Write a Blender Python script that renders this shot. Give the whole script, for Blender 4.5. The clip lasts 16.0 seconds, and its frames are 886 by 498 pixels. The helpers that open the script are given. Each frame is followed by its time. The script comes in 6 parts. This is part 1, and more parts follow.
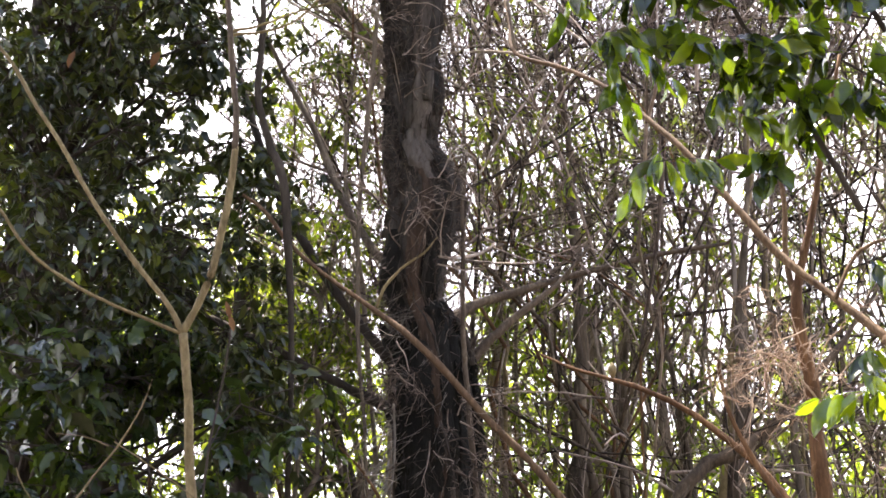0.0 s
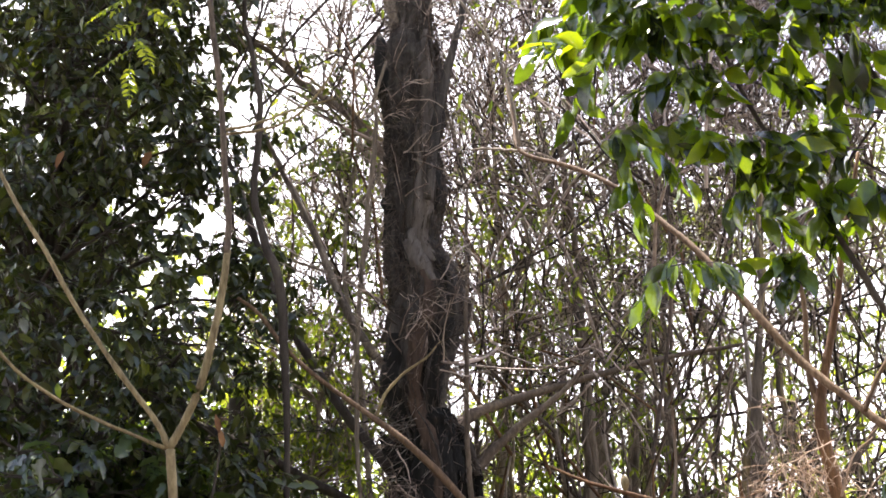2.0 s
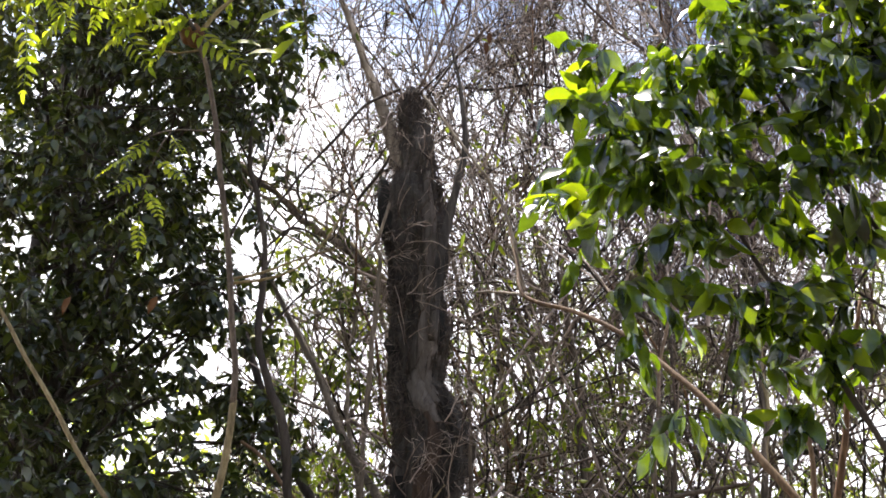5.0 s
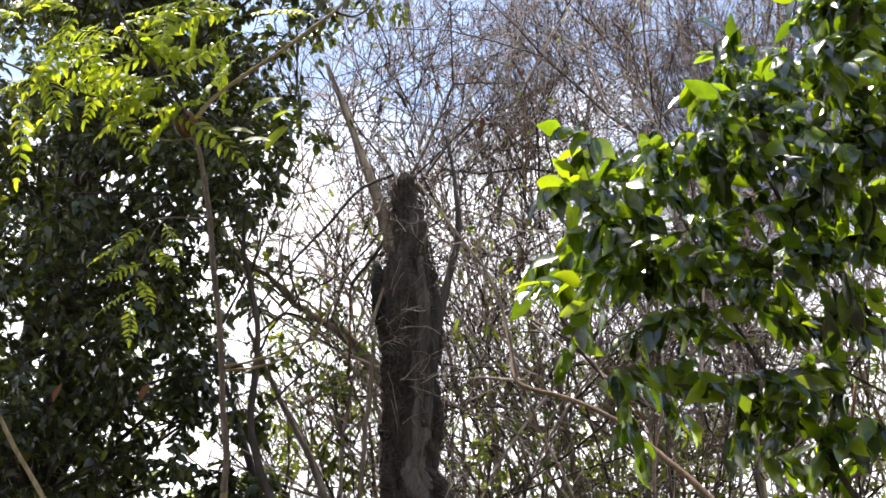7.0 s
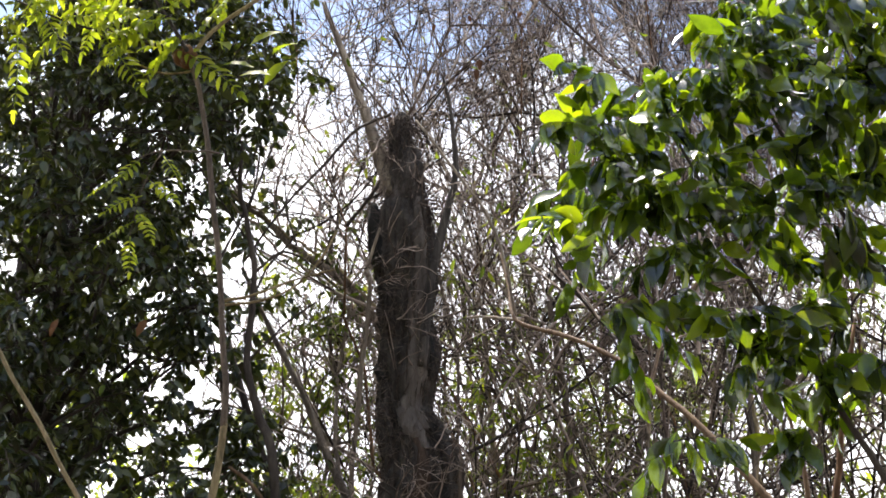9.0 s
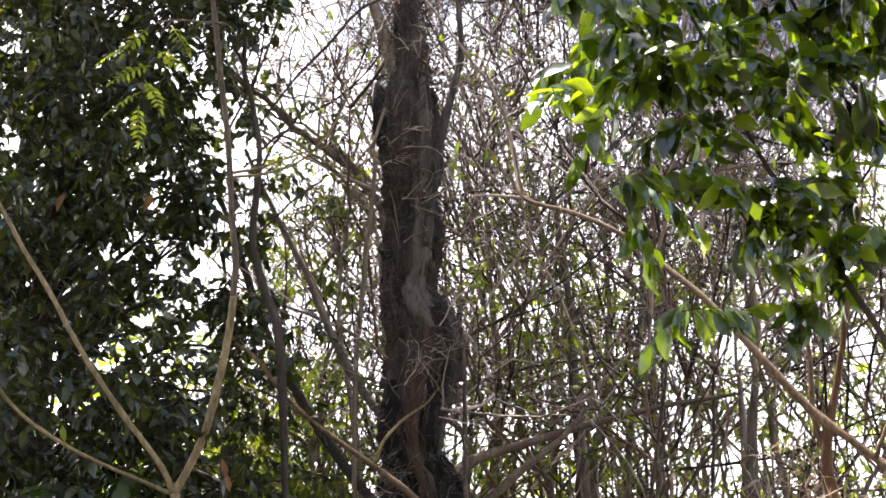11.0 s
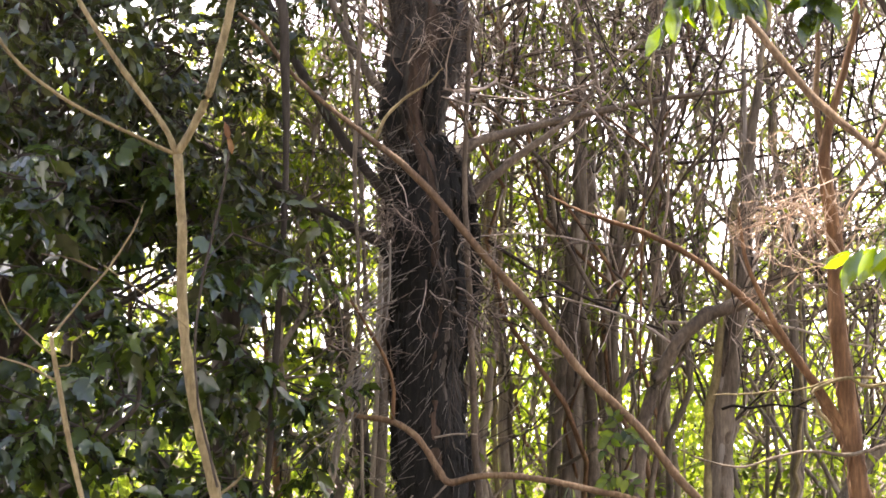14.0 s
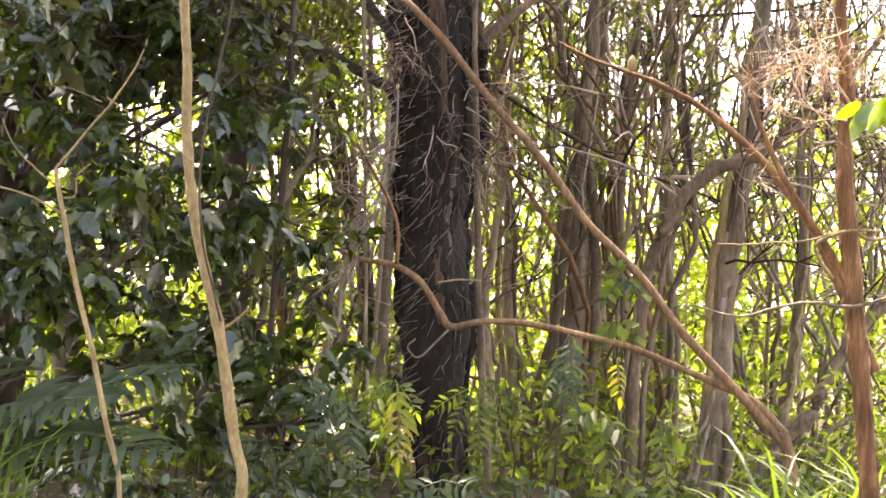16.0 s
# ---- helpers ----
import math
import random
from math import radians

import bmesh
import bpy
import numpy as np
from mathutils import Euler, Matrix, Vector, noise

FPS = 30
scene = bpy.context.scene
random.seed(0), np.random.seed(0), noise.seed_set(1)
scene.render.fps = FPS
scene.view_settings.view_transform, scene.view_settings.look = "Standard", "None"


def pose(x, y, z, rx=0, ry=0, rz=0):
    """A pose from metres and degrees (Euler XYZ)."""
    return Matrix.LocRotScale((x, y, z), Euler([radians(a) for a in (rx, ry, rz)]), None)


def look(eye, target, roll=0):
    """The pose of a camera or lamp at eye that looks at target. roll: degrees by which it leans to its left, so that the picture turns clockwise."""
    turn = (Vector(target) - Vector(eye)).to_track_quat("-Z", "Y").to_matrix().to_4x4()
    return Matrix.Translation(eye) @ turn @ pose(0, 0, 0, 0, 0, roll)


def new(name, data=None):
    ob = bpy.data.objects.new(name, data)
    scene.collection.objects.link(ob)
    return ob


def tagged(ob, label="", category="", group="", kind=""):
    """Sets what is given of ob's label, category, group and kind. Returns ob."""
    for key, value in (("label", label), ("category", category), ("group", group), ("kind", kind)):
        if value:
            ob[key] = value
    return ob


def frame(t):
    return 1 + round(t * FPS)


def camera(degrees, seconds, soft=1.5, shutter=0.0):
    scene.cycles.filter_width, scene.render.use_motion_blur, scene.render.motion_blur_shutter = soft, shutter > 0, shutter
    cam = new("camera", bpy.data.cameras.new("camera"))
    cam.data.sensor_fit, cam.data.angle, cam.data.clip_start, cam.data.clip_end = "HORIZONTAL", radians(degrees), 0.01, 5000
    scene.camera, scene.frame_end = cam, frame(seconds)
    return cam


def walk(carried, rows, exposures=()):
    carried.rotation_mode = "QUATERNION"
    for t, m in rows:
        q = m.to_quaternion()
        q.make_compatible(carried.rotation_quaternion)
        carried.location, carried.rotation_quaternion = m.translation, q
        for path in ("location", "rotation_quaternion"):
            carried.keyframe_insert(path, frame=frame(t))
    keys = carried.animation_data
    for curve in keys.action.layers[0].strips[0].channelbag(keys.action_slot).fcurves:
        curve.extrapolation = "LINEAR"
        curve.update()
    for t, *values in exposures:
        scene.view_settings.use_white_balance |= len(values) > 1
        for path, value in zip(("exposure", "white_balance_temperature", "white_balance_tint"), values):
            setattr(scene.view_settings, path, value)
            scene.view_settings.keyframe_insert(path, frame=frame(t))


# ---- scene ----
# The camera: a long lens held by someone standing still, tilting up a tree and down again.
cam = camera(36.2, 16.0, soft=1.7)
ROWS = [
    (0.0, 0.085, -0.324, 1.475, -0.00, 14.63, -0.54),
    (0.5, 0.084, -0.078, 1.565, -0.08, 15.88, -0.53),
    (1.0, 0.088, 0.002, 1.612, -0.17, 16.75, -0.61),
    (1.5, 0.094, -0.003, 1.621, -0.19, 17.66, -0.84),
    (2.0, 0.086, -0.002, 1.637, -0.07, 18.56, -0.76),
    (2.5, 0.073, -0.012, 1.657, 0.06, 19.35, -1.07),
    (3.0, 0.065, -0.014, 1.667, -0.01, 20.30, -0.99),
    (3.5, 0.066, -0.031, 1.684, -0.03, 21.10, -1.12),
    (4.0, 0.059, -0.043, 1.704, -0.05, 21.90, -0.87),
    (4.5, 0.045, -0.052, 1.722, 0.02, 22.61, -0.88),
    (5.0, 0.049, -0.084, 1.751, 0.11, 23.69, -1.04),
    (5.2, 0.050, -0.086, 1.758, 0.11, 24.47, -1.05),
    (6.3, 0.060, -0.088, 1.785, 0.25, 27.05, -1.20),
    (7.3, 0.063, -0.087, 1.792, 0.45, 27.05, -1.31),
    (7.5, 0.062, -0.087, 1.792, 0.48, 26.97, -1.31),
    (8.0, 0.037, -0.062, 1.774, 0.73, 26.03, -1.17),
    (8.2, 0.028, -0.055, 1.765, 0.77, 25.78, -1.15),
    (10.3, -0.050, 0.011, 1.660, 1.16, 23.00, -0.94),
    (10.5, -0.055, 0.013, 1.650, 1.13, 22.45, -0.93),
    (11.0, -0.078, 0.022, 1.607, 1.11, 20.75, -0.75),
    (11.5, -0.080, 0.016, 1.596, 1.02, 19.23, -0.66),
    (12.0, -0.077, 0.005, 1.565, 1.00, 17.22, -0.16),
    (12.5, -0.076, 0.000, 1.536, 0.96, 14.52, 0.34),
    (13.0, -0.079, 0.042, 1.536, 1.00, 11.76, 1.11),
    (13.5, -0.072, 0.060, 1.526, 1.14, 9.33, 1.29),
    (14.0, -0.087, 0.059, 1.500, 1.18, 8.02, 1.76),
    (14.5, -0.084, 0.058, 1.486, 0.97, 6.76, 2.05),
    (15.0, -0.071, 0.069, 1.461, 0.86, 5.07, 2.34),
    (15.5, -0.066, 0.083, 1.445, 0.89, 3.25, 2.94),
    (16.0, -0.066, 0.084, 1.432, 1.06, 1.99, 3.19),
]
EXPOSURES = [(0.0, 2.18, 6520, 18), (3.5, 1.9, 6470, 15), (5.0, 1.63, 6430, 14), (7.5, 1.46, 6450, 12), (8.2, 1.46, 6450, 12), (10.5, 1.75, 6480, 15), (12.5, 2.31, 6600, 18), (14.5, 2.82, 7050, 19), (16.0, 3.15, 7350, 19)]
walk(cam, [(t, pose(x, y, z, 90 + tilt, 0, -yaw) @ pose(0, 0, 0, 0, 0, roll)) for t, x, y, z, yaw, tilt, roll in ROWS], EXPOSURES)

# ---- world and sun ----
SUN_WAY = Vector((-0.12, 0.33, 0.93)).normalized()
world = bpy.data.worlds.new("sky")
scene.world = world
world.use_nodes = True
wn, wl = world.node_tree.nodes, world.node_tree.links
wn.clear()
sky = wn.new("ShaderNodeTexSky")
sky.sky_type, sky.sun_disc = "NISHITA", False
sky.sun_elevation = math.asin(SUN_WAY.z)
sky.sun_rotation = math.atan2(SUN_WAY.x, SUN_WAY.y)
sky.dust_density = 0.5
coord = wn.new("ShaderNodeTexCoord")
puff = wn.new("ShaderNodeTexNoise")
puff.inputs["Scale"].default_value, puff.inputs["Detail"].default_value = 3.2, 5.0
wl.new(coord.outputs["Generated"], puff.inputs["Vector"])
cover = wn.new("ShaderNodeMapRange")
cover.inputs["From Min"].default_value, cover.inputs["From Max"].default_value, cover.inputs["To Min"].default_value = 0.40, 0.56, 0.08
# the cloud lies closed towards the horizon and breaks up to blue higher
apart = wn.new("ShaderNodeSeparateXYZ")
wl.new(coord.outputs["Generated"], apart.inputs[0])
haze = wn.new("ShaderNodeMath")
haze.operation = "MULTIPLY_ADD"
haze.inputs[1].default_value, haze.inputs[2].default_value = -2.0, 0.98
wl.new(apart.outputs["Z"], haze.inputs[0])
sumf = wn.new("ShaderNodeMath")
wl.new(haze.outputs[0], sumf.inputs[0])
wl.new(puff.outputs["Fac"], sumf.inputs[1])
wl.new(sumf.outputs[0], cover.inputs["Value"])
cloud = wn.new("ShaderNodeMix")
cloud.data_type = "RGBA"
wl.new(cover.outputs["Result"], cloud.inputs["Factor"])
wl.new(sky.outputs["Color"], cloud.inputs["A"])
cloud.inputs["B"].default_value = (10.5, 10.6, 10.8, 1)
back = wn.new("ShaderNodeBackground")
back.inputs["Strength"].default_value = 0.10
wl.new(cloud.outputs["Result"], back.inputs["Color"])
wl.new(back.outputs[0], wn.new("ShaderNodeOutputWorld").inputs[0])

sun = new("sun", bpy.data.lights.new("sun", "SUN"))
sun.data.energy, sun.data.angle, sun.data.color = 5.0, radians(0.5), (1.0, 0.93, 0.82)
sun.matrix_world = look(SUN_WAY * 40, (0, 0, 0))


# ---- materials ----
def nodes_of(name):
    mat = bpy.data.materials.new(name)
    mat.use_nodes = True
    n = mat.node_tree.nodes
    n.clear()
    return mat, n, mat.node_tree.links


def ramp(n, stops):
    r = n.new("ShaderNodeValToRGB")
    while len(r.color_ramp.elements) < len(stops):
        r.color_ramp.elements.new(0.5)
    for e, (p, c) in zip(r.color_ramp.elements, stops):
        e.position, e.color = p, (*c, 1)
    return r


def leaf_material(name, colours, glow, through_part, rough=0.4, gloss=0.5, coat=0.0):
    """Foliage: colour differs leaf by leaf and within a leaf; light also passes through it."""
    mat, n, l = nodes_of(name)
    geo, tc = n.new("ShaderNodeNewGeometry"), n.new("ShaderNodeTexCoord")
    blot = n.new("ShaderNodeTexNoise")
    blot.inputs["Scale"].default_value, blot.inputs["Detail"].default_value = 22.0, 4.0
    l.new(tc.outputs["Object"], blot.inputs["Vector"])
    add = n.new("ShaderNodeMath")
    add.operation = "MULTIPLY_ADD"
    add.inputs[1].default_value = 0.35
    l.new(blot.outputs["Fac"], add.inputs[0])
    sub = n.new("ShaderNodeMath")
    sub.operation = "SUBTRACT"
    sub.inputs[1].default_value = 0.17
    info, turn = n.new("ShaderNodeObjectInfo"), n.new("ShaderNodeMath")
    l.new(geo.outputs["Random Per Island"], turn.inputs[0])
    l.new(info.outputs["Random"], turn.inputs[1])
    wrap = n.new("ShaderNodeMath")
    wrap.operation = "FRACT"
    l.new(turn.outputs[0], wrap.inputs[0])
    l.new(wrap.outputs[0], sub.inputs[0])
    l.new(sub.outputs[0], add.inputs[2])
    k = len(colours) - 1
    tone = ramp(n, [(i / k, c) for i, c in enumerate(colours)])
    l.new(add.outputs[0], tone.inputs[0])
    skin = n.new("ShaderNodeBsdfPrincipled")
    skin.inputs["Roughness"].default_value = rough
    skin.inputs["Specular IOR Level"].default_value = gloss
    skin.inputs["Coat Weight"].default_value, skin.inputs["Coat Roughness"].default_value = coat, 0.18
    l.new(tone.outputs[0], skin.inputs["Base Color"])
    bump = n.new("ShaderNodeBump")
    bump.inputs["Strength"].default_value, bump.inputs["Distance"].default_value = 0.4, 0.004
    vein = n.new("ShaderNodeTexNoise")
    vein.inputs["Scale"].default_value = 90.0
    l.new(tc.outputs["Object"], vein.inputs["Vector"])
    l.new(vein.outputs["Fac"], bump.inputs["Height"])
    l.new(bump.outputs[0], skin.inputs["Normal"])
    thin = n.new("ShaderNodeBsdfTranslucent")
    warm = n.new("ShaderNodeMix")
    warm.data_type, warm.blend_type = "RGBA", "MULTIPLY"
    warm.inputs["Factor"].default_value = 1.0
    l.new(tone.outputs[0], warm.inputs["A"])
    warm.inputs["B"].default_value = (*glow, 1)
    l.new(warm.outputs["Result"], thin.inputs["Color"])
    mix = n.new("ShaderNodeMixShader")
    mix.inputs[0].default_value = through_part
    l.new(skin.outputs[0], mix.inputs[1])
    l.new(thin.outputs[0], mix.inputs[2])
    l.new(mix.outputs[0], n.new("ShaderNodeOutputMaterial").inputs[0])
    return mat


def bark_material(name, colours, stretch=0.12, scale=9.0, rough=0.85, relief=0.02, vary=0.0):
    """Bark: streaks along the height at two scales, with blotches of a second tone and a rough relief."""
    mat, n, l = nodes_of(name)
    tc, mp = n.new("ShaderNodeTexCoord"), n.new("ShaderNodeMapping")
    mp.inputs["Scale"].default_value = (1, 1, stretch)
    l.new(tc.outputs["Object"], mp.inputs["Vector"])
    streak = n.new("ShaderNodeTexNoise")
    streak.inputs["Scale"].default_value, streak.inputs["Detail"].default_value, streak.inputs["Roughness"].default_value = scale * 4, 8.0, 0.7
    l.new(mp.outputs[0], streak.inputs["Vector"])
    patch = n.new("ShaderNodeTexNoise")
    patch.inputs["Scale"].default_value, patch.inputs["Detail"].default_value = scale * 0.35, 4.0
    l.new(tc.outputs["Object"], patch.inputs["Vector"])
    mixf = n.new("ShaderNodeMath")
    mixf.operation = "MULTIPLY_ADD"
    mixf.inputs[1].default_value = 0.6
    l.new(patch.outputs["Fac"], mixf.inputs[0])
    half = n.new("ShaderNodeMath")
    half.operation = "MULTIPLY_ADD"
    half.inputs[1].default_value, half.inputs[2].default_value = 0.9, -0.25
    l.new(streak.outputs["Fac"], half.inputs[0])
    l.new(half.outputs[0], mixf.inputs[2])
    k = len(colours) - 1
    tone = ramp(n, [(0.22 + 0.56 * i / k, c) for i, c in enumerate(colours)])
    level = mixf
    if vary:
        # every twig and stem a little lighter or darker than the next
        geo, info = n.new("ShaderNodeNewGeometry"), n.new("ShaderNodeObjectInfo")
        both, wrap, level = n.new("ShaderNodeMath"), n.new("ShaderNodeMath"), n.new("ShaderNodeMath")
        wrap.operation, level.operation = "FRACT", "MULTIPLY_ADD"
        l.new(geo.outputs["Random Per Island"], both.inputs[0])
        l.new(info.outputs["Random"], both.inputs[1])
        l.new(both.outputs[0], wrap.inputs[0])
        l.new(wrap.outputs[0], level.inputs[0])
        level.inputs[1].default_value = vary
        low = n.new("ShaderNodeMath")
        low.operation = "SUBTRACT"
        low.inputs[1].default_value = vary * 0.55
        l.new(mixf.outputs[0], low.inputs[0])
        l.new(low.outputs[0], level.inputs[2])
    l.new(level.outputs[0], tone.inputs[0])
    skin = n.new("ShaderNodeBsdfPrincipled")
    skin.inputs["Roughness"].default_value = rough
    skin.inputs["Specular IOR Level"].default_value = 0.25
    l.new(tone.outputs[0], skin.inputs["Base Color"])
    bump = n.new("ShaderNodeBump")
    bump.inputs["Strength"].default_value, bump.inputs["Distance"].default_value = 0.8, relief
    l.new(streak.outputs["Fac"], bump.inputs["Height"])
    l.new(bump.outputs[0], skin.inputs["Normal"])
    l.new(skin.outputs[0], n.new("ShaderNodeOutputMaterial").inputs[0])
    return mat


M_DARKLEAF = leaf_material("dark_glossy_leaf", [(0.015, 0.021, 0.008), (0.024, 0.034, 0.012), (0.036, 0.048, 0.016), (0.08, 0.092, 0.024)], (2.6, 2.6, 0.5), 0.3, 0.3, 0.6, 0.15)
M_LOBELEAF = leaf_material("lobed_leaf", [(0.016, 0.026, 0.010), (0.031, 0.049, 0.015), (0.064, 0.094, 0.026)], (2.8, 2.8, 0.5), 0.34, 0.25, 0.7, 0.45)
M_BRIGHTLEAF = leaf_material("broad_fresh_leaf", [(0.008, 0.013, 0.005), (0.012, 0.021, 0.006), (0.022, 0.04, 0.008), (0.045, 0.075, 0.011), (0.075, 0.105, 0.014)], (7.0, 6.4, 0.6), 0.42, 0.2, 0.9, 1.0)
M_FROND = leaf_material("feathery_leaf", [(0.12, 0.16, 0.022), (0.18, 0.22, 0.034), (0.26, 0.29, 0.05)], (2.5, 2.5, 0.55), 0.65, 0.5, 0.4)
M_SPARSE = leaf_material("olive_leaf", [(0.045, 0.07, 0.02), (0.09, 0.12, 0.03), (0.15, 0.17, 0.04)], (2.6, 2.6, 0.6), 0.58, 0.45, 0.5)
# darker copy of the olive leaf, with shade put into its colour
M_OLIVESHADE = leaf_material("olive_leaf_shade_tone", [(0.02, 0.03, 0.011), (0.045, 0.06, 0.018), (0.10, 0.12, 0.03)], (2.6, 2.6, 0.6), 0.42, 0.4, 0.5)
# sunlight put into the colour: paler, yellower leaves where the thicket keeps sun off
M_FARLEAF = leaf_material("sun_tinted_leaf", [(0.09, 0.14, 0.02), (0.17, 0.23, 0.04), (0.27, 0.33, 0.07)], (2.5, 2.4, 0.8), 0.6, 0.5, 0.4)
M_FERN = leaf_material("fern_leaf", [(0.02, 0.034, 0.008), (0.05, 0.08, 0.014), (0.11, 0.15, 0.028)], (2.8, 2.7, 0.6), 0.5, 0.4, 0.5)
M_YELLOW = leaf_material("yellowed_leaf", [(0.13, 0.17, 0.02), (0.2, 0.22, 0.025), (0.3, 0.26, 0.03)], (2.0, 1.9, 0.5), 0.5, 0.45, 0.4)
M_PALM = leaf_material("palm_leaf", [(0.022, 0.037, 0.018), (0.038, 0.06, 0.028), (0.056, 0.085, 0.039)], (1.8, 2.0, 0.6), 0.3, 0.45, 0.45)
M_GRASS = leaf_material("grass_blade", [(0.035, 0.06, 0.014), (0.065, 0.10, 0.02), (0.12, 0.15, 0.035)], (1.8, 1.9, 0.6), 0.4, 0.45, 0.4)
M_BROWNLEAF = leaf_material("dead_leaf", [(0.10, 0.05, 0.025), (0.19, 0.10, 0.045), (0.28, 0.17, 0.08)], (1.5, 1.15, 0.7), 0.3, 0.6, 0.2)
M_DEADDARK = leaf_material("shrivelled_leaf", [(0.02, 0.012, 0.008), (0.05, 0.028, 0.016), (0.1, 0.05, 0.025)], (1.4, 1.0, 0.6), 0.2, 0.7, 0.2)
M_LITTER = leaf_material("leaf_litter", [(0.06, 0.04, 0.02), (0.13, 0.09, 0.05), (0.2, 0.15, 0.09)], (1, 1, 1), 0.1, 0.8, 0.2)
M_TRUNK = bark_material("shaggy_grey_bark", [(0.012, 0.011, 0.010), (0.034, 0.030, 0.027), (0.075, 0.066, 0.058), (0.17, 0.15, 0.135)], 0.10, 7.0, 0.95, 0.03)
M_CHAR = bark_material("charred_wood", [(0.006, 0.006, 0.006), (0.015, 0.014, 0.013), (0.04, 0.036, 0.033)], 0.15, 9.0, 0.9, 0.02)
M_BURNT = bark_material("burnt_black_bark", [(0.003, 0.003, 0.003), (0.006, 0.006, 0.005), (0.014, 0.012, 0.010), (0.05, 0.035, 0.026)], 0.14, 6.0, 0.95, 0.03)
M_WORNWOOD = bark_material("worn_grey_wood", [(0.045, 0.038, 0.033), (0.105, 0.09, 0.078), (0.19, 0.165, 0.145)], 0.06, 9.0, 0.85, 0.01)
M_PALEWOOD = bark_material("bare_weathered_wood", [(0.09, 0.075, 0.062), (0.20, 0.17, 0.145), (0.33, 0.285, 0.245)], 0.06, 9.0, 0.8, 0.008)
M_RUSTWOOD = bark_material("rust_brown_inner_wood", [(0.02, 0.014, 0.010), (0.06, 0.04, 0.029), (0.14, 0.092, 0.066)], 0.08, 9.0, 0.85, 0.01)
M_SMOOTH = bark_material("smooth_tan_bark", [(0.06, 0.044, 0.022), (0.20, 0.155, 0.08), (0.36, 0.29, 0.16)], 0.35, 11.0, 0.75, 0.006)
M_PINK = bark_material("pinkish_papery_bark", [(0.045, 0.027, 0.018), (0.145, 0.092, 0.055), (0.32, 0.22, 0.135)], 0.3, 11.0, 0.8, 0.008)
M_RED = bark_material("red_brown_peeling_bark", [(0.04, 0.022, 0.014), (0.13, 0.07, 0.036), (0.32, 0.185, 0.095)], 0.15, 8.0, 0.8, 0.012)
M_GREY = bark_material("grey_brown_bark", [(0.05, 0.04, 0.031), (0.175, 0.14, 0.107), (0.37, 0.31, 0.24)], 0.15, 8.0, 0.85, 0.01, 0.3)
M_TWIG = bark_material("dry_twig", [(0.025, 0.018, 0.014), (0.135, 0.10, 0.08), (0.40, 0.325, 0.27)], 0.4, 6.0, 0.75, 0.002, 0.7)
M_REDTWIG = bark_material("dry_pale_twig", [(0.2, 0.12, 0.08), (0.37, 0.265, 0.185), (0.55, 0.43, 0.33)], 0.4, 6.0, 0.85, 0.002, 0.5)
M_DARKBARK = bark_material("dark_brown_bark", [(0.02, 0.016, 0.013), (0.05, 0.04, 0.033), (0.09, 0.075, 0.06)], 0.2, 8.0, 0.85, 0.008)
M_DRYFIBRE = bark_material("dry_fibre", [(0.03, 0.024, 0.02), (0.08, 0.06, 0.05), (0.22, 0.18, 0.15)], 0.5, 3.0, 0.9, 0.002)
M_PALESPINE = bark_material("pale_dry_spine", [(0.07, 0.06, 0.05), (0.17, 0.15, 0.13), (0.36, 0.33, 0.29)], 0.5, 3.0, 0.85, 0.002)
M_UPPER = bark_material("brown_upper_bark", [(0.035, 0.026, 0.02), (0.10, 0.075, 0.055), (0.22, 0.17, 0.12)], 0.35, 11.0, 0.8, 0.006)
M_SOIL = bark_material("forest_soil", [(0.035, 0.025, 0.017), (0.07, 0.05, 0.033), (0.12, 0.09, 0.06)], 1.0, 5.0, 0.95, 0.03)

# ---- mesh helpers ----
rng = np.random.default_rng(7)


class Heap:
    """Gathers points and faces of many small pieces, for one mesh."""

    def __init__(self):
        self.points, self.tris, self.quads, self.count = [], [], [], 0

    def add(self, points, tris=None, quads=None):
        if tris is not None and len(tris):
            self.tris.append(np.asarray(tris) + self.count)
        if quads is not None and len(quads):
            self.quads.append(np.asarray(quads) + self.count)
        self.points.append(points)
        self.count += len(points)

    def mesh(self, name, material, smooth=True):
        me = bpy.data.meshes.new(name)
        pts = np.concatenate(self.points).astype(np.float32)
        tris = np.concatenate(self.tris) if self.tris else np.zeros((0, 3), int)
        quads = np.concatenate(self.quads) if self.quads else np.zeros((0, 4), int)
        loops = np.concatenate([tris.ravel(), quads.ravel()]).astype(np.int32)
        starts = np.concatenate([np.arange(len(tris)) * 3, len(tris) * 3 + np.arange(len(quads)) * 4]).astype(np.int32)
        me.vertices.add(len(pts))
        me.vertices.foreach_set("co", pts.ravel())
        me.loops.add(len(loops))
        me.loops.foreach_set("vertex_index", loops)
        me.polygons.add(len(starts))
        me.polygons.foreach_set("loop_start", starts)
        me.polygons.foreach_set("use_smooth", np.full(len(starts), smooth))
        me.update(calc_edges=True)
        me.materials.append(material)
        return me


def unit(a):
    return a / np.maximum(np.linalg.norm(a, axis=-1, keepdims=True), 1e-9)


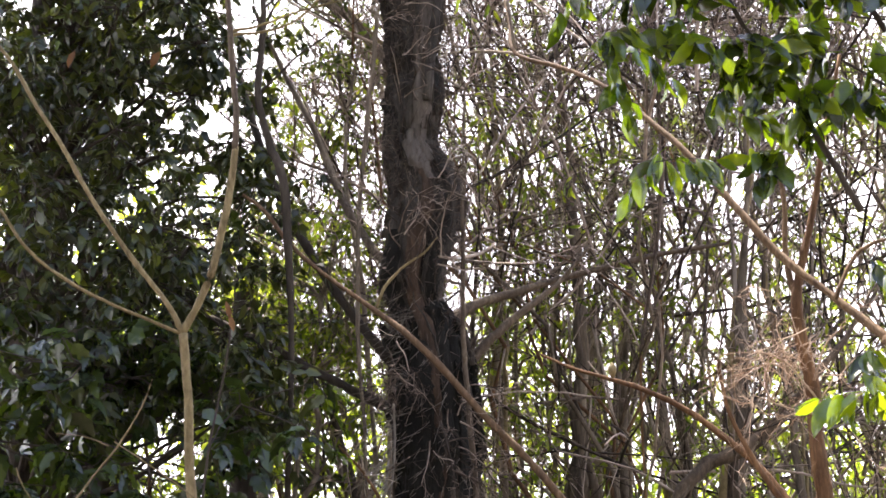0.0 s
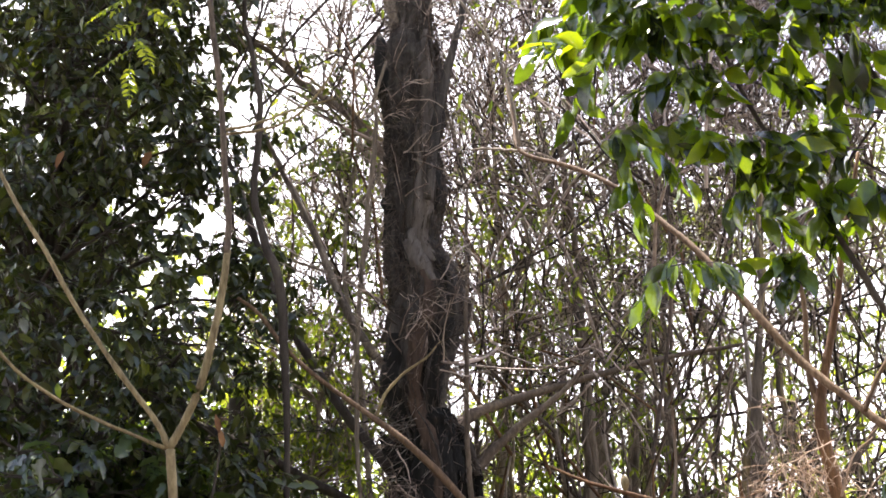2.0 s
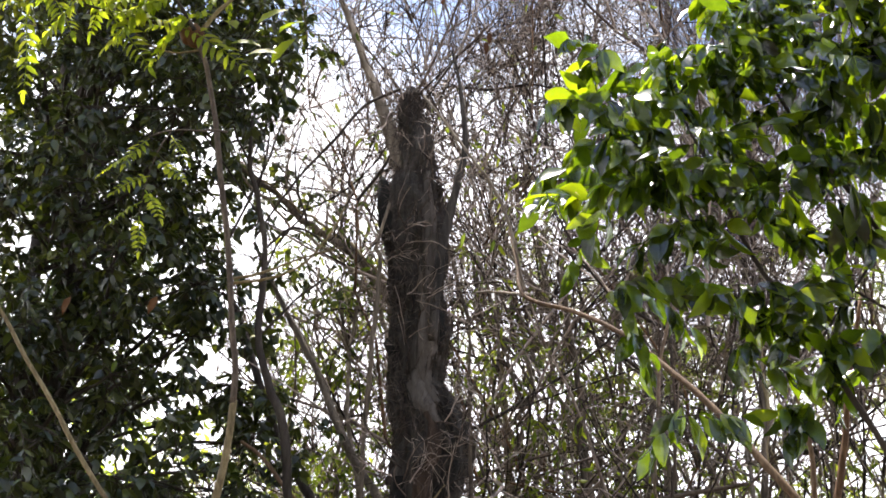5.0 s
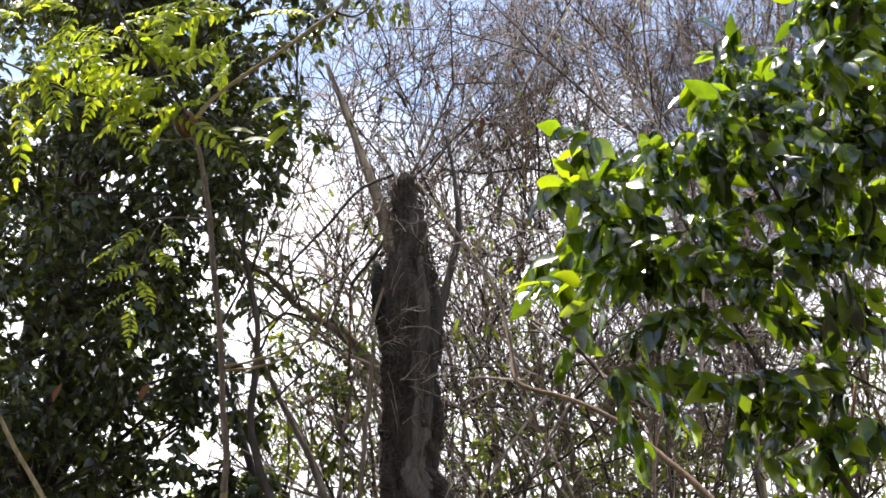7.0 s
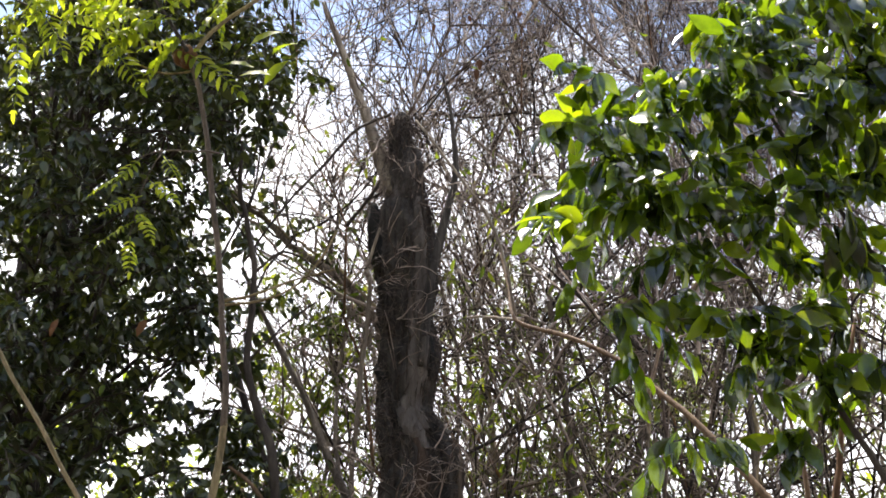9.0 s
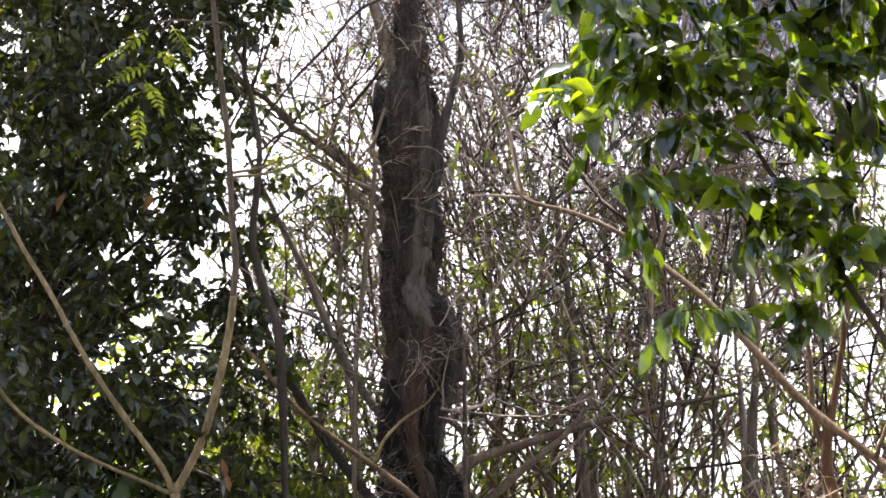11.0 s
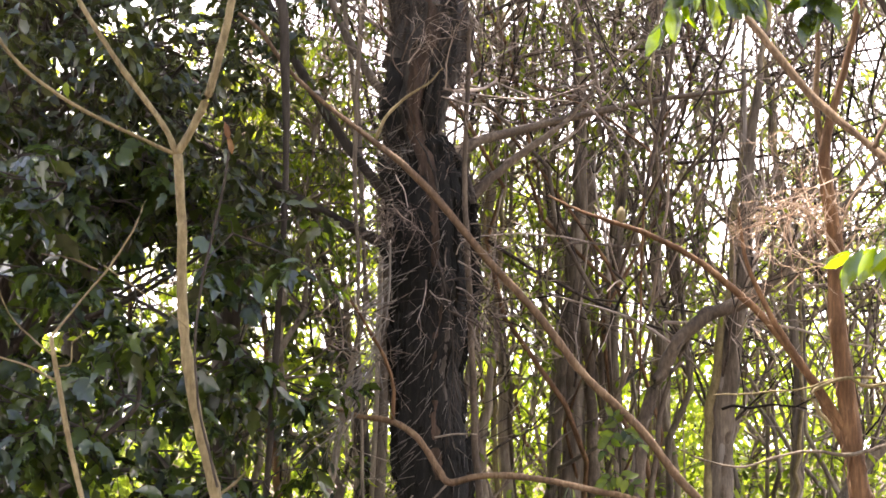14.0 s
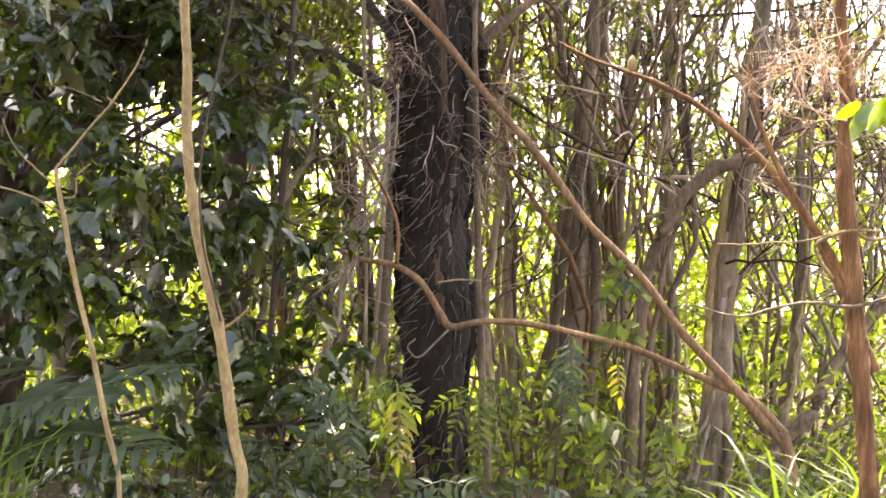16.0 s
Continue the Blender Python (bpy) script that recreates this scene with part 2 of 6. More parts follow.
def spline(points, steps):
    """A smooth line (Catmull-Rom) through points of any width."""
    p = np.array(points, float)
    p = np.vstack([2 * p[0] - p[1], p, 2 * p[-1] - p[-2]])
    out = []
    for i in range(1, len(p) - 2):
        a, b, c, d = p[i - 1:i + 3]
        for u in np.arange(steps) / steps:
            out.append(0.5 * (2 * b + (c - a) * u + (2 * a - 5 * b + 4 * c - d) * u * u + (3 * b - a - 3 * c + d) * u ** 3))
    out.append(p[-2])
    return np.array(out)


def tube(heap, line, radii, sides=6, ribs=0.0, seed=0, rough=0.0, caps=True):
    """A tapering round limb along a line; ribs: how uneven its girth is."""
    line, radii = np.asarray(line, float), np.asarray(radii, float)
    n = len(line)
    way = unit(np.gradient(line, axis=0))
    ref = np.where(np.abs(way[:, 2:3]) > 0.95, [[1.0, 0, 0]], [[0, 0, 1.0]])
    u = unit(np.cross(way, ref))
    v = np.cross(way, u)
    a = np.arange(sides) / sides * 2 * np.pi
    r = radii[:, None] * np.ones((1, sides))
    if ribs:
        g = np.random.default_rng(seed)
        for k in range(2, 9):
            ph = g.uniform(0, 6.28) + np.cumsum(g.normal(0, 0.25, n))[:, None]
            r = r * (1 + ribs / k ** 0.6 * g.normal(0.6, 0.3) * np.sin(k * a[None] + ph))
    if rough:
        g = np.random.default_rng(seed + 5)
        grain = g.normal(0, 1, r.shape)
        grain[1:] = 0.6 * grain[1:] + 0.4 * grain[:-1]
        r = r * (1 + rough * grain)
    pts = line[:, None] + r[..., None] * (np.cos(a)[None, :, None] * u[:, None] + np.sin(a)[None, :, None] * v[:, None])
    i, j = np.meshgrid(np.arange(n - 1), np.arange(sides), indexing="ij")
    k = (j + 1) % sides
    quads = np.stack([i * sides + j, i * sides + k, (i + 1) * sides + k, (i + 1) * sides + j], -1).reshape(-1, 4)
    if not caps:
        heap.add(pts.reshape(-1, 3), None, quads)
        return
    tip = np.vstack([pts.reshape(-1, 3), line[:1] - way[:1] * radii[0] * 0.3, line[-1:] + way[-1:] * radii[-1] * 0.5])
    js = np.arange(sides)
    ks = (js + 1) % sides
    b = n * sides
    tris = np.vstack([np.stack([ks, js, np.full(sides, b)], -1), np.stack([(n - 1) * sides + js, (n - 1) * sides + ks, np.full(sides, b + 1)], -1)])
    heap.add(tip, tris, quads)


def wobble(line, amount, seed):
    g = np.random.default_rng(seed)
    n = len(line)
    w = np.cumsum(g.normal(0, 1, (n, 3)), axis=0)
    w -= np.linspace(0, 1, n)[:, None] * w[-1]
    return line + amount * w / max(1.0, n ** 0.5)


def limb_line(points, steps=5, amount=0.012, seed=0):
    s = spline(points, steps)
    return wobble(s[:, :3], amount, seed), np.maximum(s[:, 3], 0.0015)


# leaf shapes: u along, v across, w up; then the faces
BLADE = (np.array([(0, 0, 0), (0.3, -0.42, 0.05), (0.3, 0, 0.0), (0.3, 0.42, 0.05), (0.68, -0.36, -0.02), (0.68, 0, -0.07), (0.68, 0.36, -0.02), (1, 0, -0.2)]),
         np.array([(0, 2, 1), (0, 3, 2), (1, 2, 5), (1, 5, 4), (2, 3, 6), (2, 6, 5), (4, 5, 7), (5, 6, 7)]))
SMALL = (np.array([(0, 0, 0), (0.45, -0.5, 0.06), (0.5, 0, -0.02), (0.45, 0.5, 0.06), (1, 0, -0.12)]),
         np.array([(0, 2, 1), (0, 3, 2), (1, 2, 4), (2, 3, 4)]))
LOBED = (np.array([(0, 0, 0), (0.12, -0.22, 0.05), (0.25, -0.42, 0.0), (0.40, -0.30, 0.06), (0.58, -0.44, -0.06), (0.74, -0.22, 0.02), (1, 0.03, -0.2),
                   (0.72, 0.26, -0.02), (0.55, 0.40, -0.08), (0.42, 0.30, 0.04), (0.22, 0.45, -0.03), (0.1, 0.2, 0.05), (0.45, 0, -0.04)]),
         np.array([(12, i + 1, i) for i in range(11)] + [(12, 0, 11)]))
BROAD = (np.array([(0, 0, 0), (0.16, -0.26, 0.03), (0.16, 0, 0), (0.16, 0.26, 0.03), (0.42, -0.5, 0.05), (0.42, 0, -0.02), (0.42, 0.48, 0.02), (0.68, -0.42, -0.03), (0.68, 0, -0.07),
                   (0.68, 0.43, -0.01), (0.88, -0.2, -0.09), (0.88, 0, -0.14), (0.88, 0.2, -0.1), (1, 0.02, -0.2)]),
         np.array([(0, 2, 1), (0, 3, 2), (1, 2, 5), (1, 5, 4), (2, 3, 6), (2, 6, 5), (4, 5, 8), (4, 8, 7), (5, 6, 9), (5, 9, 8), (7, 8, 11), (7, 11, 10), (8, 9, 12), (8, 12, 11), (10, 11, 13), (11, 12, 13)]))
STRAP = (np.array([(0, -0.3, 0), (0, 0.3, 0), (0.35, -0.5, 0.06), (0.35, 0.5, 0.06), (0.7, -0.4, 0.02), (0.7, 0.4, 0.02), (1, 0, -0.14)]),
         np.array([(0, 1, 3), (0, 3, 2), (2, 3, 5), (2, 5, 4), (4, 5, 6)]))


def leaves(heap, shape, base, way, face, length, width):
    """Many leaves at once: base point, way they grow, way their upper face looks, length and width."""
    tv, tf = shape
    way = unit(way)
    across = unit(np.cross(face, way))
    up = np.cross(way, across)
    n, k = len(base), len(tv)
    length, width = np.broadcast_to(length, n), np.broadcast_to(width, n)
    p = (base[:, None] + tv[None, :, 0:1] * length[:, None, None] * way[:, None] + tv[None, :, 1:2] * width[:, None, None] * across[:, None]
         + tv[None, :, 2:3] * length[:, None, None] * up[:, None])
    heap.add(p.reshape(-1, 3), (tf[None] + np.arange(n)[:, None, None] * k).reshape(-1, 3))


def thing(name, at, label, category, group="", kind=""):
    ob = new(name)
    ob.empty_display_size = 0.1
    ob.location = at
    bpy.context.view_layer.update()
    return tagged(ob, label, category, group, kind)


def part(name, heap, material, parent=None, label="", smooth=True):
    me = heap.mesh(name, material, smooth)
    ob = new(name, me)
    if parent is not None:
        at = Vector()
        p = parent
        while p is not None:
            at += p.location
            p = p.parent
        me.transform(Matrix.Translation(-at))
        ob.parent = parent
    return tagged(ob, label)


def limb(name, points, material, parent=None, label="", sides=8, steps=6, amount=0.01, seed=0, ribs=0.06):
    h = Heap()
    line, r = limb_line(points, steps, amount, seed)
    g = np.random.default_rng(seed + 900)
    knots = 1 + 0.07 * g.normal(0, 1, len(r)) * (g.random(len(r)) < 0.4)
    tube(h, line, r * 0.68 * knots, sides, ribs, seed)
    return part(name, h, material, parent, label)


def leaf_mesh(shape, name, material, ratio, bend, seed):
    """One leaf of unit length, to be shared by many leaf objects."""
    g = np.random.default_rng(seed)
    tv, tf = shape
    v = tv * (1, ratio, 1)
    v[:, 2] -= bend * v[:, 0] ** 2
    v = v + g.normal(0, 0.012, v.shape)
    h = Heap()
    h.add(v, tf)
    return h.mesh(name, material)


def leaf_objects(meshes, base, way, face, length, parent, at, name="leaf"):
    """Leaves as objects of their own that share a few meshes."""
    way = unit(way)
    across = unit(np.cross(face, way))
    up = np.cross(way, across)
    for i in range(len(base)):
        ob = new(name, meshes[i % len(meshes)])
        m = np.eye(4)
        m[:3, 0], m[:3, 1], m[:3, 2], m[:3, 3] = way[i] * length[i], across[i] * length[i], up[i] * length[i], base[i] - at
        ob.parent = parent
        ob.matrix_local = Matrix(m.tolist())


def tubes(heap, lines, radii, sides=3):
    """Many thin twigs of equal count of points at once, open at the ends."""
    lines, radii = np.asarray(lines, float), np.asarray(radii, float)
    k, n = lines.shape[:2]
    if not k:
        return
    way = unit(np.gradient(lines, axis=1))
    ref = np.where(np.abs(way[..., 2:3]) > 0.95, [1.0, 0, 0], [0, 0, 1.0])
    u = unit(np.cross(way, ref))
    v = np.cross(way, u)
    a = np.arange(sides) / sides * 2 * np.pi
    ring = np.cos(a)[:, None] * u[:, :, None] + np.sin(a)[:, None] * v[:, :, None]
    pts = lines[:, :, None] + radii[:, :, None, None] * ring
    t, i, j = np.meshgrid(np.arange(k), np.arange(n - 1), np.arange(sides), indexing="ij")
    b, e = t * n * sides + i * sides, (j + 1) % sides
    heap.add(pts.reshape(-1, 3), None, np.stack([b + j, b + e, b + sides + e, b + sides + j], -1).reshape(-1, 4))


def sprays(heap, starts, ways, length, radius, depth, bend, seed, kids=4, sides=4, ends=None, lift=0.0, spread=0.8):
    """Bare twigs that fork again and again. ends gathers points and ways along the finest ones."""
    g = np.random.default_rng(seed)
    s, w = np.array(starts, float).reshape(-1, 3), unit(np.array(ways, float).reshape(-1, 3))
    le, ra = np.full(len(s), float(length)), np.full(len(s), float(radius))
    for d in range(depth):
        n = 6 if d == 0 else 4
        le = le * g.uniform(0.7, 1.25, len(s))
        pts, cur = [s], w
        for i in range(n - 1):
            cur = unit(cur + g.normal(0, bend, s.shape) + np.array([0, 0, lift]))
            pts.append(pts[-1] + cur * le[:, None] / (n - 1))
        pts = np.stack(pts, 1)
        tubes(heap, pts, ra[:, None] * np.linspace(1, 0.55, n), sides if d == 0 else 3)
        if d == depth - 1:
            if ends is not None:
                ends.extend(zip(pts, cur))
            return
        own = np.repeat(np.arange(len(s)), kids)
        at = np.minimum(n - 1, (g.uniform(0.25, 1.0, len(own)) * n).astype(int))
        s, w = pts[own, at], unit(cur[own] + g.normal(0, spread, (len(own), 3)))
        le, ra = le[own] * g.uniform(0.4, 0.7, len(own)), ra[own] * 0.62


def leafy_twigs(wood, foliage, shape, centres, twigs, reach, per, length, ratio, seed, droop=0.5, tilt=0.5):
    """Thin twigs that spread from each centre, with leaves set along them in turn."""
    g = np.random.default_rng(seed)
    c = np.repeat(np.asarray(centres, float), twigs, axis=0)
    k, n = len(c), 5
    way = unit(g.normal(0, 1, (k, 3)) * (1, 0.9, 0.6))
    le = reach * g.uniform(0.6, 1.25, k)
    u = np.linspace(0, 1, n)
    pts = c[:, None] + (way * le[:, None])[:, None] * u[:, None] - np.array([0, 0, droop]) * (le[:, None] * u ** 2)[..., None] + g.normal(0, 0.012, (k, n, 3))
    tubes(wood, pts, np.full((k, 1), 0.0035) * np.linspace(1, 0.4, n))
    f = np.sort(g.uniform(0.2, 1.0, (k, per)), axis=1) * (n - 1)
    i = np.minimum(n - 2, f.astype(int))
    row = np.arange(k)[:, None]
    p = pts[row, i] + (pts[row, i + 1] - pts[row, i]) * (f - i)[..., None]
    d = unit(pts[row, i + 1] - pts[row, i])
    side = unit(np.cross(d, np.array([0.0, 0.0, 1.0]))) * np.where(np.arange(per) % 2, 1.0, -1.0)[None, :, None]
    w = d * 0.6 + side * 0.75 + g.normal(0, 0.35, d.shape) - np.array([0, 0, droop])
    face = g.normal(0, tilt, d.shape) + np.array([0, -0.15, 0.9])
    ll = g.uniform(length[0], length[1], k * per)
    leaves(foliage, shape, p.reshape(-1, 3), w.reshape(-1, 3), face.reshape(-1, 3), ll, ll * ratio * g.uniform(0.8, 1.25, k * per))


# ---- ground ----
def ground_sheet():
    n = 120
    s = np.linspace(-1, 1, n)
    s = np.sign(s) * (np.abs(s) ** 3 * 1500 + np.abs(s) * 18)
    x, y = np.meshgrid(s, s + 6, indexing="ij")
    z = 0.10 * np.sin(x * 0.9 + 1) * np.cos(y * 0.7) + 0.05 * np.sin(x * 2.3) * np.sin(y * 2.9)
    z *= np.exp(-((x / 60) ** 2 + (y / 60) ** 2))
    i, j = np.meshgrid(np.arange(n - 1), np.arange(n - 1), indexing="ij")
    q = np.stack([i * n + j, (i + 1) * n + j, (i + 1) * n + j + 1, i * n + j + 1], -1).reshape(-1, 4)
    h = Heap()
    h.add(np.stack([x, y, z], -1).reshape(-1, 3), None, q)
    return tagged(part("ground", h, M_SOIL), "dark forest soil with a covering of dry leaves", "ground", "", "structure")


ground_sheet()


def litter():
    g = np.random.default_rng(3)
    n = 9000
    b = np.stack([g.uniform(-7, 7, n), g.uniform(-1, 17, n), np.zeros(n)], -1)
    b[:, 2] = 0.10 * np.sin(b[:, 0] * 0.9 + 1) * np.cos(b[:, 1] * 0.7) + 0.05 * np.sin(b[:, 0] * 2.3) * np.sin(b[:, 1] * 2.9) + 0.02
    w = g.normal(0, 1, (n, 3)) * (1, 1, 0.2)
    h = Heap()
    leaves(h, SMALL, b, w, g.normal(0, 0.3, (n, 3)) + (0, 0, 1), g.uniform(0.06, 0.14, n), g.uniform(0.03, 0.06, n))
    tagged(part("leaf_litter", h, M_LITTER), "dry brown leaves lying on the forest soil", "leaf litter", "", "stuff")


litter()

# ---- the big burnt trunk ----
def burnt_tree():
    t = thing("burnt_tree", (-0.05, 9.0, 0.0), "tall dead-topped tree trunk with shaggy, charred grey-brown bark", "tree")
    pts = [(0.19, 9.0, -0.1, 0.20), (0.172, 9.0, 0.23, 0.150), (0.147, 9.0, 0.41, 0.154), (0.118, 9.0, 0.60, 0.166), (0.093, 9.0, 0.78, 0.198), (0.094, 9.0, 0.97, 0.206), (0.099, 9.0, 1.15, 0.232), (0.077, 9.0, 1.34, 0.244), (0.056, 9.0, 1.52, 0.240), (0.042, 9.0, 1.70, 0.229),
           (0.016, 9.0, 1.89, 0.218), (0.021, 9.0, 2.08, 0.244), (0.034, 9.0, 2.27, 0.255), (0.050, 9.0, 2.46, 0.290), (0.024, 9.0, 2.65, 0.285), (0.006, 9.0, 2.84, 0.288), (-0.005, 9.0, 3.03, 0.284), (-0.030, 9.0, 3.22, 0.262), (-0.070, 9.0, 3.36, 0.236), (-0.128, 9.0, 3.46, 0.190),
           (-0.152, 9.0, 3.64, 0.230), (-0.122, 9.0, 3.85, 0.238), (-0.068, 9.0, 4.05, 0.256), (-0.035, 9.0, 4.25, 0.251), (-0.067, 9.0, 4.41, 0.238), (-0.111, 9.0, 4.54, 0.214), (-0.150, 9.0, 4.67, 0.176), (-0.134, 9.0, 4.83, 0.178), (-0.112, 9.0, 5.04, 0.186), (-0.116, 9.0, 5.21, 0.170),
           (-0.130, 9.0, 5.38, 0.175), (-0.126, 9.0, 5.52, 0.188), (-0.128, 9.0, 5.65, 0.197), (-0.147, 9.0, 5.83, 0.216), (-0.154, 9.0, 6.01, 0.211), (-0.153, 9.0, 6.15, 0.194), (-0.129, 9.0, 6.29, 0.152), (-0.111, 9.0, 6.38, 0.130), (-0.125, 9.0, 6.58, 0.130), (-0.165, 9.0, 6.82, 0.098), (-0.16, 9.0, 6.98, 0.085), (-0.17, 9.0, 7.06, 0.06), (-0.19, 9.0, 7.10, 0.02)]
    line, r = limb_line(pts, 6, 0.012, 4)
    g = np.random.default_rng(5)
    r = r * (0.97 + g.normal(0, 0.018, len(r)))
    cut = int(np.argmin(np.abs(line[:, 2] - 3.4)))
    for name, a, b, mat, text in (("trunk", 0, cut + 1, M_BURNT, "burnt black lower trunk"), ("upper_trunk", cut, len(r), M_TRUNK, "")):
        h = Heap()
        tube(h, line[a:b], r[a:b], 72, 0.06, 12, 0.03)
        p = h.points[-1]
        for i in range((b - a) * 72):
            v = Vector(p[i])
            lump = 0.030 * noise.noise(Vector((v.x * 7, v.y * 7, v.z * 4.5))) + 0.026 * noise.noise(Vector((v.x * 24, v.y * 24, v.z * 6))) + 0.012 * noise.noise(v * 45)
            p[i, :2] += unit(p[i, :2] - line[a + i // 72, :2]) * lump
        part(name, h, mat, t, text)
    # long strips of hanging bark, charred patches and bare wood lying along the trunk
    def strip(name, a, b, side, width, mat, out, seed, label=""):
        """a, b: the heights between which it lies; side: its bearing round the trunk."""
        g = np.random.default_rng(seed)
        n = 16
        k = np.interp(np.linspace(a, b, n), line[:, 2], np.arange(len(line)))
        c = np.stack([np.interp(k, np.arange(len(line)), line[:, i]) for i in range(3)], -1)
        rr = np.interp(k, np.arange(len(line)), r)
        ang = side + np.cumsum(g.normal(0, 0.022, n))
        hh = Heap()
        wid = width * (0.35 + np.sin(np.linspace(0.15, 3.0, n)) * 0.75) * (1 + g.normal(0, 0.10, n))
        rows = []
        lift = out + np.abs(g.normal(0, 0.012, n)) + 0.05 * out * np.linspace(0, 1, n)
        for m, o in ((-1, -0.012), (-0.45, 0.006), (0.1, 0.014), (0.5, 0.004), (1, -0.014)):
            a2 = ang + m * wid / rr
            rows.append(c + ((rr * 1.03 + lift * 0.6 + o + g.normal(0, 0.004, n))[:, None]) * np.stack([np.cos(a2), np.sin(a2), np.zeros(n)], -1))
        front = np.stack(rows, 1)
        rear = front - 0.02 * np.stack([np.cos(ang), np.sin(ang), np.zeros(n)], -1)[:, None]
        grid = np.concatenate([front, rear[:, ::-1]], 1)
        s = grid.shape[1]
        i, j = np.meshgrid(np.arange(n - 1), np.arange(s), indexing="ij")
        q = np.stack([i * s + j, i * s + (j + 1) % s, (i + 1) * s + (j + 1) % s, (i + 1) * s + j], -1).reshape(-1, 4)
        hh.add(grid.reshape(-1, 3), None, q)
        part(name, hh, mat, t, label)
    front = -math.pi / 2
    strip("bare_wood", 4.5, 5.75, front + 0.42, 0.075, M_WORNWOOD, 0.02, 1, "worn grey bare wood")
    strip("bare_wood", 5.3, 6.3, front + 0.62, 0.05, M_WORNWOOD, 0.02, 2, "worn grey bare wood")
    strip("bare_wood", 4.35, 4.75, front + 0.15, 0.07, M_WORNWOOD, 0.02, 8, "worn grey bare wood")
    strip("bare_wood", 3.55, 4.45, front + 0.05, 0.055, M_RUSTWOOD, 0.02, 3, "rust-brown inner wood")
    strip("bare_wood", 2.6, 3.75, front + 0.05, 0.06, M_RUSTWOOD, 0.02, 4, "rust-brown inner wood")
    strip("bare_wood", 1.75, 2.6, front + 0.16, 0.03, M_RUSTWOOD, 0.02, 5, "rust-brown inner wood")
    strip("bare_wood", 1.25, 1.75, front + 0.1, 0.06, M_RUSTWOOD, 0.02, 9, "rust-brown inner wood")
    strip("bare_wood", 0.1, 0.55, front - 0.75, 0.09, M_RUSTWOOD, 0.02, 6, "rust-brown inner wood")
    strip("bare_wood", 1.75, 2.25, front + 0.45, 0.035, M_WORNWOOD, 0.02, 7, "worn grey bare wood")
    for k, (a, b, s, w) in enumerate([(3.4, 4.0, -0.75, 0.09), (3.4, 4.1, 0.75, 0.08), (1.6, 2.5, -0.45, 0.13), (0.5, 1.3, 0.15, 0.14), (1.3, 2.3, 0.85, 0.1), (2.5, 3.3, 0.25, 0.09), (4.9, 5.3, 0.95, 0.05), (2.2, 3.0, -0.8, 0.1), (0.0, 0.8, -0.2, 0.13), (0.9, 1.7, 0.5, 0.12), (1.9, 2.7, 0.1, 0.12), (2.4, 3.2, -0.35, 0.11), (0.2, 1.0, 0.8, 0.1), (1.0, 1.8, -0.75, 0.11), (3.0, 3.5, 0.6, 0.08), (0.0, 0.8, 0.35, 0.19), (0.55, 1.5, -0.45, 0.16), (1.1, 2.0, 0.2, 0.16), (1.5, 2.4, -0.1, 0.13), (0.0, 0.6, -0.75, 0.08), (0.7, 1.4, 0.6, 0.15), (2.0, 2.7, 0.6, 0.11), (2.6, 3.2, -0.1, 0.12)]):
        strip("char_patch", a, b, front + s, w, M_CHAR, 0.015, 20 + k, "black charred wood")
    g = np.random.default_rng(9)
    for k in range(140):
        a = g.uniform(0.0, 6.0)
        strip("bark_strip", a, min(6.5, a + g.uniform(0.2, 0.8)), front + g.uniform(-1.8, 1.8), g.uniform(0.005, 0.016), M_BURNT if a < 3.0 else (M_TRUNK if k % 4 else M_DARKBARK), g.uniform(0.0, 0.03), 40 + k)
    # broken stub and the limbs of the top
    limb("broken_stub", [(-0.318, 8.90, 5.794, 0.1129), (-0.351, 8.90, 6.022, 0.1036), (-0.372, 8.90, 6.207, 0.0626), (-0.376, 8.90, 6.277, 0.0167)], M_CHAR, t, "jagged black stub", 9, 4, 0.01, 3, 0.2)
    limb("limb", [(-0.228, 9.00, 6.396, 0.0934), (-0.313, 9.00, 6.686, 0.0773), (-0.430, 9.00, 7.084, 0.0567), (-0.542, 9.00, 7.442, 0.0442), (-0.670, 9.00, 7.811, 0.0358), (-0.782, 9.00, 8.134, 0.0206)], M_GREY, t, "", 9, 6, 0.012, 5, 0.12)
    limb("limb", [(-0.023, 8.75, 4.950, 0.0469), (0.023, 8.75, 5.458, 0.0519), (0.106, 8.75, 5.852, 0.0487), (0.182, 8.75, 6.168, 0.0370), (0.238, 8.75, 6.445, 0.0333), (0.218, 8.75, 6.876, 0.0211), (0.162, 8.75, 7.272, 0.0129)], M_TRUNK, t, "", 9, 6, 0.012, 6, 0.14)
    limb("limb", [(0.104, 9.20, 3.401, 0.0808), (0.312, 9.37, 3.580, 0.0537), (0.570, 9.53, 3.700, 0.0463), (0.945, 9.70, 3.835, 0.0408), (1.378, 9.87, 3.991, 0.0372), (1.849, 10.03, 4.129, 0.0312), (2.380, 10.20, 4.251, 0.0204)], M_UPPER, t, "", 8, 6, 0.012, 7, 0.1)
    limb("limb", [(0.140, 9.20, 2.933, 0.0799), (0.283, 9.24, 3.141, 0.0605), (0.470, 9.28, 3.343, 0.0488), (0.701, 9.32, 3.545, 0.0411), (0.936, 9.36, 3.742, 0.0290), (1.157, 9.40, 4.007, 0.0188)], M_UPPER, t, "", 8, 6, 0.012, 8, 0.1)
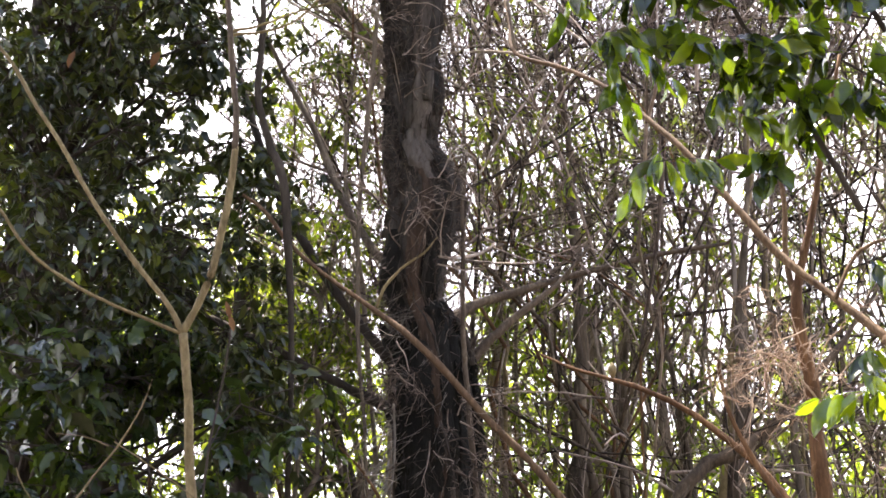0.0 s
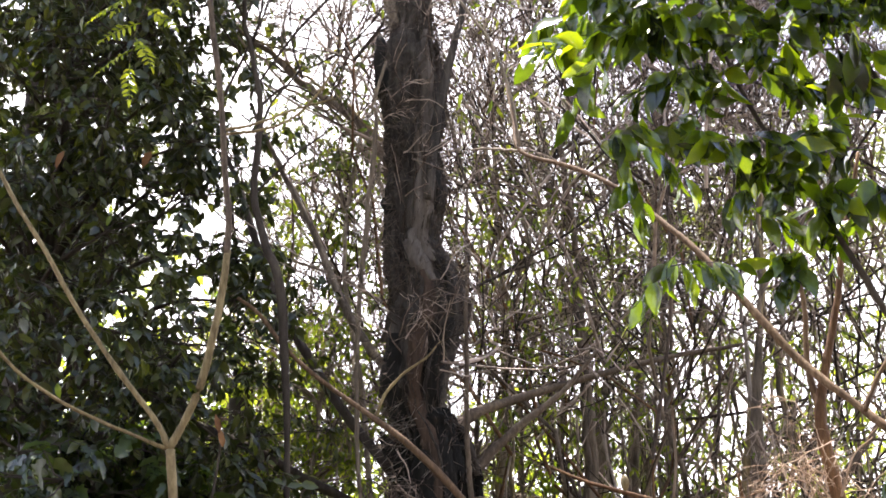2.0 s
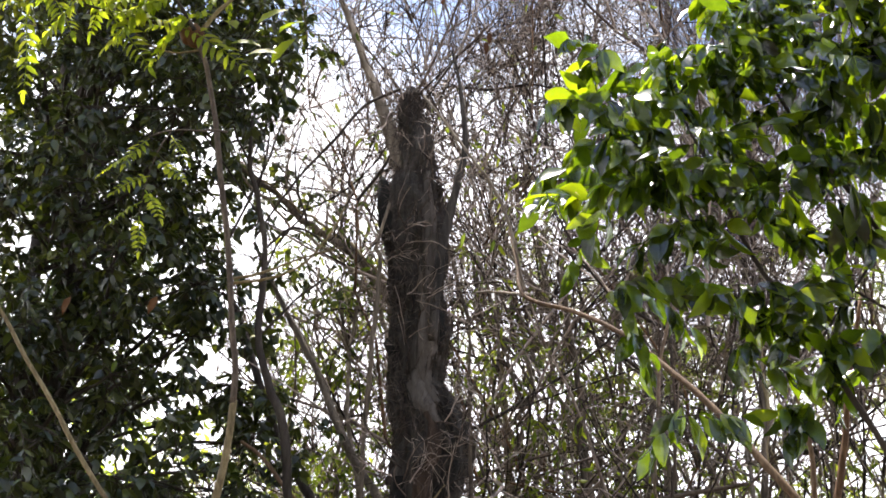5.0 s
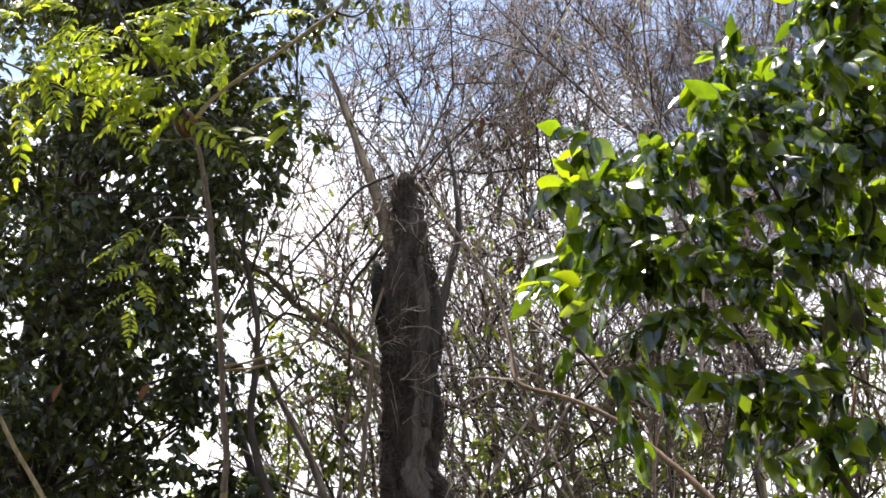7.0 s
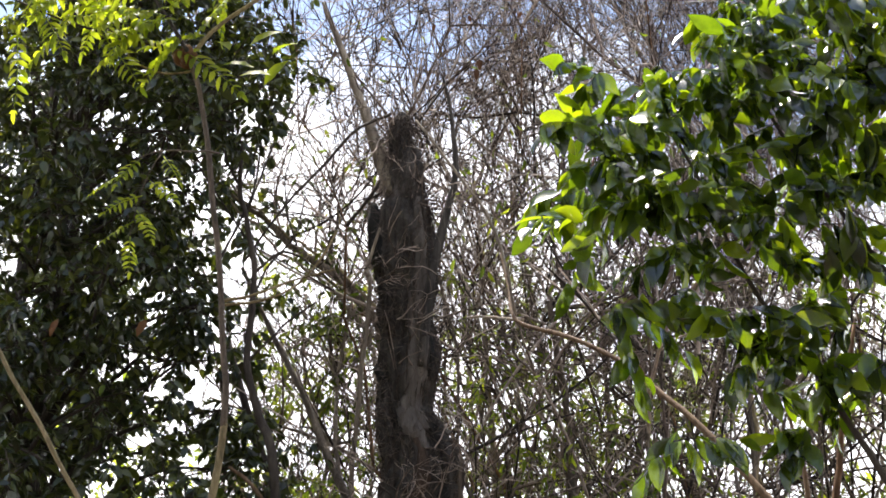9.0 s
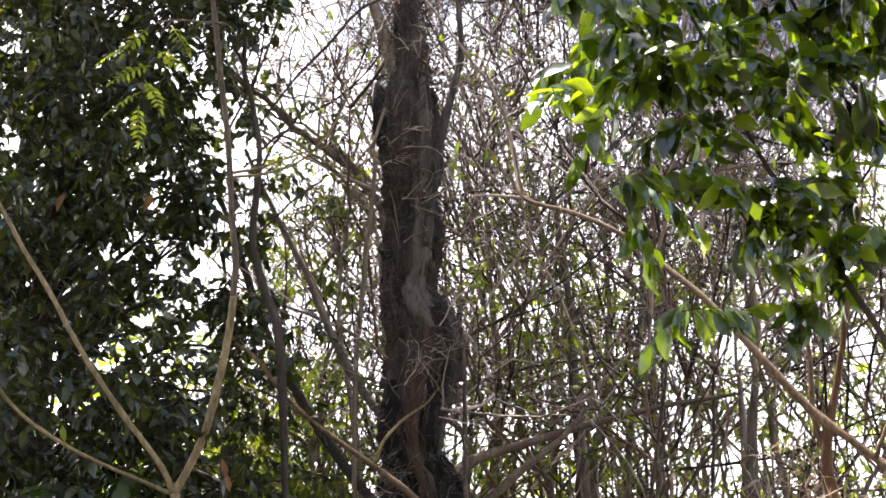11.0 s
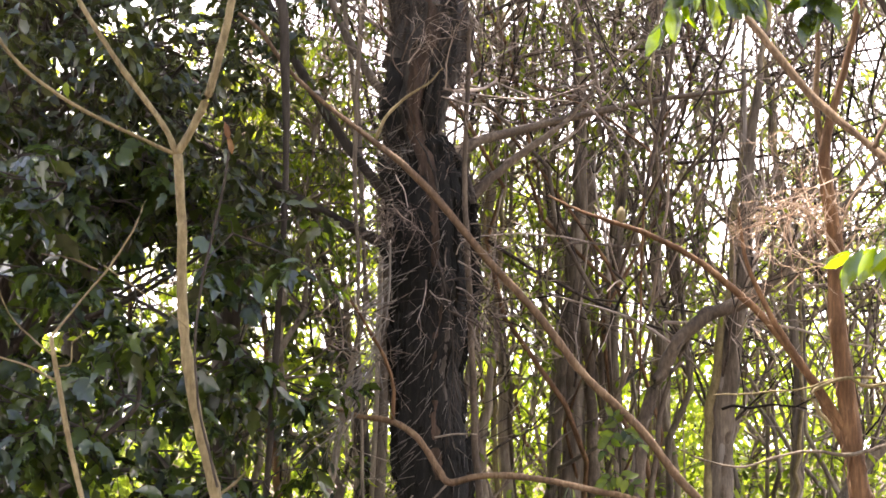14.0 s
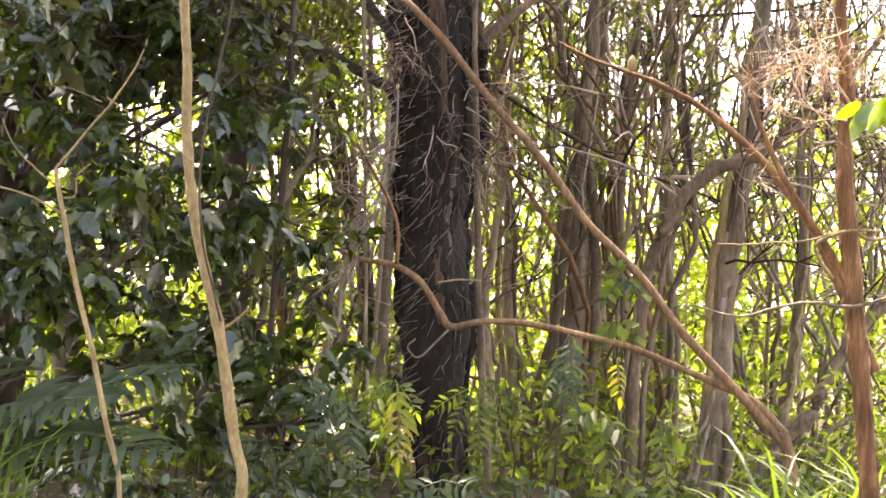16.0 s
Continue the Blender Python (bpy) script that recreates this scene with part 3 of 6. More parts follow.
    limb("limb", [(-0.296, 9.10, 2.803, 0.0591), (-0.579, 9.20, 2.940, 0.0519), (-0.912, 9.30, 3.121, 0.0486), (-1.255, 9.40, 3.329, 0.0453), (-1.606, 9.50, 3.508, 0.0397), (-1.925, 9.60, 3.674, 0.0296), (-2.209, 9.70, 3.852, 0.0193)], M_DARKBARK, t, "dark brown limb", 8, 6, 0.014, 9, 0.1)
    limb("limb", [(-0.300, 9.20, 3.139, 0.0602), (-0.510, 9.33, 3.432, 0.0532), (-0.728, 9.45, 3.736, 0.0543), (-0.934, 9.58, 4.073, 0.0533), (-1.126, 9.70, 4.423, 0.0522), (-1.281, 9.82, 4.785, 0.0488), (-1.429, 9.95, 5.208, 0.0453), (-1.563, 10.07, 5.597, 0.0370), (-1.709, 10.20, 5.950, 0.0259)], M_DARKBARK, t, "dark brown limb", 8, 6, 0.014, 10, 0.1)
    limb("limb", [(-0.297, 9.30, 3.821, 0.0550), (-0.507, 9.50, 4.154, 0.0487), (-0.710, 9.70, 4.592, 0.0463), (-0.906, 9.90, 5.105, 0.0437), (-1.209, 10.10, 5.727, 0.0341), (-1.512, 10.30, 6.394, 0.0237)], M_GREY, t, "", 8, 6, 0.014, 11, 0.1)
    # charred knobs that break the outline
    for k, (x, y, z, rr) in enumerate([(-0.161, 8.95, 1.341, 0.0738), (-0.132, 8.95, 1.103, 0.0627), (-0.130, 8.95, 0.808, 0.0810), (-0.268, 8.95, 2.708, 0.0742), (0.313, 8.95, 2.425, 0.0668), (0.314, 8.95, 1.460, 0.0628), (-0.213, 8.95, 2.134, 0.0555), (-0.290, 8.95, 3.698, 0.0715), (-0.329, 8.95, 3.255, 0.0667), (0.196, 8.95, 2.855, 0.0699), (-0.308, 8.95, 4.921, 0.0492)]):
        s = -1 if x < 0 else 1
        limb("char_knob", [(x - s * 0.12, y, z - 0.10, rr * 1.5), (x - s * 0.03, y - 0.03, z - 0.02, rr * 1.3), (x + s * 0.02, y - 0.04, z + 0.05, rr * 0.7), (x + s * 0.03, y - 0.04, z + 0.10, rr * 0.15)], M_CHAR, t, "black charred knob", 9, 3, 0.015, 60 + k, 0.25)
    # dead spines and shaggy twigs that stand off the bark
    h = Heap()
    g = np.random.default_rng(31)
    for k in range(2400):
        i = int(g.uniform(0.2, 0.96) ** 0.7 * (len(line) - 1))
        a = front + g.uniform(-1.8, 1.8)
        o = np.array([math.cos(a), math.sin(a), 0.0])
        p = line[i] + o * r[i] * 0.98
        w = unit(o * 0.6 + g.normal(0, 0.45, 3) + np.array([0, 0, -0.55 if g.random() < 0.7 else 0.5]))
        n = 4
        q = np.array([p + w * s * g.uniform(0.9, 1.1) + np.array([0, 0, -0.25]) * s * s for s in np.linspace(0, g.uniform(0.06, 0.26), n)])
        tube(h, q, np.linspace(0.0028, 0.001, n), 3)
    tagged(part("bark_fibre", h, M_DRYFIBRE, t, "dry grey twigs and bark fibres"), "", "", "", "stuff")
    h = Heap()
    g = np.random.default_rng(33)
    for k in range(420):
        i = int(np.interp(g.uniform(0.4, 3.6), line[:, 2], np.arange(len(line))))
        a = front + g.uniform(-1.7, 1.7)
        o = np.array([math.cos(a), math.sin(a), 0.0])
        w = unit(o * 0.55 + g.normal(0, 0.25, 3) + np.array([-0.55, 0, -0.6]))
        p = line[i] + o * r[i] * 0.97
        q = np.array([p, p + w * 0.5 * (s := g.uniform(0.10, 0.3)), p + w * s + np.array([0, 0, -0.008])])
        tube(h, q, [0.003, 0.0026, 0.001], 3, caps=False)
    tagged(part("dead_spine", h, M_PALESPINE, t, "pale dry spines standing off the bark"), "", "", "", "stuff")
    return t


burnt_tree()


def creeper(points, label, mat, w=0.012, seed=0, name="vine"):
    h = Heap()
    line, r = limb_line(points, 8, w, seed)
    tube(h, line, r * 0.7, 7, 0.08, seed)
    ob = part(name, h, mat)
    return tagged(ob, label, name.replace("_", " "), "vines on the trunk")


creeper([(-0.47, 8.75, -0.05, 0.016)] + [(-0.295, 8.75, 0.204, 0.0179), (-0.340, 8.75, 0.991, 0.0180), (-0.390, 8.75, 1.854, 0.0181), (-0.438, 8.75, 2.760, 0.0199), (-0.484, 8.75, 3.062, 0.0230), (-0.500, 8.75, 3.693, 0.0253), (-0.480, 8.75, 4.303, 0.0257), (-0.436, 8.75, 4.934, 0.0261), (-0.390, 8.75, 5.542, 0.0245), (-0.425, 8.75, 5.641, 0.0201), (-0.312, 8.75, 5.995, 0.0163)], "thin grey vine stem hanging straight beside the burnt trunk", M_GREY, 0.03, 2)
creeper([(0.30, 8.72, -0.05, 0.03)] + [(0.431, 8.72, 0.247, 0.0394), (0.381, 8.72, 1.032, 0.0359), (0.323, 8.72, 1.893, 0.0324), (0.259, 8.72, 2.796, 0.0289), (0.225, 8.72, 3.205, 0.0249), (0.217, 8.72, 3.839, 0.0234), (0.231, 8.72, 4.287, 0.0177)], "grey-brown vine stem climbing up close against the burnt trunk", M_UPPER, 0.03, 3)


def dry_spray(at, way, length, radius, count, mat, seed, label):
    t = thing("dry_spray", at, label, "twig", "dry sprays on the trunk")
    g = np.random.default_rng(seed)
    h = Heap()
    st = np.array(at) + g.normal(0, 1, (count, 3)) * (0.07, 0.04, 0.09)
    sprays(h, st, np.array(way) + g.normal(0, 0.5, (count, 3)), length, radius, 3, 0.2, seed, 3, 4, None, -0.02, 0.55)
    tagged(part("twig_tuft", h, mat, t), "", "", "", "stuff")


for i, (p, w, le, n, m) in enumerate([
        ((-0.00, 8.55, 4.24), (0.6, -0.3, -0.3), 0.3, 8, M_TWIG), ((-0.23, 8.50, 3.94), (-0.6, -0.3, 0.2), 0.32, 8, M_TWIG), ((-0.01, 8.50, 3.82), (0.7, -0.2, 0.3), 0.4, 7, M_TWIG),
        ((-0.23, 8.50, 3.02), (0.2, -0.3, -0.6), 0.3, 9, M_TWIG), ((0.13, 8.50, 2.42), (0.5, -0.3, -0.2), 0.3, 9, M_TWIG), ((-0.10, 8.60, 5.13), (0.4, -0.3, 0.3), 0.28, 7, M_TWIG),
        ((-0.25, 8.50, 2.87), (-0.3, -0.4, -0.2), 0.22, 14, M_DRYFIBRE), ((-0.45, 8.60, 2.34), (-0.3, -0.2, -0.7), 0.34, 10, M_TWIG), ((-0.58, 8.70, 1.98), (-0.1, -0.2, -0.7), 0.4, 8, M_TWIG),
        ((0.21, 8.50, 2.71), (0.6, -0.2, -0.3), 0.3, 9, M_TWIG), ((0.30, 8.50, 2.29), (0.5, -0.3, -0.4), 0.3, 9, M_TWIG), ((-0.27, 8.60, 5.57), (0.5, -0.3, -0.1), 0.28, 8, M_TWIG),
        ((-0.02, 8.60, 6.19), (0.3, -0.3, 0.4), 0.35, 8, M_TWIG), ((-0.27, 8.70, 6.81), (0.1, -0.3, 0.6), 0.4, 9, M_TWIG)]):
    dry_spray(p, w, le, 0.005, n, m, 600 + i, "spray of fine dry twigs clinging to the burnt trunk")


# ---- the slim forked tree ----
def forked_tree():
    t = thing("forked_tree", (-1.0, 6.3, 0.0), "slim young tree with smooth tan bark and a three-way fork", "tree")
    limb("trunk", [(-0.90, 6.3, -0.1, 0.048)] + [(-0.803, 6.30, 0.496, 0.0385), (-0.850, 6.30, 0.724, 0.0373), (-0.921, 6.30, 1.080, 0.0374), (-0.960, 6.30, 1.258, 0.0387), (-1.024, 6.30, 1.461, 0.0374), (-1.102, 6.30, 1.767, 0.0375), (-1.152, 6.30, 2.076, 0.0350), (-1.171, 6.30, 2.414, 0.0324), (-1.186, 6.30, 2.553, 0.0315), (-1.210, 6.30, 2.780, 0.0343)], M_SMOOTH, t, "", 14, 6, 0.004, 1, 0.03)
    limb("limb", [(-1.216, 6.30, 2.784, 0.0309), (-1.156, 6.30, 2.898, 0.0282), (-1.086, 6.30, 3.072, 0.0298), (-1.029, 6.30, 3.336, 0.0287), (-0.993, 6.30, 3.576, 0.0275), (-0.978, 6.30, 3.759, 0.0262)], M_SMOOTH, t, "", 12, 6, 0.005, 2, 0.03)
    limb("limb", [(-0.981, 6.30, 3.744, 0.0262), (-0.978, 6.30, 3.944, 0.0249), (-1.005, 6.30, 4.164, 0.0236), (-1.041, 6.30, 4.576, 0.0233), (-1.098, 6.30, 4.967, 0.0238), (-1.141, 6.30, 5.306, 0.0227), (-1.212, 6.30, 5.659, 0.0201), (-1.278, 6.30, 5.842, 0.0218), (-1.298, 6.30, 5.915, 0.0141)], M_UPPER, t, "", 12, 6, 0.005, 2, 0.05)
    limb("limb", [(-1.217, 6.30, 2.790, 0.0253), (-1.284, 6.30, 2.914, 0.0212), (-1.434, 6.30, 3.104, 0.0199), (-1.587, 6.30, 3.312, 0.0186), (-1.744, 6.30, 3.553, 0.0173), (-1.889, 6.30, 3.799, 0.0175), (-2.035, 6.30, 4.017, 0.0162), (-2.168, 6.30, 4.239, 0.0148), (-2.363, 6.30, 4.465, 0.0134), (-2.631, 6.30, 4.794, 0.0106)], M_SMOOTH, t, "", 10, 6, 0.005, 3, 0.03)
    limb("limb", [(-1.228, 6.30, 2.784, 0.0154), (-1.359, 6.27, 2.837, 0.0126), (-1.552, 6.24, 2.919, 0.0126), (-1.718, 6.21, 3.000, 0.0126), (-1.884, 6.19, 3.110, 0.0126), (-1.995, 6.16, 3.219, 0.0126), (-2.110, 6.13, 3.386, 0.0112), (-2.284, 6.10, 3.585, 0.0098)], M_SMOOTH, t, "", 10, 6, 0.005, 4, 0.03)
    limb("twig", [(-1.041, 6.40, 4.447, 0.0136), (-0.914, 6.40, 4.469, 0.0106), (-0.764, 6.40, 4.526, 0.0091), (-0.613, 6.40, 4.577, 0.0076), (-0.462, 6.40, 4.616, 0.0061)], M_SMOOTH, t, "", 6, 5, 0.006, 5)
    limb("twig", [(-1.028, 6.40, 4.428, 0.0117), (-0.860, 6.40, 4.450, 0.0102), (-0.686, 6.40, 4.517, 0.0088), (-0.542, 6.40, 4.675, 0.0089), (-0.449, 6.40, 4.871, 0.0075), (-0.457, 6.40, 4.971, 0.0045)], M_SMOOTH, t, "", 6, 5, 0.006, 6)
    limb("twig", [(-0.918, 6.25, 1.235, 0.0115), (-0.864, 6.25, 1.277, 0.0102), (-0.816, 6.25, 1.331, 0.0077)], M_SMOOTH, t, "", 6, 5, 0.003, 7)
    limb("vine_stem", [(-0.929, 6.20, 1.265, 0.0101), (-0.975, 6.20, 1.414, 0.0101), (-1.032, 6.20, 1.613, 0.0089), (-1.061, 6.20, 1.867, 0.0089), (-1.052, 6.20, 2.150, 0.0090), (-1.016, 6.20, 2.385, 0.0090), (-0.977, 6.20, 2.623, 0.0091), (-0.955, 6.20, 2.835, 0.0078)], M_DARKBARK, t, "thin dark vine twining up the stem", 6, 5, 0.006, 8)
    # boughs at the top
    limb("limb", [(-1.262, 6.30, 5.886, 0.0220), (-1.161, 6.30, 6.034, 0.0190), (-0.994, 6.30, 6.182, 0.0176), (-0.776, 6.30, 6.352, 0.0162), (-0.586, 6.30, 6.526, 0.0163), (-0.457, 6.30, 6.653, 0.0132), (-0.260, 6.30, 6.929, 0.0100)], M_SMOOTH, t, "", 8, 5, 0.006, 9)
    limb("limb", [(-1.279, 6.30, 5.905, 0.0157), (-1.455, 6.30, 5.946, 0.0142), (-1.647, 6.30, 5.988, 0.0126), (-1.876, 6.30, 6.068, 0.0111), (-2.109, 6.30, 6.168, 0.0096), (-2.382, 6.30, 6.309, 0.0097), (-2.653, 6.30, 6.413, 0.0081)], M_DARKBARK, t, "", 8, 5, 0.006, 10)
    limb("limb", [(-1.274, 6.20, 5.841, 0.0186), (-1.345, 6.20, 5.972, 0.0156), (-1.452, 6.20, 6.162, 0.0142), (-1.594, 6.20, 6.357, 0.0128), (-1.707, 6.20, 6.556, 0.0113), (-1.798, 6.20, 6.841, 0.0098)], M_DARKBARK, t, "", 8, 5, 0.006, 11)
    limb("twig", [(-1.240, 6.30, 5.775, 0.0094), (-1.410, 6.30, 5.761, 0.0078), (-1.572, 6.30, 5.837, 0.0078), (-1.662, 6.30, 5.969, 0.0063), (-1.747, 6.30, 6.046, 0.0048)], M_SMOOTH, t, "", 6, 5, 0.004, 12)
    limb("twig", [(-0.489, 6.30, 6.613, 0.0115), (-0.390, 6.30, 6.578, 0.0098), (-0.309, 6.30, 6.621, 0.0082), (-0.253, 6.30, 6.705, 0.0066)], M_DARKBARK, t, "", 6, 5, 0.004, 13)
    # knob where the top was cut
    h = Heap()
    k = (-1.28, 6.28, 5.86)
    g = np.random.default_rng(2)
    for i in range(5):
        a = np.array(k) + g.normal(0, 0.02, 3)
        tube(h, np.array([a + (0, 0, -0.05), a + (0, 0, 0.0), a + (0, 0, 0.045)]), [0.03, 0.05, 0.02], 10, 0.12, i)
    part("knob", h, M_BROWNLEAF, t, "orange-brown dead knob")
    # feathery twice-divided leaves
    starts = [np.array(p) for p in [(-1.277, 6.20, 5.896, 0.0000), (-1.412, 6.20, 6.048, 0.0000), (-1.556, 6.20, 6.279, 0.0000), (-1.684, 6.20, 6.476, 0.0000), (-1.750, 6.20, 5.980, 0.0000), (-1.977, 6.20, 6.060, 0.0000), (-2.142, 6.20, 6.139, 0.0000), (-1.417, 6.20, 6.550, 0.0000), (-1.223, 6.20, 6.546, 0.0000), (-0.993, 6.20, 6.461, 0.0000), (-0.772, 6.20, 6.576, 0.0000), (-1.998, 6.20, 6.563, 0.0000), (-2.262, 6.20, 6.608, 0.0000), (-1.854, 6.20, 6.402, 0.0000), (-0.577, 6.20, 6.531, 0.0000)]]
    g = np.random.default_rng(77)
    for i, s in enumerate(starts):
        for j in range(0 if i in (10, 14) else 4 if i < 7 else 3):
            h = Heap()
            w = unit(np.array([g.uniform(-1, 1), g.uniform(-0.5, 0.4), g.uniform(-0.55, 0.4)]))
            feather(h, s[:3] + g.normal(0, 0.05, 3), w, g.uniform(0.32, 0.5), g.integers(9, 12), 0.10, 0.042, g.integers(1, 9999), 0.35)
            part("leaf_frond", h, M_FROND, t, "yellow-green feathery leaf" if j == 0 else "")
    limb("twig", [(-1.08, 6.28, 5.25, 0.009), (-1.2, 6.05, 5.14, 0.007), (-1.36, 5.9, 5.04, 0.005), (-1.47, 5.9, 4.94, 0.003)], M_UPPER, t, "", 6, 5, 0.01, 14)
    limb("twig", [(-1.3, 5.95, 5.07, 0.004), (-1.36, 5.9, 4.9, 0.0035), (-1.4, 5.9, 4.72, 0.003), (-1.42, 5.9, 4.58, 0.002)], M_UPPER, t, "", 5, 5, 0.01, 15)
    for x, z, dx, dz in [(-1.29, 5.02, 0.5, -0.6), (-1.40, 5.01, -0.5, -0.5), (-1.47, 4.93, -0.8, -0.5), (-1.35, 4.88, 0.8, -0.5), (-1.38, 4.80, -0.9, -0.3), (-1.40, 4.72, 0.6, -0.8), (-1.41, 4.66, -0.8, -0.6), (-1.42, 4.58, 0.1, -1.0)]:
        h = Heap()
        feather(h, (x, 5.9, z), unit(np.array([dx, -0.2, dz])), 0.2, 6, 0.055, 0.024, g.integers(1, 9999))
        part("leaf_frond", h, M_FROND, t)
    for s in [np.array(p) for p in [(-1.116, 6.25, 5.925, 0.0000), (-0.943, 6.25, 5.903, 0.0000), (-0.816, 6.25, 5.845, 0.0000), (-0.996, 6.25, 5.703, 0.0000), (-0.854, 6.25, 5.646, 0.0000), (-1.092, 6.25, 5.777, 0.0000)]]:
        h = Heap()
        leaves(h, BLADE, s[None, :3], np.array([[g.uniform(0, 1), -0.3, g.uniform(-0.3, 0.7)]]), np.array([[0.2, -0.7, 0.6]]), 0.19, 0.10)
        part("leaf", h, M_FROND, t)
    # dead leaves caught in the forks
    for s in [np.array(p) for p in [(-0.956, 6.15, 2.824, 0.0000), (-0.937, 6.15, 2.759, 0.0000)]]:
        h = Heap()
        leaves(h, BLADE, s[None, :3], np.array([[-0.2, 0.0, 0.9]]), np.array([[0.3, -1.0, 0.1]]), 0.1, 0.035)
        part("dead_leaf", h, M_BROWNLEAF, t, "curled orange-brown dead leaf")


def feather(heap, start, way, length, pairs, leaf_len, leaf_wid, seed, droop=0.5, pick=None):
    """A pinnate leaf: a bending midrib with pairs of leaflets."""
    g = np.random.default_rng(seed)
    n = int(pairs) + 2
    pts, cur = [np.array(start, float)], np.array(way, float)
    for i in range(n - 1):
        cur = unit(cur + np.array([0, 0, -droop / n]) + g.normal(0, 0.03, 3))
        pts.append(pts[-1] + cur * length / (n - 1))
    pts = np.array(pts)
    tube(heap, pts, np.linspace(0.0035, 0.0015, n), 4)
    dirs = unit(np.gradient(pts, axis=0))
    face = unit(np.array([g.normal(0, 0.4), -0.8 + g.normal(0, 0.35), 0.55 + g.normal(0, 0.2)]))
    side = unit(np.cross(dirs, face))
    size = np.sin(np.linspace(0.6, 2.75, n))
    for s in (-1, 1):
        w = unit(side * s + dirs * 0.45 + g.normal(0, 0.12, (n, 3)) + np.array([0, 0, -0.2]))
        f = np.broadcast_to(face, (n, 3)) + g.normal(0, 0.25, (n, 3))
        if pick is not None:
            pick.append((pts[1:], w[1:], f[1:], (leaf_len * size * g.uniform(0.8, 1.1, n))[1:]))
        else:
            leaves(heap, BLADE, pts[1:], w[1:], f[1:], (leaf_len * size * g.uniform(0.8, 1.1, n))[1:], (leaf_wid * size * g.uniform(0.8, 1.15, n))[1:])
    leaves(heap, BLADE, pts[-1:], dirs[-1:], face[None], leaf_len * 0.8, leaf_wid * 0.8)


forked_tree()


# ---- the dark-leaved trees ----
def clump_leaves(heap, shape, centres, spread, per, length, ratio, seed, droop=0.5, tilt=0.6):
    g = np.random.default_rng(seed)
    c = np.repeat(np.asarray(centres), per, axis=0)
    n = len(c)
    off = g.normal(0, 1, (n, 3)) * spread
    w = unit(off + g.normal(0, 0.12, (n, 3)) + np.array([0, 0, -droop * np.mean(spread)]))
    f = g.normal(0, tilt, (n, 3)) + np.array([0, -0.25, 0.9])
    le = g.uniform(length[0], length[1], n)
    leaves(heap, shape, c + off, w, f, le, le * ratio * g.uniform(0.8, 1.2, n))


def dark_tree(name_label, foot, edge, back, ys, zs, boughs, per, length, shape, mat, seed, ratio=0.42, size=0.25, twigs=4, few=7):
    """An evergreen whose crown reaches to an uneven edge (height, x); back: how far it goes behind that edge.
    The leaves grow in sprays on boughs, so that the sky shows between one bough and the next."""
    g = np.random.default_rng(seed)
    t = thing("evergreen_tree", foot, name_label, "tree", "dark evergreen trees")
    foot = np.array(foot)
    h = Heap()
    top = foot + (0.2, 0.2, zs[1] * 0.92)
    line, r = limb_line([(*foot, 0.13), (*(foot + (0.1, 0, 2.0)), 0.11), (*(foot + (0.0, 0.2, 4.2)), 0.08), (*top, 0.03)], 8, 0.05, seed)
    tube(h, line, r, 12, 0.08, seed)
    part("trunk", h, M_DARKBARK, t)
    z = zs[0] + (zs[1] - zs[0]) * (np.arange(boughs) + g.uniform(0, 1, boughs)) / boughs
    ex = np.interp(z, [a for a, b in edge], [b for a, b in edge])
    x = ex - 0.8 * size - g.uniform(0, 1, boughs) ** 1.4 * back
    c = np.stack([x, g.uniform(ys[0], ys[1], boughs), z], -1)
    h, hl, hubs = Heap(), Heap(), []
    for k in range(boughs):
        i = np.argmin(np.abs(line[:, 2] - (c[k, 2] - 0.7)))
        a, b = line[i], c[k]
        m = (a + b) / 2 + np.array([0, 0, 0.15]) + g.normal(0, 0.12, 3)
        ln = spline([(*a, 0.026), (*m, 0.017), (*b, 0.008)], 5)
        tube(h, ln[:, :3], ln[:, 3], 5)
        q = b + g.normal(0, 1, (per, 3)) * size * (1.15, 1.0, 0.62)
        mid = (b + q) / 2 + g.normal(0, 0.03, q.shape)
        tubes(h, np.stack([np.repeat(b[None], per, 0), mid, q], 1), np.full((per, 1), 0.006) * np.array([1.0, 0.8, 0.5]), 4)
        hubs.append(q)
    leafy_twigs(h, hl, shape, np.concatenate(hubs), twigs, 0.22, few, length, ratio, seed + 1, 0.45, 0.55)
    tagged(part("branchwork", h, M_DARKBARK, t), "", "", "", "stuff")
    tagged(part("crown", hl, mat, t), "", "", "", "stuff")
    return t


EDGE = [(0.2, -0.9), (2.2, -0.95), (2.7, -1.0), (3.1, -1.1), (3.5, -1.15), (4.2, -1.15), (5.2, -1.26), (5.9, -1.28), (6.3, -1.25), (6.9, -1.08), (7.3, -0.88), (7.8, -0.75), (9.0, -0.8)]
dark_tree("dense evergreen tree with dark glossy leaves", (-2.9, 9.4, 0.0), EDGE, 2.2, (7.8, 9.4), (2.6, 10.4), 112, 9, (0.06, 0.12), BLADE, M_DARKLEAF, 11, 0.5)
dark_tree("dense evergreen tree with dark glossy leaves", (-3.3, 9.8, 0.0), [(a, x - 0.4) for a, x in EDGE], 2.2, (8.8, 10.6), (3.2, 10.6), 44, 9, (0.065, 0.125), BLADE, M_DARKLEAF, 15, 0.48)
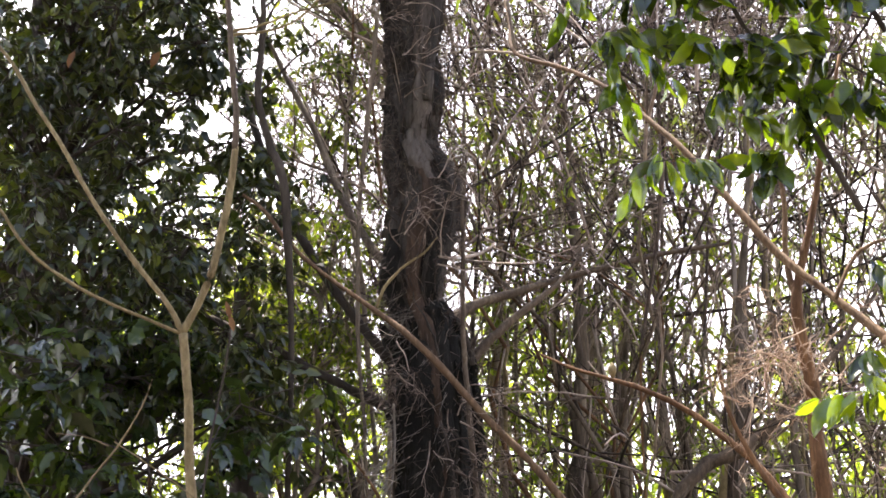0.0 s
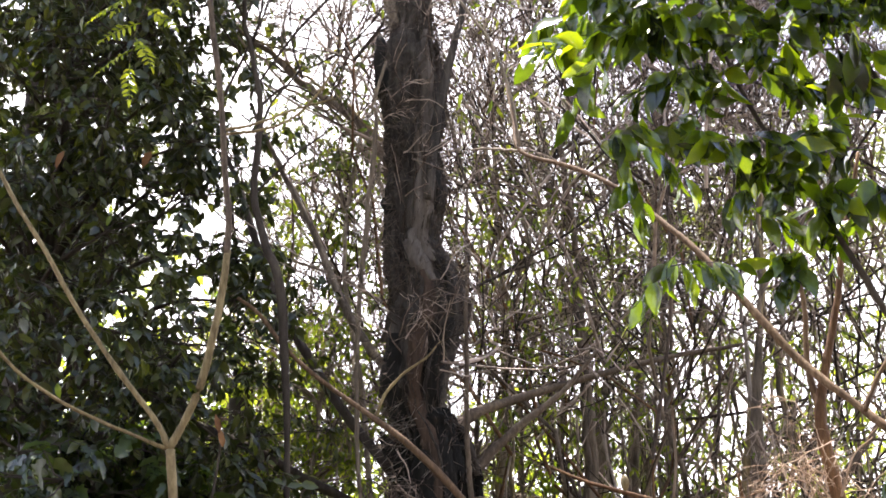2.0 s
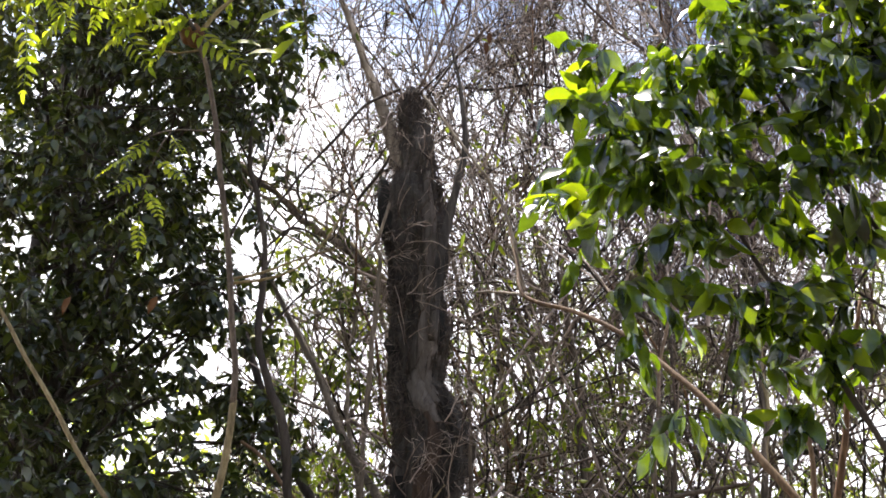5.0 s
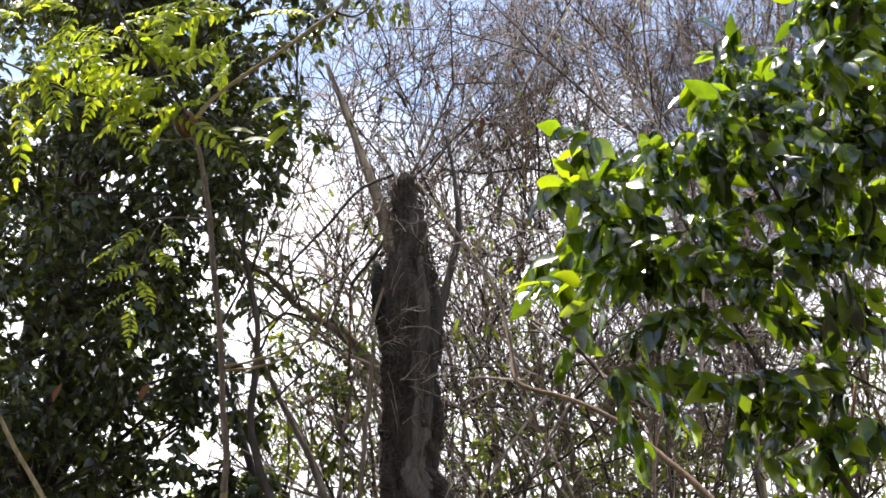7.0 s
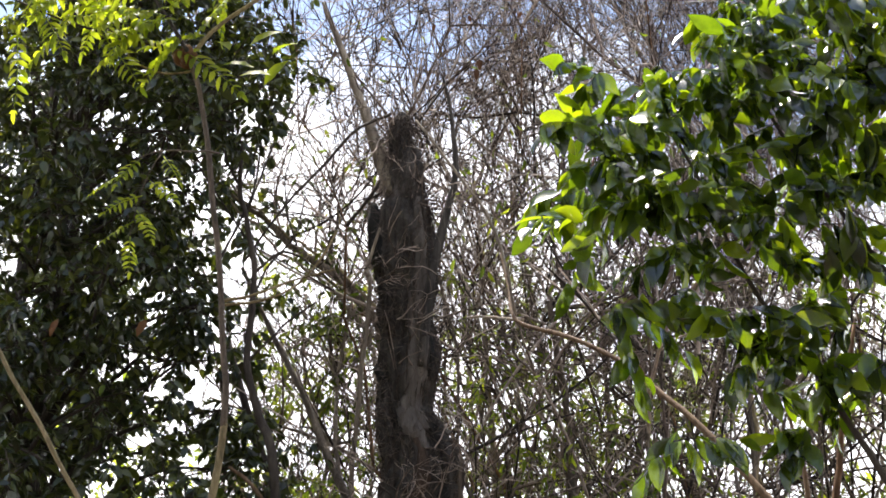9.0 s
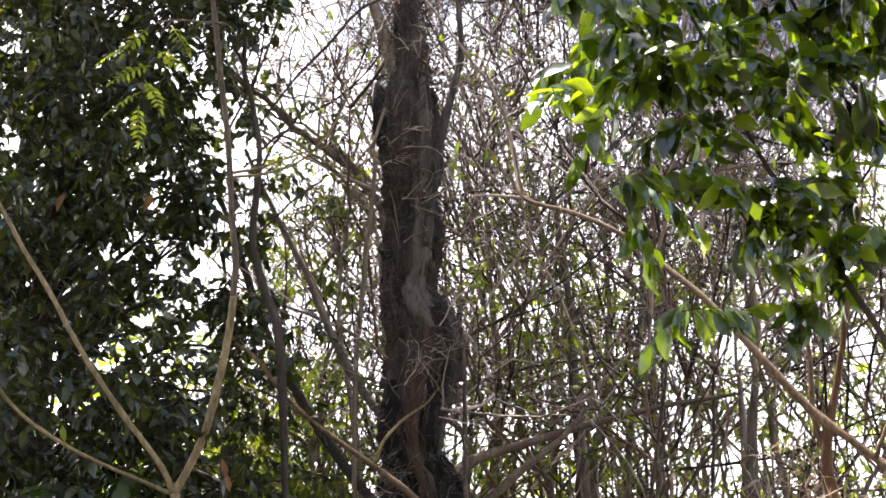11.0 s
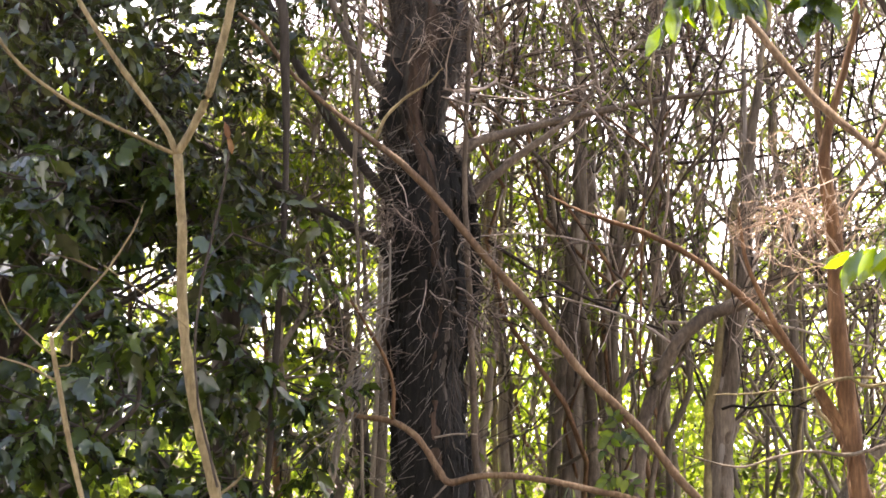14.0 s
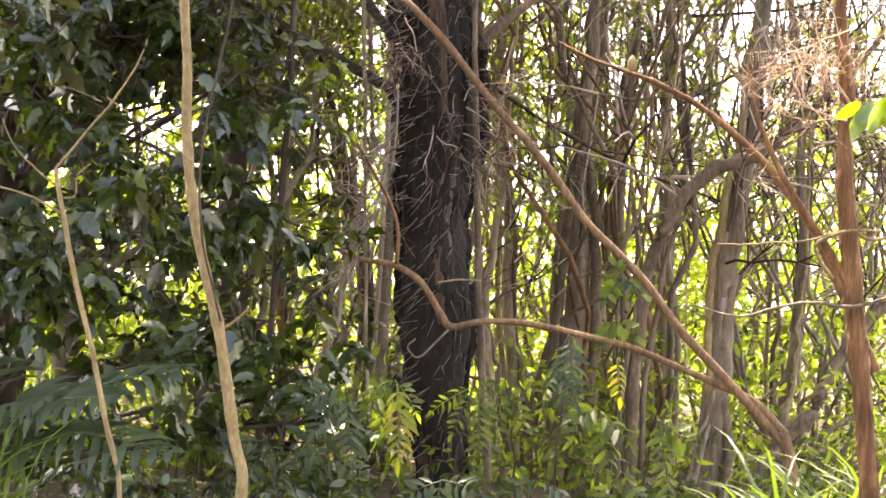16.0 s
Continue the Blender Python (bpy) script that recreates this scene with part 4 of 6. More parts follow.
dark_tree("bushy tree with lobed dark green leaves that shine bluish", (-2.9, 9.0, 0.0), [(0.2, -0.55), (1.6, -0.55), (2.4, -0.75), (3.2, -1.2)], 2.1, (7.1, 8.4), (0.5, 3.3), 34, 6, (0.12, 0.2), LOBED, M_LOBELEAF, 12, 0.55, 0.24, 3, 5)
dark_tree("dense dark evergreen tree standing further back", (-3.6, 12.0, 0.0), [(0.2, -1.6), (3.0, -1.6), (4.2, -2.1), (6.0, -2.5), (12.0, -2.4)], 3.0, (11.0, 13.5), (2.9, 12.5), 54, 9, (0.09, 0.17), SMALL, M_DARKLEAF, 13, 0.45, 0.35)
dark_tree("low dark-leaved tree between the trunks", (-1.6, 10.6, 0.0), [(0.2, -0.2), (1.2, -0.2), (2.6, -0.5), (3.4, -0.9)], 2.6, (9.8, 11.4), (0.9, 2.7), 11, 6, (0.09, 0.15), BLADE, M_DARKLEAF, 14)
dark_tree("bushy tree with narrow leaves tinted as if sunlit", (-3.0, 11.6, 0.0), [(0.2, -0.6), (2.0, -0.6), (3.6, -1.2), (4.6, -1.9)], 3.2, (11.4, 13.0), (0.6, 4.6), 30, 8, (0.08, 0.15), SMALL, M_FARLEAF, 16)


def caught_leaf(p, mat, label, size, seed):
    g = np.random.default_rng(seed)
    h = Heap()
    leaves(h, BLADE, np.array(p)[None], np.array([[g.normal(0, 0.4), -0.1, -1.0]]), np.array([[g.normal(0, 0.3), -1.0, 0.2]]), size, size * 0.5)
    tagged(part("caught_leaf", h, mat), label, "leaf", "coloured leaves")


for i, p in enumerate([(-2.17, 7.45, 4.79), (-1.65, 7.45, 4.78)]):
    caught_leaf(p, M_BROWNLEAF, "orange-brown dead leaf caught in dark foliage", 0.12, 40 + i)
# small lighter leaves added in place of pale highlights on the dark foliage
for i, p in enumerate([(-1.69, 6.05, 3.05), (-2.26, 7.40, 4.84), (-1.85, 7.40, 4.36)]):
    caught_leaf(p, M_FERN, "small green leaf added as a pale highlight among dark foliage", 0.075, 50 + i)


for i, p in enumerate([(0.47, 9.20, 7.72), (0.44, 9.20, 7.63), (0.12, 9.40, 8.19), (0.86, 9.60, 8.45), (0.41, 9.50, 8.35)]):
    caught_leaf(p, M_DEADDARK, "shrivelled dark dead leaf hanging in bare twigs", 0.11 if i < 2 else 0.07, 70 + i)


def bent_branch():
    t = thing("bent_branch", (-3.3, 7.0, 0.0), "crooked dark brown branch rising among the shaded leaves", "branch")
    limb("branch", [(-3.3, 7.2, -0.05, 0.04), (-3.1, 7.2, 0.7, 0.035)] + [(-2.518, 7.30, 1.226, 0.0239), (-2.255, 7.30, 1.291, 0.0239), (-2.047, 7.30, 1.291, 0.0224), (-1.873, 7.30, 1.361, 0.0224), (-1.772, 7.30, 1.414, 0.0239), (-1.658, 7.30, 1.498, 0.0195), (-1.543, 7.30, 1.619, 0.0195), (-1.514, 7.30, 1.717, 0.0180), (-1.541, 7.30, 1.866, 0.0150), (-1.519, 7.30, 1.987, 0.0120), (-1.559, 7.30, 2.060, 0.0075)], M_DARKBARK, t, "", 10, 6, 0.018, 3, 0.12)
    limb("twig", [(-1.772, 7.30, 1.414, 0.0135), (-1.707, 7.30, 1.556, 0.0105), (-1.731, 7.30, 1.704, 0.0075), (-1.785, 7.30, 1.852, 0.0060)], M_DARKBARK, t, "", 6, 5, 0.012, 4)


bent_branch()


def bare_sapling():
    """A dark leafless stem in front of the bright sky, between the evergreens and the burnt trunk."""
    t = thing("bare_sapling", (-1.0, 8.5, 0.0), "slim leafless sapling with dark crooked twigs", "sapling")
    limb("stem", [(-1.0, 8.5, -0.05, 0.04), (-0.95, 8.5, 1.5, 0.036), (-0.92, 8.45, 3.0, 0.032)] + [(-0.98, 8.40, 4.13, 0.048), (-1.10, 8.40, 4.49, 0.041), (-1.19, 8.40, 4.84, 0.038), (-1.17, 8.40, 5.20, 0.035), (-1.16, 8.40, 5.49, 0.031), (-1.23, 8.40, 5.88, 0.028), (-1.28, 8.40, 6.14, 0.024), (-1.28, 8.40, 6.50, 0.018)], M_DARKBARK, t, "", 9, 6, 0.02, 61, 0.08)
    for k, p in enumerate([[(-1.41, 8.50, 5.63, 0.016), (-1.30, 8.50, 5.89, 0.014), (-1.19, 8.50, 6.20, 0.012), (-1.16, 8.50, 6.56, 0.010), (-1.19, 8.50, 6.89, 0.008)], [(-1.24, 8.50, 6.02, 0.014), (-1.12, 8.50, 6.42, 0.012), (-1.01, 8.50, 6.75, 0.010), (-0.85, 8.50, 7.03, 0.008)], [(-0.89, 8.60, 5.80, 0.012), (-0.96, 8.60, 6.07, 0.010), (-0.98, 8.60, 6.34, 0.008), (-0.93, 8.60, 6.62, 0.006)], [(-1.29, 8.50, 6.19, 0.014), (-1.20, 8.50, 6.46, 0.012), (-1.13, 8.50, 6.70, 0.010), (-1.06, 8.50, 6.91, 0.008)], [(-1.18, 8.50, 5.53, 0.016), (-0.97, 8.50, 5.70, 0.014), (-0.74, 8.50, 5.57, 0.010), (-0.58, 8.50, 5.40, 0.008)], [(-1.19, 8.50, 5.24, 0.016), (-1.09, 8.50, 5.57, 0.012), (-0.90, 8.50, 5.83, 0.010), (-0.83, 8.50, 6.14, 0.008)], [(-1.20, 8.50, 4.88, 0.015), (-0.96, 8.50, 5.15, 0.012), (-0.73, 8.50, 5.32, 0.010)], [(-1.29, 8.50, 6.19, 0.014), (-1.40, 8.50, 6.42, 0.012), (-1.46, 8.50, 6.65, 0.008)]]):
        limb("twig", p, M_DARKBARK, t, "", 5, 5, 0.012, 62 + k)
        q = np.array(p)[1:, :3]
        h = Heap()
        g = np.random.default_rng(80 + k)
        sprays(h, q, g.normal(0, 0.6, q.shape) + (0, 0, 0.6), 0.35, 0.0045, 2, 0.2, 90 + k, 3, 3, None, 0.03, 0.5)
        tagged(part("fine_twig", h, M_DARKBARK, t), "", "", "", "stuff")
    limb("twig", [(-0.22, 8.80, 6.98, 0.015), (-0.49, 8.80, 6.84, 0.017), (-0.70, 8.80, 6.58, 0.017), (-0.93, 8.80, 6.31, 0.015), (-1.10, 8.80, 6.07, 0.012), (-1.28, 8.80, 5.77, 0.012)], M_DARKBARK, t, "", 6, 5, 0.012, 75)


bare_sapling()


# ---- slender stems, limbs and small trees in front ----
def small_stem():
    t = thing("sapling", (-1.36, 6.05, 0.0), "thin bare tan sapling with a broken, twiggy top", "sapling")
    limb("stem", [(-1.30, 6.05, -0.1, 0.022)] + [(-1.303, 6.05, 0.505, 0.0160), (-1.374, 6.05, 0.772, 0.0172), (-1.455, 6.05, 1.087, 0.0173), (-1.550, 6.05, 1.403, 0.0173), (-1.625, 6.05, 1.696, 0.0161), (-1.673, 6.05, 1.893, 0.0149)], M_SMOOTH, t, "", 9, 6, 0.005, 1)
    for i, p in enumerate([[(-1.673, 6.05, 1.893, 0.0087), (-1.555, 6.05, 2.061, 0.0074), (-1.441, 6.05, 2.218, 0.0075), (-1.341, 6.05, 2.386, 0.0062), (-1.299, 6.05, 2.514, 0.0050)], [(-1.643, 6.05, 1.708, 0.0087), (-1.758, 6.05, 1.763, 0.0074), (-1.908, 6.05, 1.800, 0.0062), (-2.032, 6.05, 1.810, 0.0049)], [(-1.658, 6.05, 1.819, 0.0074), (-1.793, 6.05, 1.923, 0.0062), (-1.874, 6.05, 2.018, 0.0050), (-1.916, 6.05, 2.103, 0.0050)], [(-1.630, 6.05, 1.771, 0.0074), (-1.582, 6.05, 1.786, 0.0062), (-1.573, 6.05, 1.874, 0.0050), (-1.522, 6.05, 1.926, 0.0037)], [(-1.455, 6.00, 2.217, 0.0049), (-1.327, 6.00, 2.131, 0.0049), (-1.173, 6.00, 2.028, 0.0049), (-1.069, 6.00, 1.948, 0.0037)], [(-1.478, 6.00, 2.196, 0.0049), (-1.604, 6.00, 2.238, 0.0037), (-1.727, 6.00, 2.256, 0.0037)]]):
        limb("twig", p, M_SMOOTH, t, "", 5, 5, 0.005, 20 + i)


small_stem()


def long_limbed_tree():
    """Its foot stands among the stems; one limb leans far across, past the burnt trunk."""
    t = thing("leaning_tree", (2.3, 8.1, 0.0), "leaning tree with long pinkish-brown limbs and papery bark", "tree")
    limb("trunk", [(2.25, 8.1, -0.1, 0.09)] + [(2.255, 8.10, 0.297, 0.0668), (2.194, 8.10, 0.594, 0.0602), (2.150, 8.10, 0.741, 0.0535)], M_PINK, t, "", 12, 6, 0.01, 1, 0.06)
    limb("limb", [(2.171, 8.10, 0.659, 0.0418), (1.963, 8.12, 0.880, 0.0419), (1.720, 8.14, 1.117, 0.0404), (1.511, 8.16, 1.323, 0.0388), (1.334, 8.18, 1.550, 0.0372), (1.158, 8.21, 1.727, 0.0373), (0.946, 8.23, 1.921, 0.0375), (0.766, 8.25, 2.151, 0.0376), (0.585, 8.27, 2.366, 0.0360), (0.331, 8.29, 2.630, 0.0344), (0.074, 8.31, 2.930, 0.0345), (-0.182, 8.33, 3.180, 0.0329), (-0.455, 8.42, 3.400, 0.0242), (-0.720, 8.44, 3.599, 0.0225), (-0.952, 8.46, 3.821, 0.0208), (-1.112, 8.48, 4.045, 0.0210), (-1.271, 8.50, 4.173, 0.0173)], M_PINK, t, "", 12, 6, 0.012, 2, 0.05)
    limb("limb", [(2.167, 8.10, 0.725, 0.0435), (1.998, 8.13, 0.898, 0.0336), (1.832, 8.15, 0.971, 0.0320), (1.526, 8.18, 1.087, 0.0304), (1.254, 8.21, 1.189, 0.0305), (1.052, 8.23, 1.228, 0.0289), (0.813, 8.26, 1.272, 0.0290), (0.575, 8.29, 1.303, 0.0291), (0.336, 8.31, 1.296, 0.0291), (0.168, 8.34, 1.255, 0.0326), (0.095, 8.37, 1.326, 0.0310), (-0.036, 8.39, 1.509, 0.0294), (-0.197, 8.42, 1.605, 0.0278), (-0.409, 8.45, 1.635, 0.0226), (-0.623, 8.47, 1.704, 0.0157), (-0.767, 8.50, 1.732, 0.0123)], M_PINK, t, "", 10, 6, 0.008, 3, 0.05)
    limb("limb", [(-0.191, 8.40, 1.612, 0.0191), (-0.190, 8.40, 1.778, 0.0173), (-0.234, 8.40, 1.950, 0.0156), (-0.331, 8.40, 2.118, 0.0139), (-0.444, 8.40, 2.286, 0.0122), (-0.593, 8.40, 2.452, 0.0087)], M_RED, t, "", 8, 5, 0.008, 4)
    limb("limb", [(-0.366, 8.50, 3.367, 0.0188), (-0.310, 8.50, 3.513, 0.0170), (-0.196, 8.50, 3.648, 0.0151), (-0.044, 8.50, 3.752, 0.0114), (0.051, 8.50, 3.861, 0.0076)], M_SMOOTH, t, "pale bare twig", 6, 5, 0.006, 5)
    limb("twig", [(0.169, 8.40, 1.254, 0.0104), (0.071, 8.40, 1.151, 0.0086), (-0.027, 8.40, 1.053, 0.0086), (-0.093, 8.40, 1.108, 0.0069), (-0.051, 8.40, 1.162, 0.0069)], M_GREY, t, "", 5, 4, 0.006, 6)
    limb("twig", [(0.068, 8.40, 1.515, 0.0104), (0.188, 8.40, 1.536, 0.0087), (0.327, 8.40, 1.540, 0.0069)], M_GREY, t, "", 5, 4, 0.004, 7)
    limb("limb", [(2.615, 7.90, 1.143, 0.0552), (2.518, 7.90, 1.332, 0.0456), (2.419, 7.90, 1.539, 0.0408), (2.271, 7.90, 1.843, 0.0393), (2.088, 7.90, 2.099, 0.0362), (1.921, 7.90, 2.291, 0.0346), (1.771, 7.90, 2.425, 0.0330), (1.587, 7.90, 2.571, 0.0281), (1.352, 7.90, 2.702, 0.0249), (1.118, 7.90, 2.787, 0.0199), (0.883, 7.90, 2.859, 0.0149), (0.681, 7.90, 2.945, 0.0100)], M_RED, t, "red-brown crooked limb", 10, 6, 0.012, 8, 0.06)

    h = Heap()
    p = np.array((1.11, 7.86, 2.84))
    tube(h, p + np.array([(0, 0, 0.045), (0, 0, 0.02), (0, 0, -0.01), (0, 0, -0.035), (0, 0, -0.05)]), [0.004, 0.022, 0.027, 0.018, 0.006], 10, 0.05, 3)
    part("seed_pod", h, M_SMOOTH, t, "small pale tan seed pod")


long_limbed_tree()


def red_tree():
    t = thing("red_barked_tree", (2.2, 6.7, 0.0), "red-brown tree with peeling bark and tangled dry twigs", "tree")
    limb("trunk", [(2.25, 6.7, -0.1, 0.09)] + [(2.205, 6.70, 0.624, 0.0690), (2.162, 6.70, 0.952, 0.0664), (2.111, 6.70, 1.336, 0.0720), (2.062, 6.70, 1.750, 0.0694), (2.012, 6.70, 2.165, 0.0640), (2.008, 6.70, 2.522, 0.0591), (1.965, 6.70, 2.806, 0.0537), (1.96, 6.70, 3.05, 0.042), (2.02, 6.70, 3.28, 0.032), (2.10, 6.70, 3.55, 0.027), (2.17, 6.70, 3.9, 0.022), (2.30, 6.70, 4.4, 0.0142)], M_RED, t, "", 14, 6, 0.012, 1, 0.09)
    limb("limb", [(2.049, 6.70, 1.610, 0.0361), (1.928, 6.70, 1.798, 0.0333), (1.809, 6.70, 1.958, 0.0278), (1.673, 6.70, 2.174, 0.0222), (1.563, 6.70, 2.419, 0.0167), (1.522, 6.70, 2.696, 0.0125)], M_RED, t, "", 9, 6, 0.012, 2, 0.06)
    limb("limb", [(1.97, 6.72, 2.98, 0.03), (1.93, 6.75, 3.25, 0.024), (1.95, 6.78, 3.6, 0.02), (1.9, 6.8, 4.0, 0.012)], M_PINK, t, "", 8, 6, 0.012, 9, 0.06)
    limb("limb", [(1.936, 6.60, 1.622, 0.0136), (1.839, 6.60, 1.782, 0.0137), (2.004, 6.60, 1.857, 0.0123), (2.114, 6.60, 1.820, 0.0123), (2.280, 6.60, 1.853, 0.0110)], M_SMOOTH, t, "", 7, 5, 0.01, 3)
    limb("limb", [(2.212, 6.60, 1.536, 0.0150), (2.022, 6.60, 1.485, 0.0136), (1.829, 6.60, 1.501, 0.0109), (1.666, 6.60, 1.465, 0.0095), (1.477, 6.60, 1.414, 0.0082), (1.283, 6.60, 1.457, 0.0068)], M_GREY, t, "", 7, 5, 0.012, 4)
    limb("limb", [(2.170, 6.60, 1.863, 0.0123), (1.978, 6.60, 1.852, 0.0109), (1.788, 6.60, 1.800, 0.0082), (1.569, 6.60, 1.774, 0.0068), (1.378, 6.60, 1.755, 0.0055)], M_SMOOTH, t, "", 6, 5, 0.012, 5)
    g = np.random.default_rng(44)
    line, r = limb_line([(2.25, 6.7, 0.1, 0.065)] + [(2.205, 6.70, 0.624, 0.0469), (2.162, 6.70, 0.952, 0.0456), (2.111, 6.70, 1.336, 0.0485), (2.062, 6.70, 1.750, 0.0472), (2.012, 6.70, 2.165, 0.0431)], 10, 0.012, 1)
    h = Heap()
    i = g.integers(0, len(line), 180)
    a = g.uniform(-2.9, 0.2, 180)
    o = np.stack([np.cos(a), np.sin(a), np.zeros(180)], -1)
    leaves(h, STRAP, line[i] + o * r[i, None] * 0.98, o * g.uniform(0.02, 0.3, (180, 1)) + (0, 0, -1) + g.normal(0, 0.06, (180, 3)), o, g.uniform(0.04, 0.13, 180), g.uniform(0.006, 0.014, 180))
    tagged(part("loose_bark", h, M_RED, t, "loose strips of red-brown bark"), "", "", "", "stuff")
    for k, p in enumerate([[(2.004, 6.60, 2.451, 0.0111), (1.864, 6.60, 2.642, 0.0069), (1.724, 6.60, 2.721, 0.0042)], [(1.990, 6.60, 2.563, 0.0111), (2.060, 6.60, 2.734, 0.0070), (2.172, 6.60, 2.852, 0.0042)], [(1.976, 6.60, 2.394, 0.0111), (1.809, 6.60, 2.444, 0.0069), (1.670, 6.60, 2.494, 0.0042)]]):
        limb("twig", p, M_REDTWIG, t, "", 5, 4, 0.01, 30 + k)
    h = Heap()
    g = np.random.default_rng(8)
    c = np.array((1.92, 6.72, 2.62))
    st = c + g.normal(0, 1, (34, 3)) * (0.16, 0.12, 0.13)
    sprays(h, st, g.normal(0, 1, (34, 3)) + (-0.5, -0.2, 0.1), 0.28, 0.0035, 3, 0.25, 5, 4, 3, None, 0.0, 0.6)
    tagged(part("twig_tangle", h, M_REDTWIG, t, "tangle of dry pinkish twigs"), "", "", "", "stuff")


red_tree()


# ---- the leafy bough in front ----
def leafy_bough():
    t = thing("broadleaf_tree", (3.0, 5.6, 0.0), "broad-leaved tree with glossy fresh green drooping leaves", "tree")
    limb("trunk", [(3.0, 5.6, -0.1, 0.10), (2.9, 5.6, 1.2, 0.09), (2.65, 5.6, 2.2, 0.07)] + [(2.249, 5.70, 2.479, 0.0583), (2.112, 5.80, 2.628, 0.0466)], M_PINK, t, "", 12, 6, 0.01, 1, 0.06)
    limb("limb", [(2.142, 5.80, 2.615, 0.0349), (1.953, 5.98, 2.861, 0.0309), (1.746, 6.16, 3.125, 0.0307), (1.553, 6.34, 3.467, 0.0290), (1.384, 6.52, 3.779, 0.0255), (1.226, 6.70, 4.028, 0.0233), (1.056, 6.88, 4.265, 0.0208), (0.822, 7.06, 4.474, 0.0198), (0.539, 7.24, 4.652, 0.0169), (0.513, 7.42, 4.937, 0.0157), (0.481, 7.60, 5.251, 0.0126)], M_PINK, t, "", 11, 6, 0.012, 2, 0.06)
    limb("limb", [(0.539, 7.50, 4.794, 0.0187), (0.484, 7.50, 5.150, 0.0156), (0.373, 7.50, 5.480, 0.0141), (0.169, 7.50, 5.822, 0.0125), (-0.042, 7.50, 6.155, 0.0109)], M_GREY, t, "", 7, 5, 0.01, 3)
    limb("limb", [(0.596, 7.60, 4.802, 0.0177), (0.446, 7.80, 4.896, 0.0145), (0.269, 8.00, 4.990, 0.0093)], M_GREY, t, "", 6, 5, 0.01, 4)
    limb("limb", [(2.036, 5.75, 3.222, 0.0247), (1.863, 5.75, 3.587, 0.0215), (1.701, 5.75, 3.915, 0.0181), (1.538, 5.75, 4.199, 0.0158), (1.423, 5.75, 4.493, 0.0134), (1.341, 5.75, 4.767, 0.0109), (1.229, 5.75, 5.050, 0.0083)], M_DARKBARK, t, "", 8, 6, 0.012, 5)
    limb("limb", [(2.234, 5.75, 4.133, 0.0209), (2.035, 5.75, 4.543, 0.0189), (1.840, 5.75, 4.883, 0.0152), (1.687, 5.75, 5.206, 0.0113), (1.548, 5.75, 5.475, 0.0072)], M_DARKBARK, t, "", 8, 6, 0.012, 6)
    limb("limb", [(2.469, 5.75, 5.157, 0.0197), (2.356, 5.75, 5.492, 0.0158), (2.233, 5.75, 5.806, 0.0132), (2.188, 5.75, 6.096, 0.0105), (2.208, 5.75, 6.433, 0.0076)], M_DARKBARK, t, "", 8, 6, 0.012, 7)
    limb("limb", [(1.900, 5.80, 2.821, 0.0183), (1.963, 5.80, 2.950, 0.0157), (2.051, 5.80, 3.057, 0.0132), (2.188, 5.80, 3.110, 0.0119)], M_PINK, t, "", 8, 6, 0.01, 8)
    groups = [
        [(0.705, 5.75, 5.125, 0.0977), (0.603, 5.75, 4.874, 0.0825), (0.646, 5.75, 4.538, 0.0673), (0.873, 5.75, 4.715, 0.1021), (1.103, 5.75, 5.214, 0.0982), (1.259, 5.75, 4.924, 0.1172), (1.516, 5.75, 5.141, 0.1118), (1.811, 5.75, 5.265, 0.1267), (2.119, 5.75, 5.457, 0.1282), (1.607, 5.75, 4.700, 0.1156), (1.910, 5.75, 4.942, 0.1243), (2.176, 5.75, 5.064, 0.1252), (1.166, 5.75, 4.322, 0.0731), (0.867, 5.75, 4.415, 0.0735), (0.758, 5.75, 3.960, 0.0519), (0.960, 5.75, 4.054, 0.0588), (1.179, 5.75, 4.022, 0.0587), (1.299, 5.75, 3.992, 0.0455)],
        [(1.755, 5.70, 4.448, 0.0997), (1.954, 5.70, 4.256, 0.1051), (2.106, 5.70, 4.575, 0.1072), (1.472, 5.70, 4.294, 0.0790), (1.356, 5.70, 4.589, 0.0805), (1.986, 5.70, 3.836, 0.0767), (1.746, 5.70, 3.759, 0.0763), (1.476, 5.70, 3.846, 0.0704), (1.675, 5.70, 3.601, 0.0629), (1.699, 5.70, 3.393, 0.0435), (1.145, 5.70, 3.364, 0.0372), (1.326, 5.70, 3.634, 0.0568), (1.607, 5.70, 3.980, 0.0581), (1.844, 5.70, 3.921, 0.0707)],
        [(1.989, 5.70, 2.405, 0.0379), (2.031, 5.70, 2.253, 0.0502), (2.030, 5.70, 2.029, 0.0560), (2.079, 5.70, 2.609, 0.0446), (2.110, 5.70, 2.950, 0.0646), (2.045, 5.70, 3.635, 0.0797)],
        [(1.412, 5.75, 5.546, 0.0648), (1.661, 5.75, 5.456, 0.0788), (1.974, 5.75, 5.637, 0.0870), (2.284, 5.75, 5.948, 0.0962), (2.487, 5.75, 6.275, 0.1209), (2.257, 5.75, 6.356, 0.0911), (2.255, 5.75, 5.227, 0.1129), (1.860, 5.75, 5.235, 0.1129), (1.542, 5.75, 5.177, 0.1054), (1.236, 5.75, 5.216, 0.0986), (0.980, 5.75, 5.189, 0.0844), (0.779, 5.75, 5.128, 0.0700), (0.598, 5.75, 4.879, 0.0619), (1.954, 5.75, 4.912, 0.1105)],
    ]
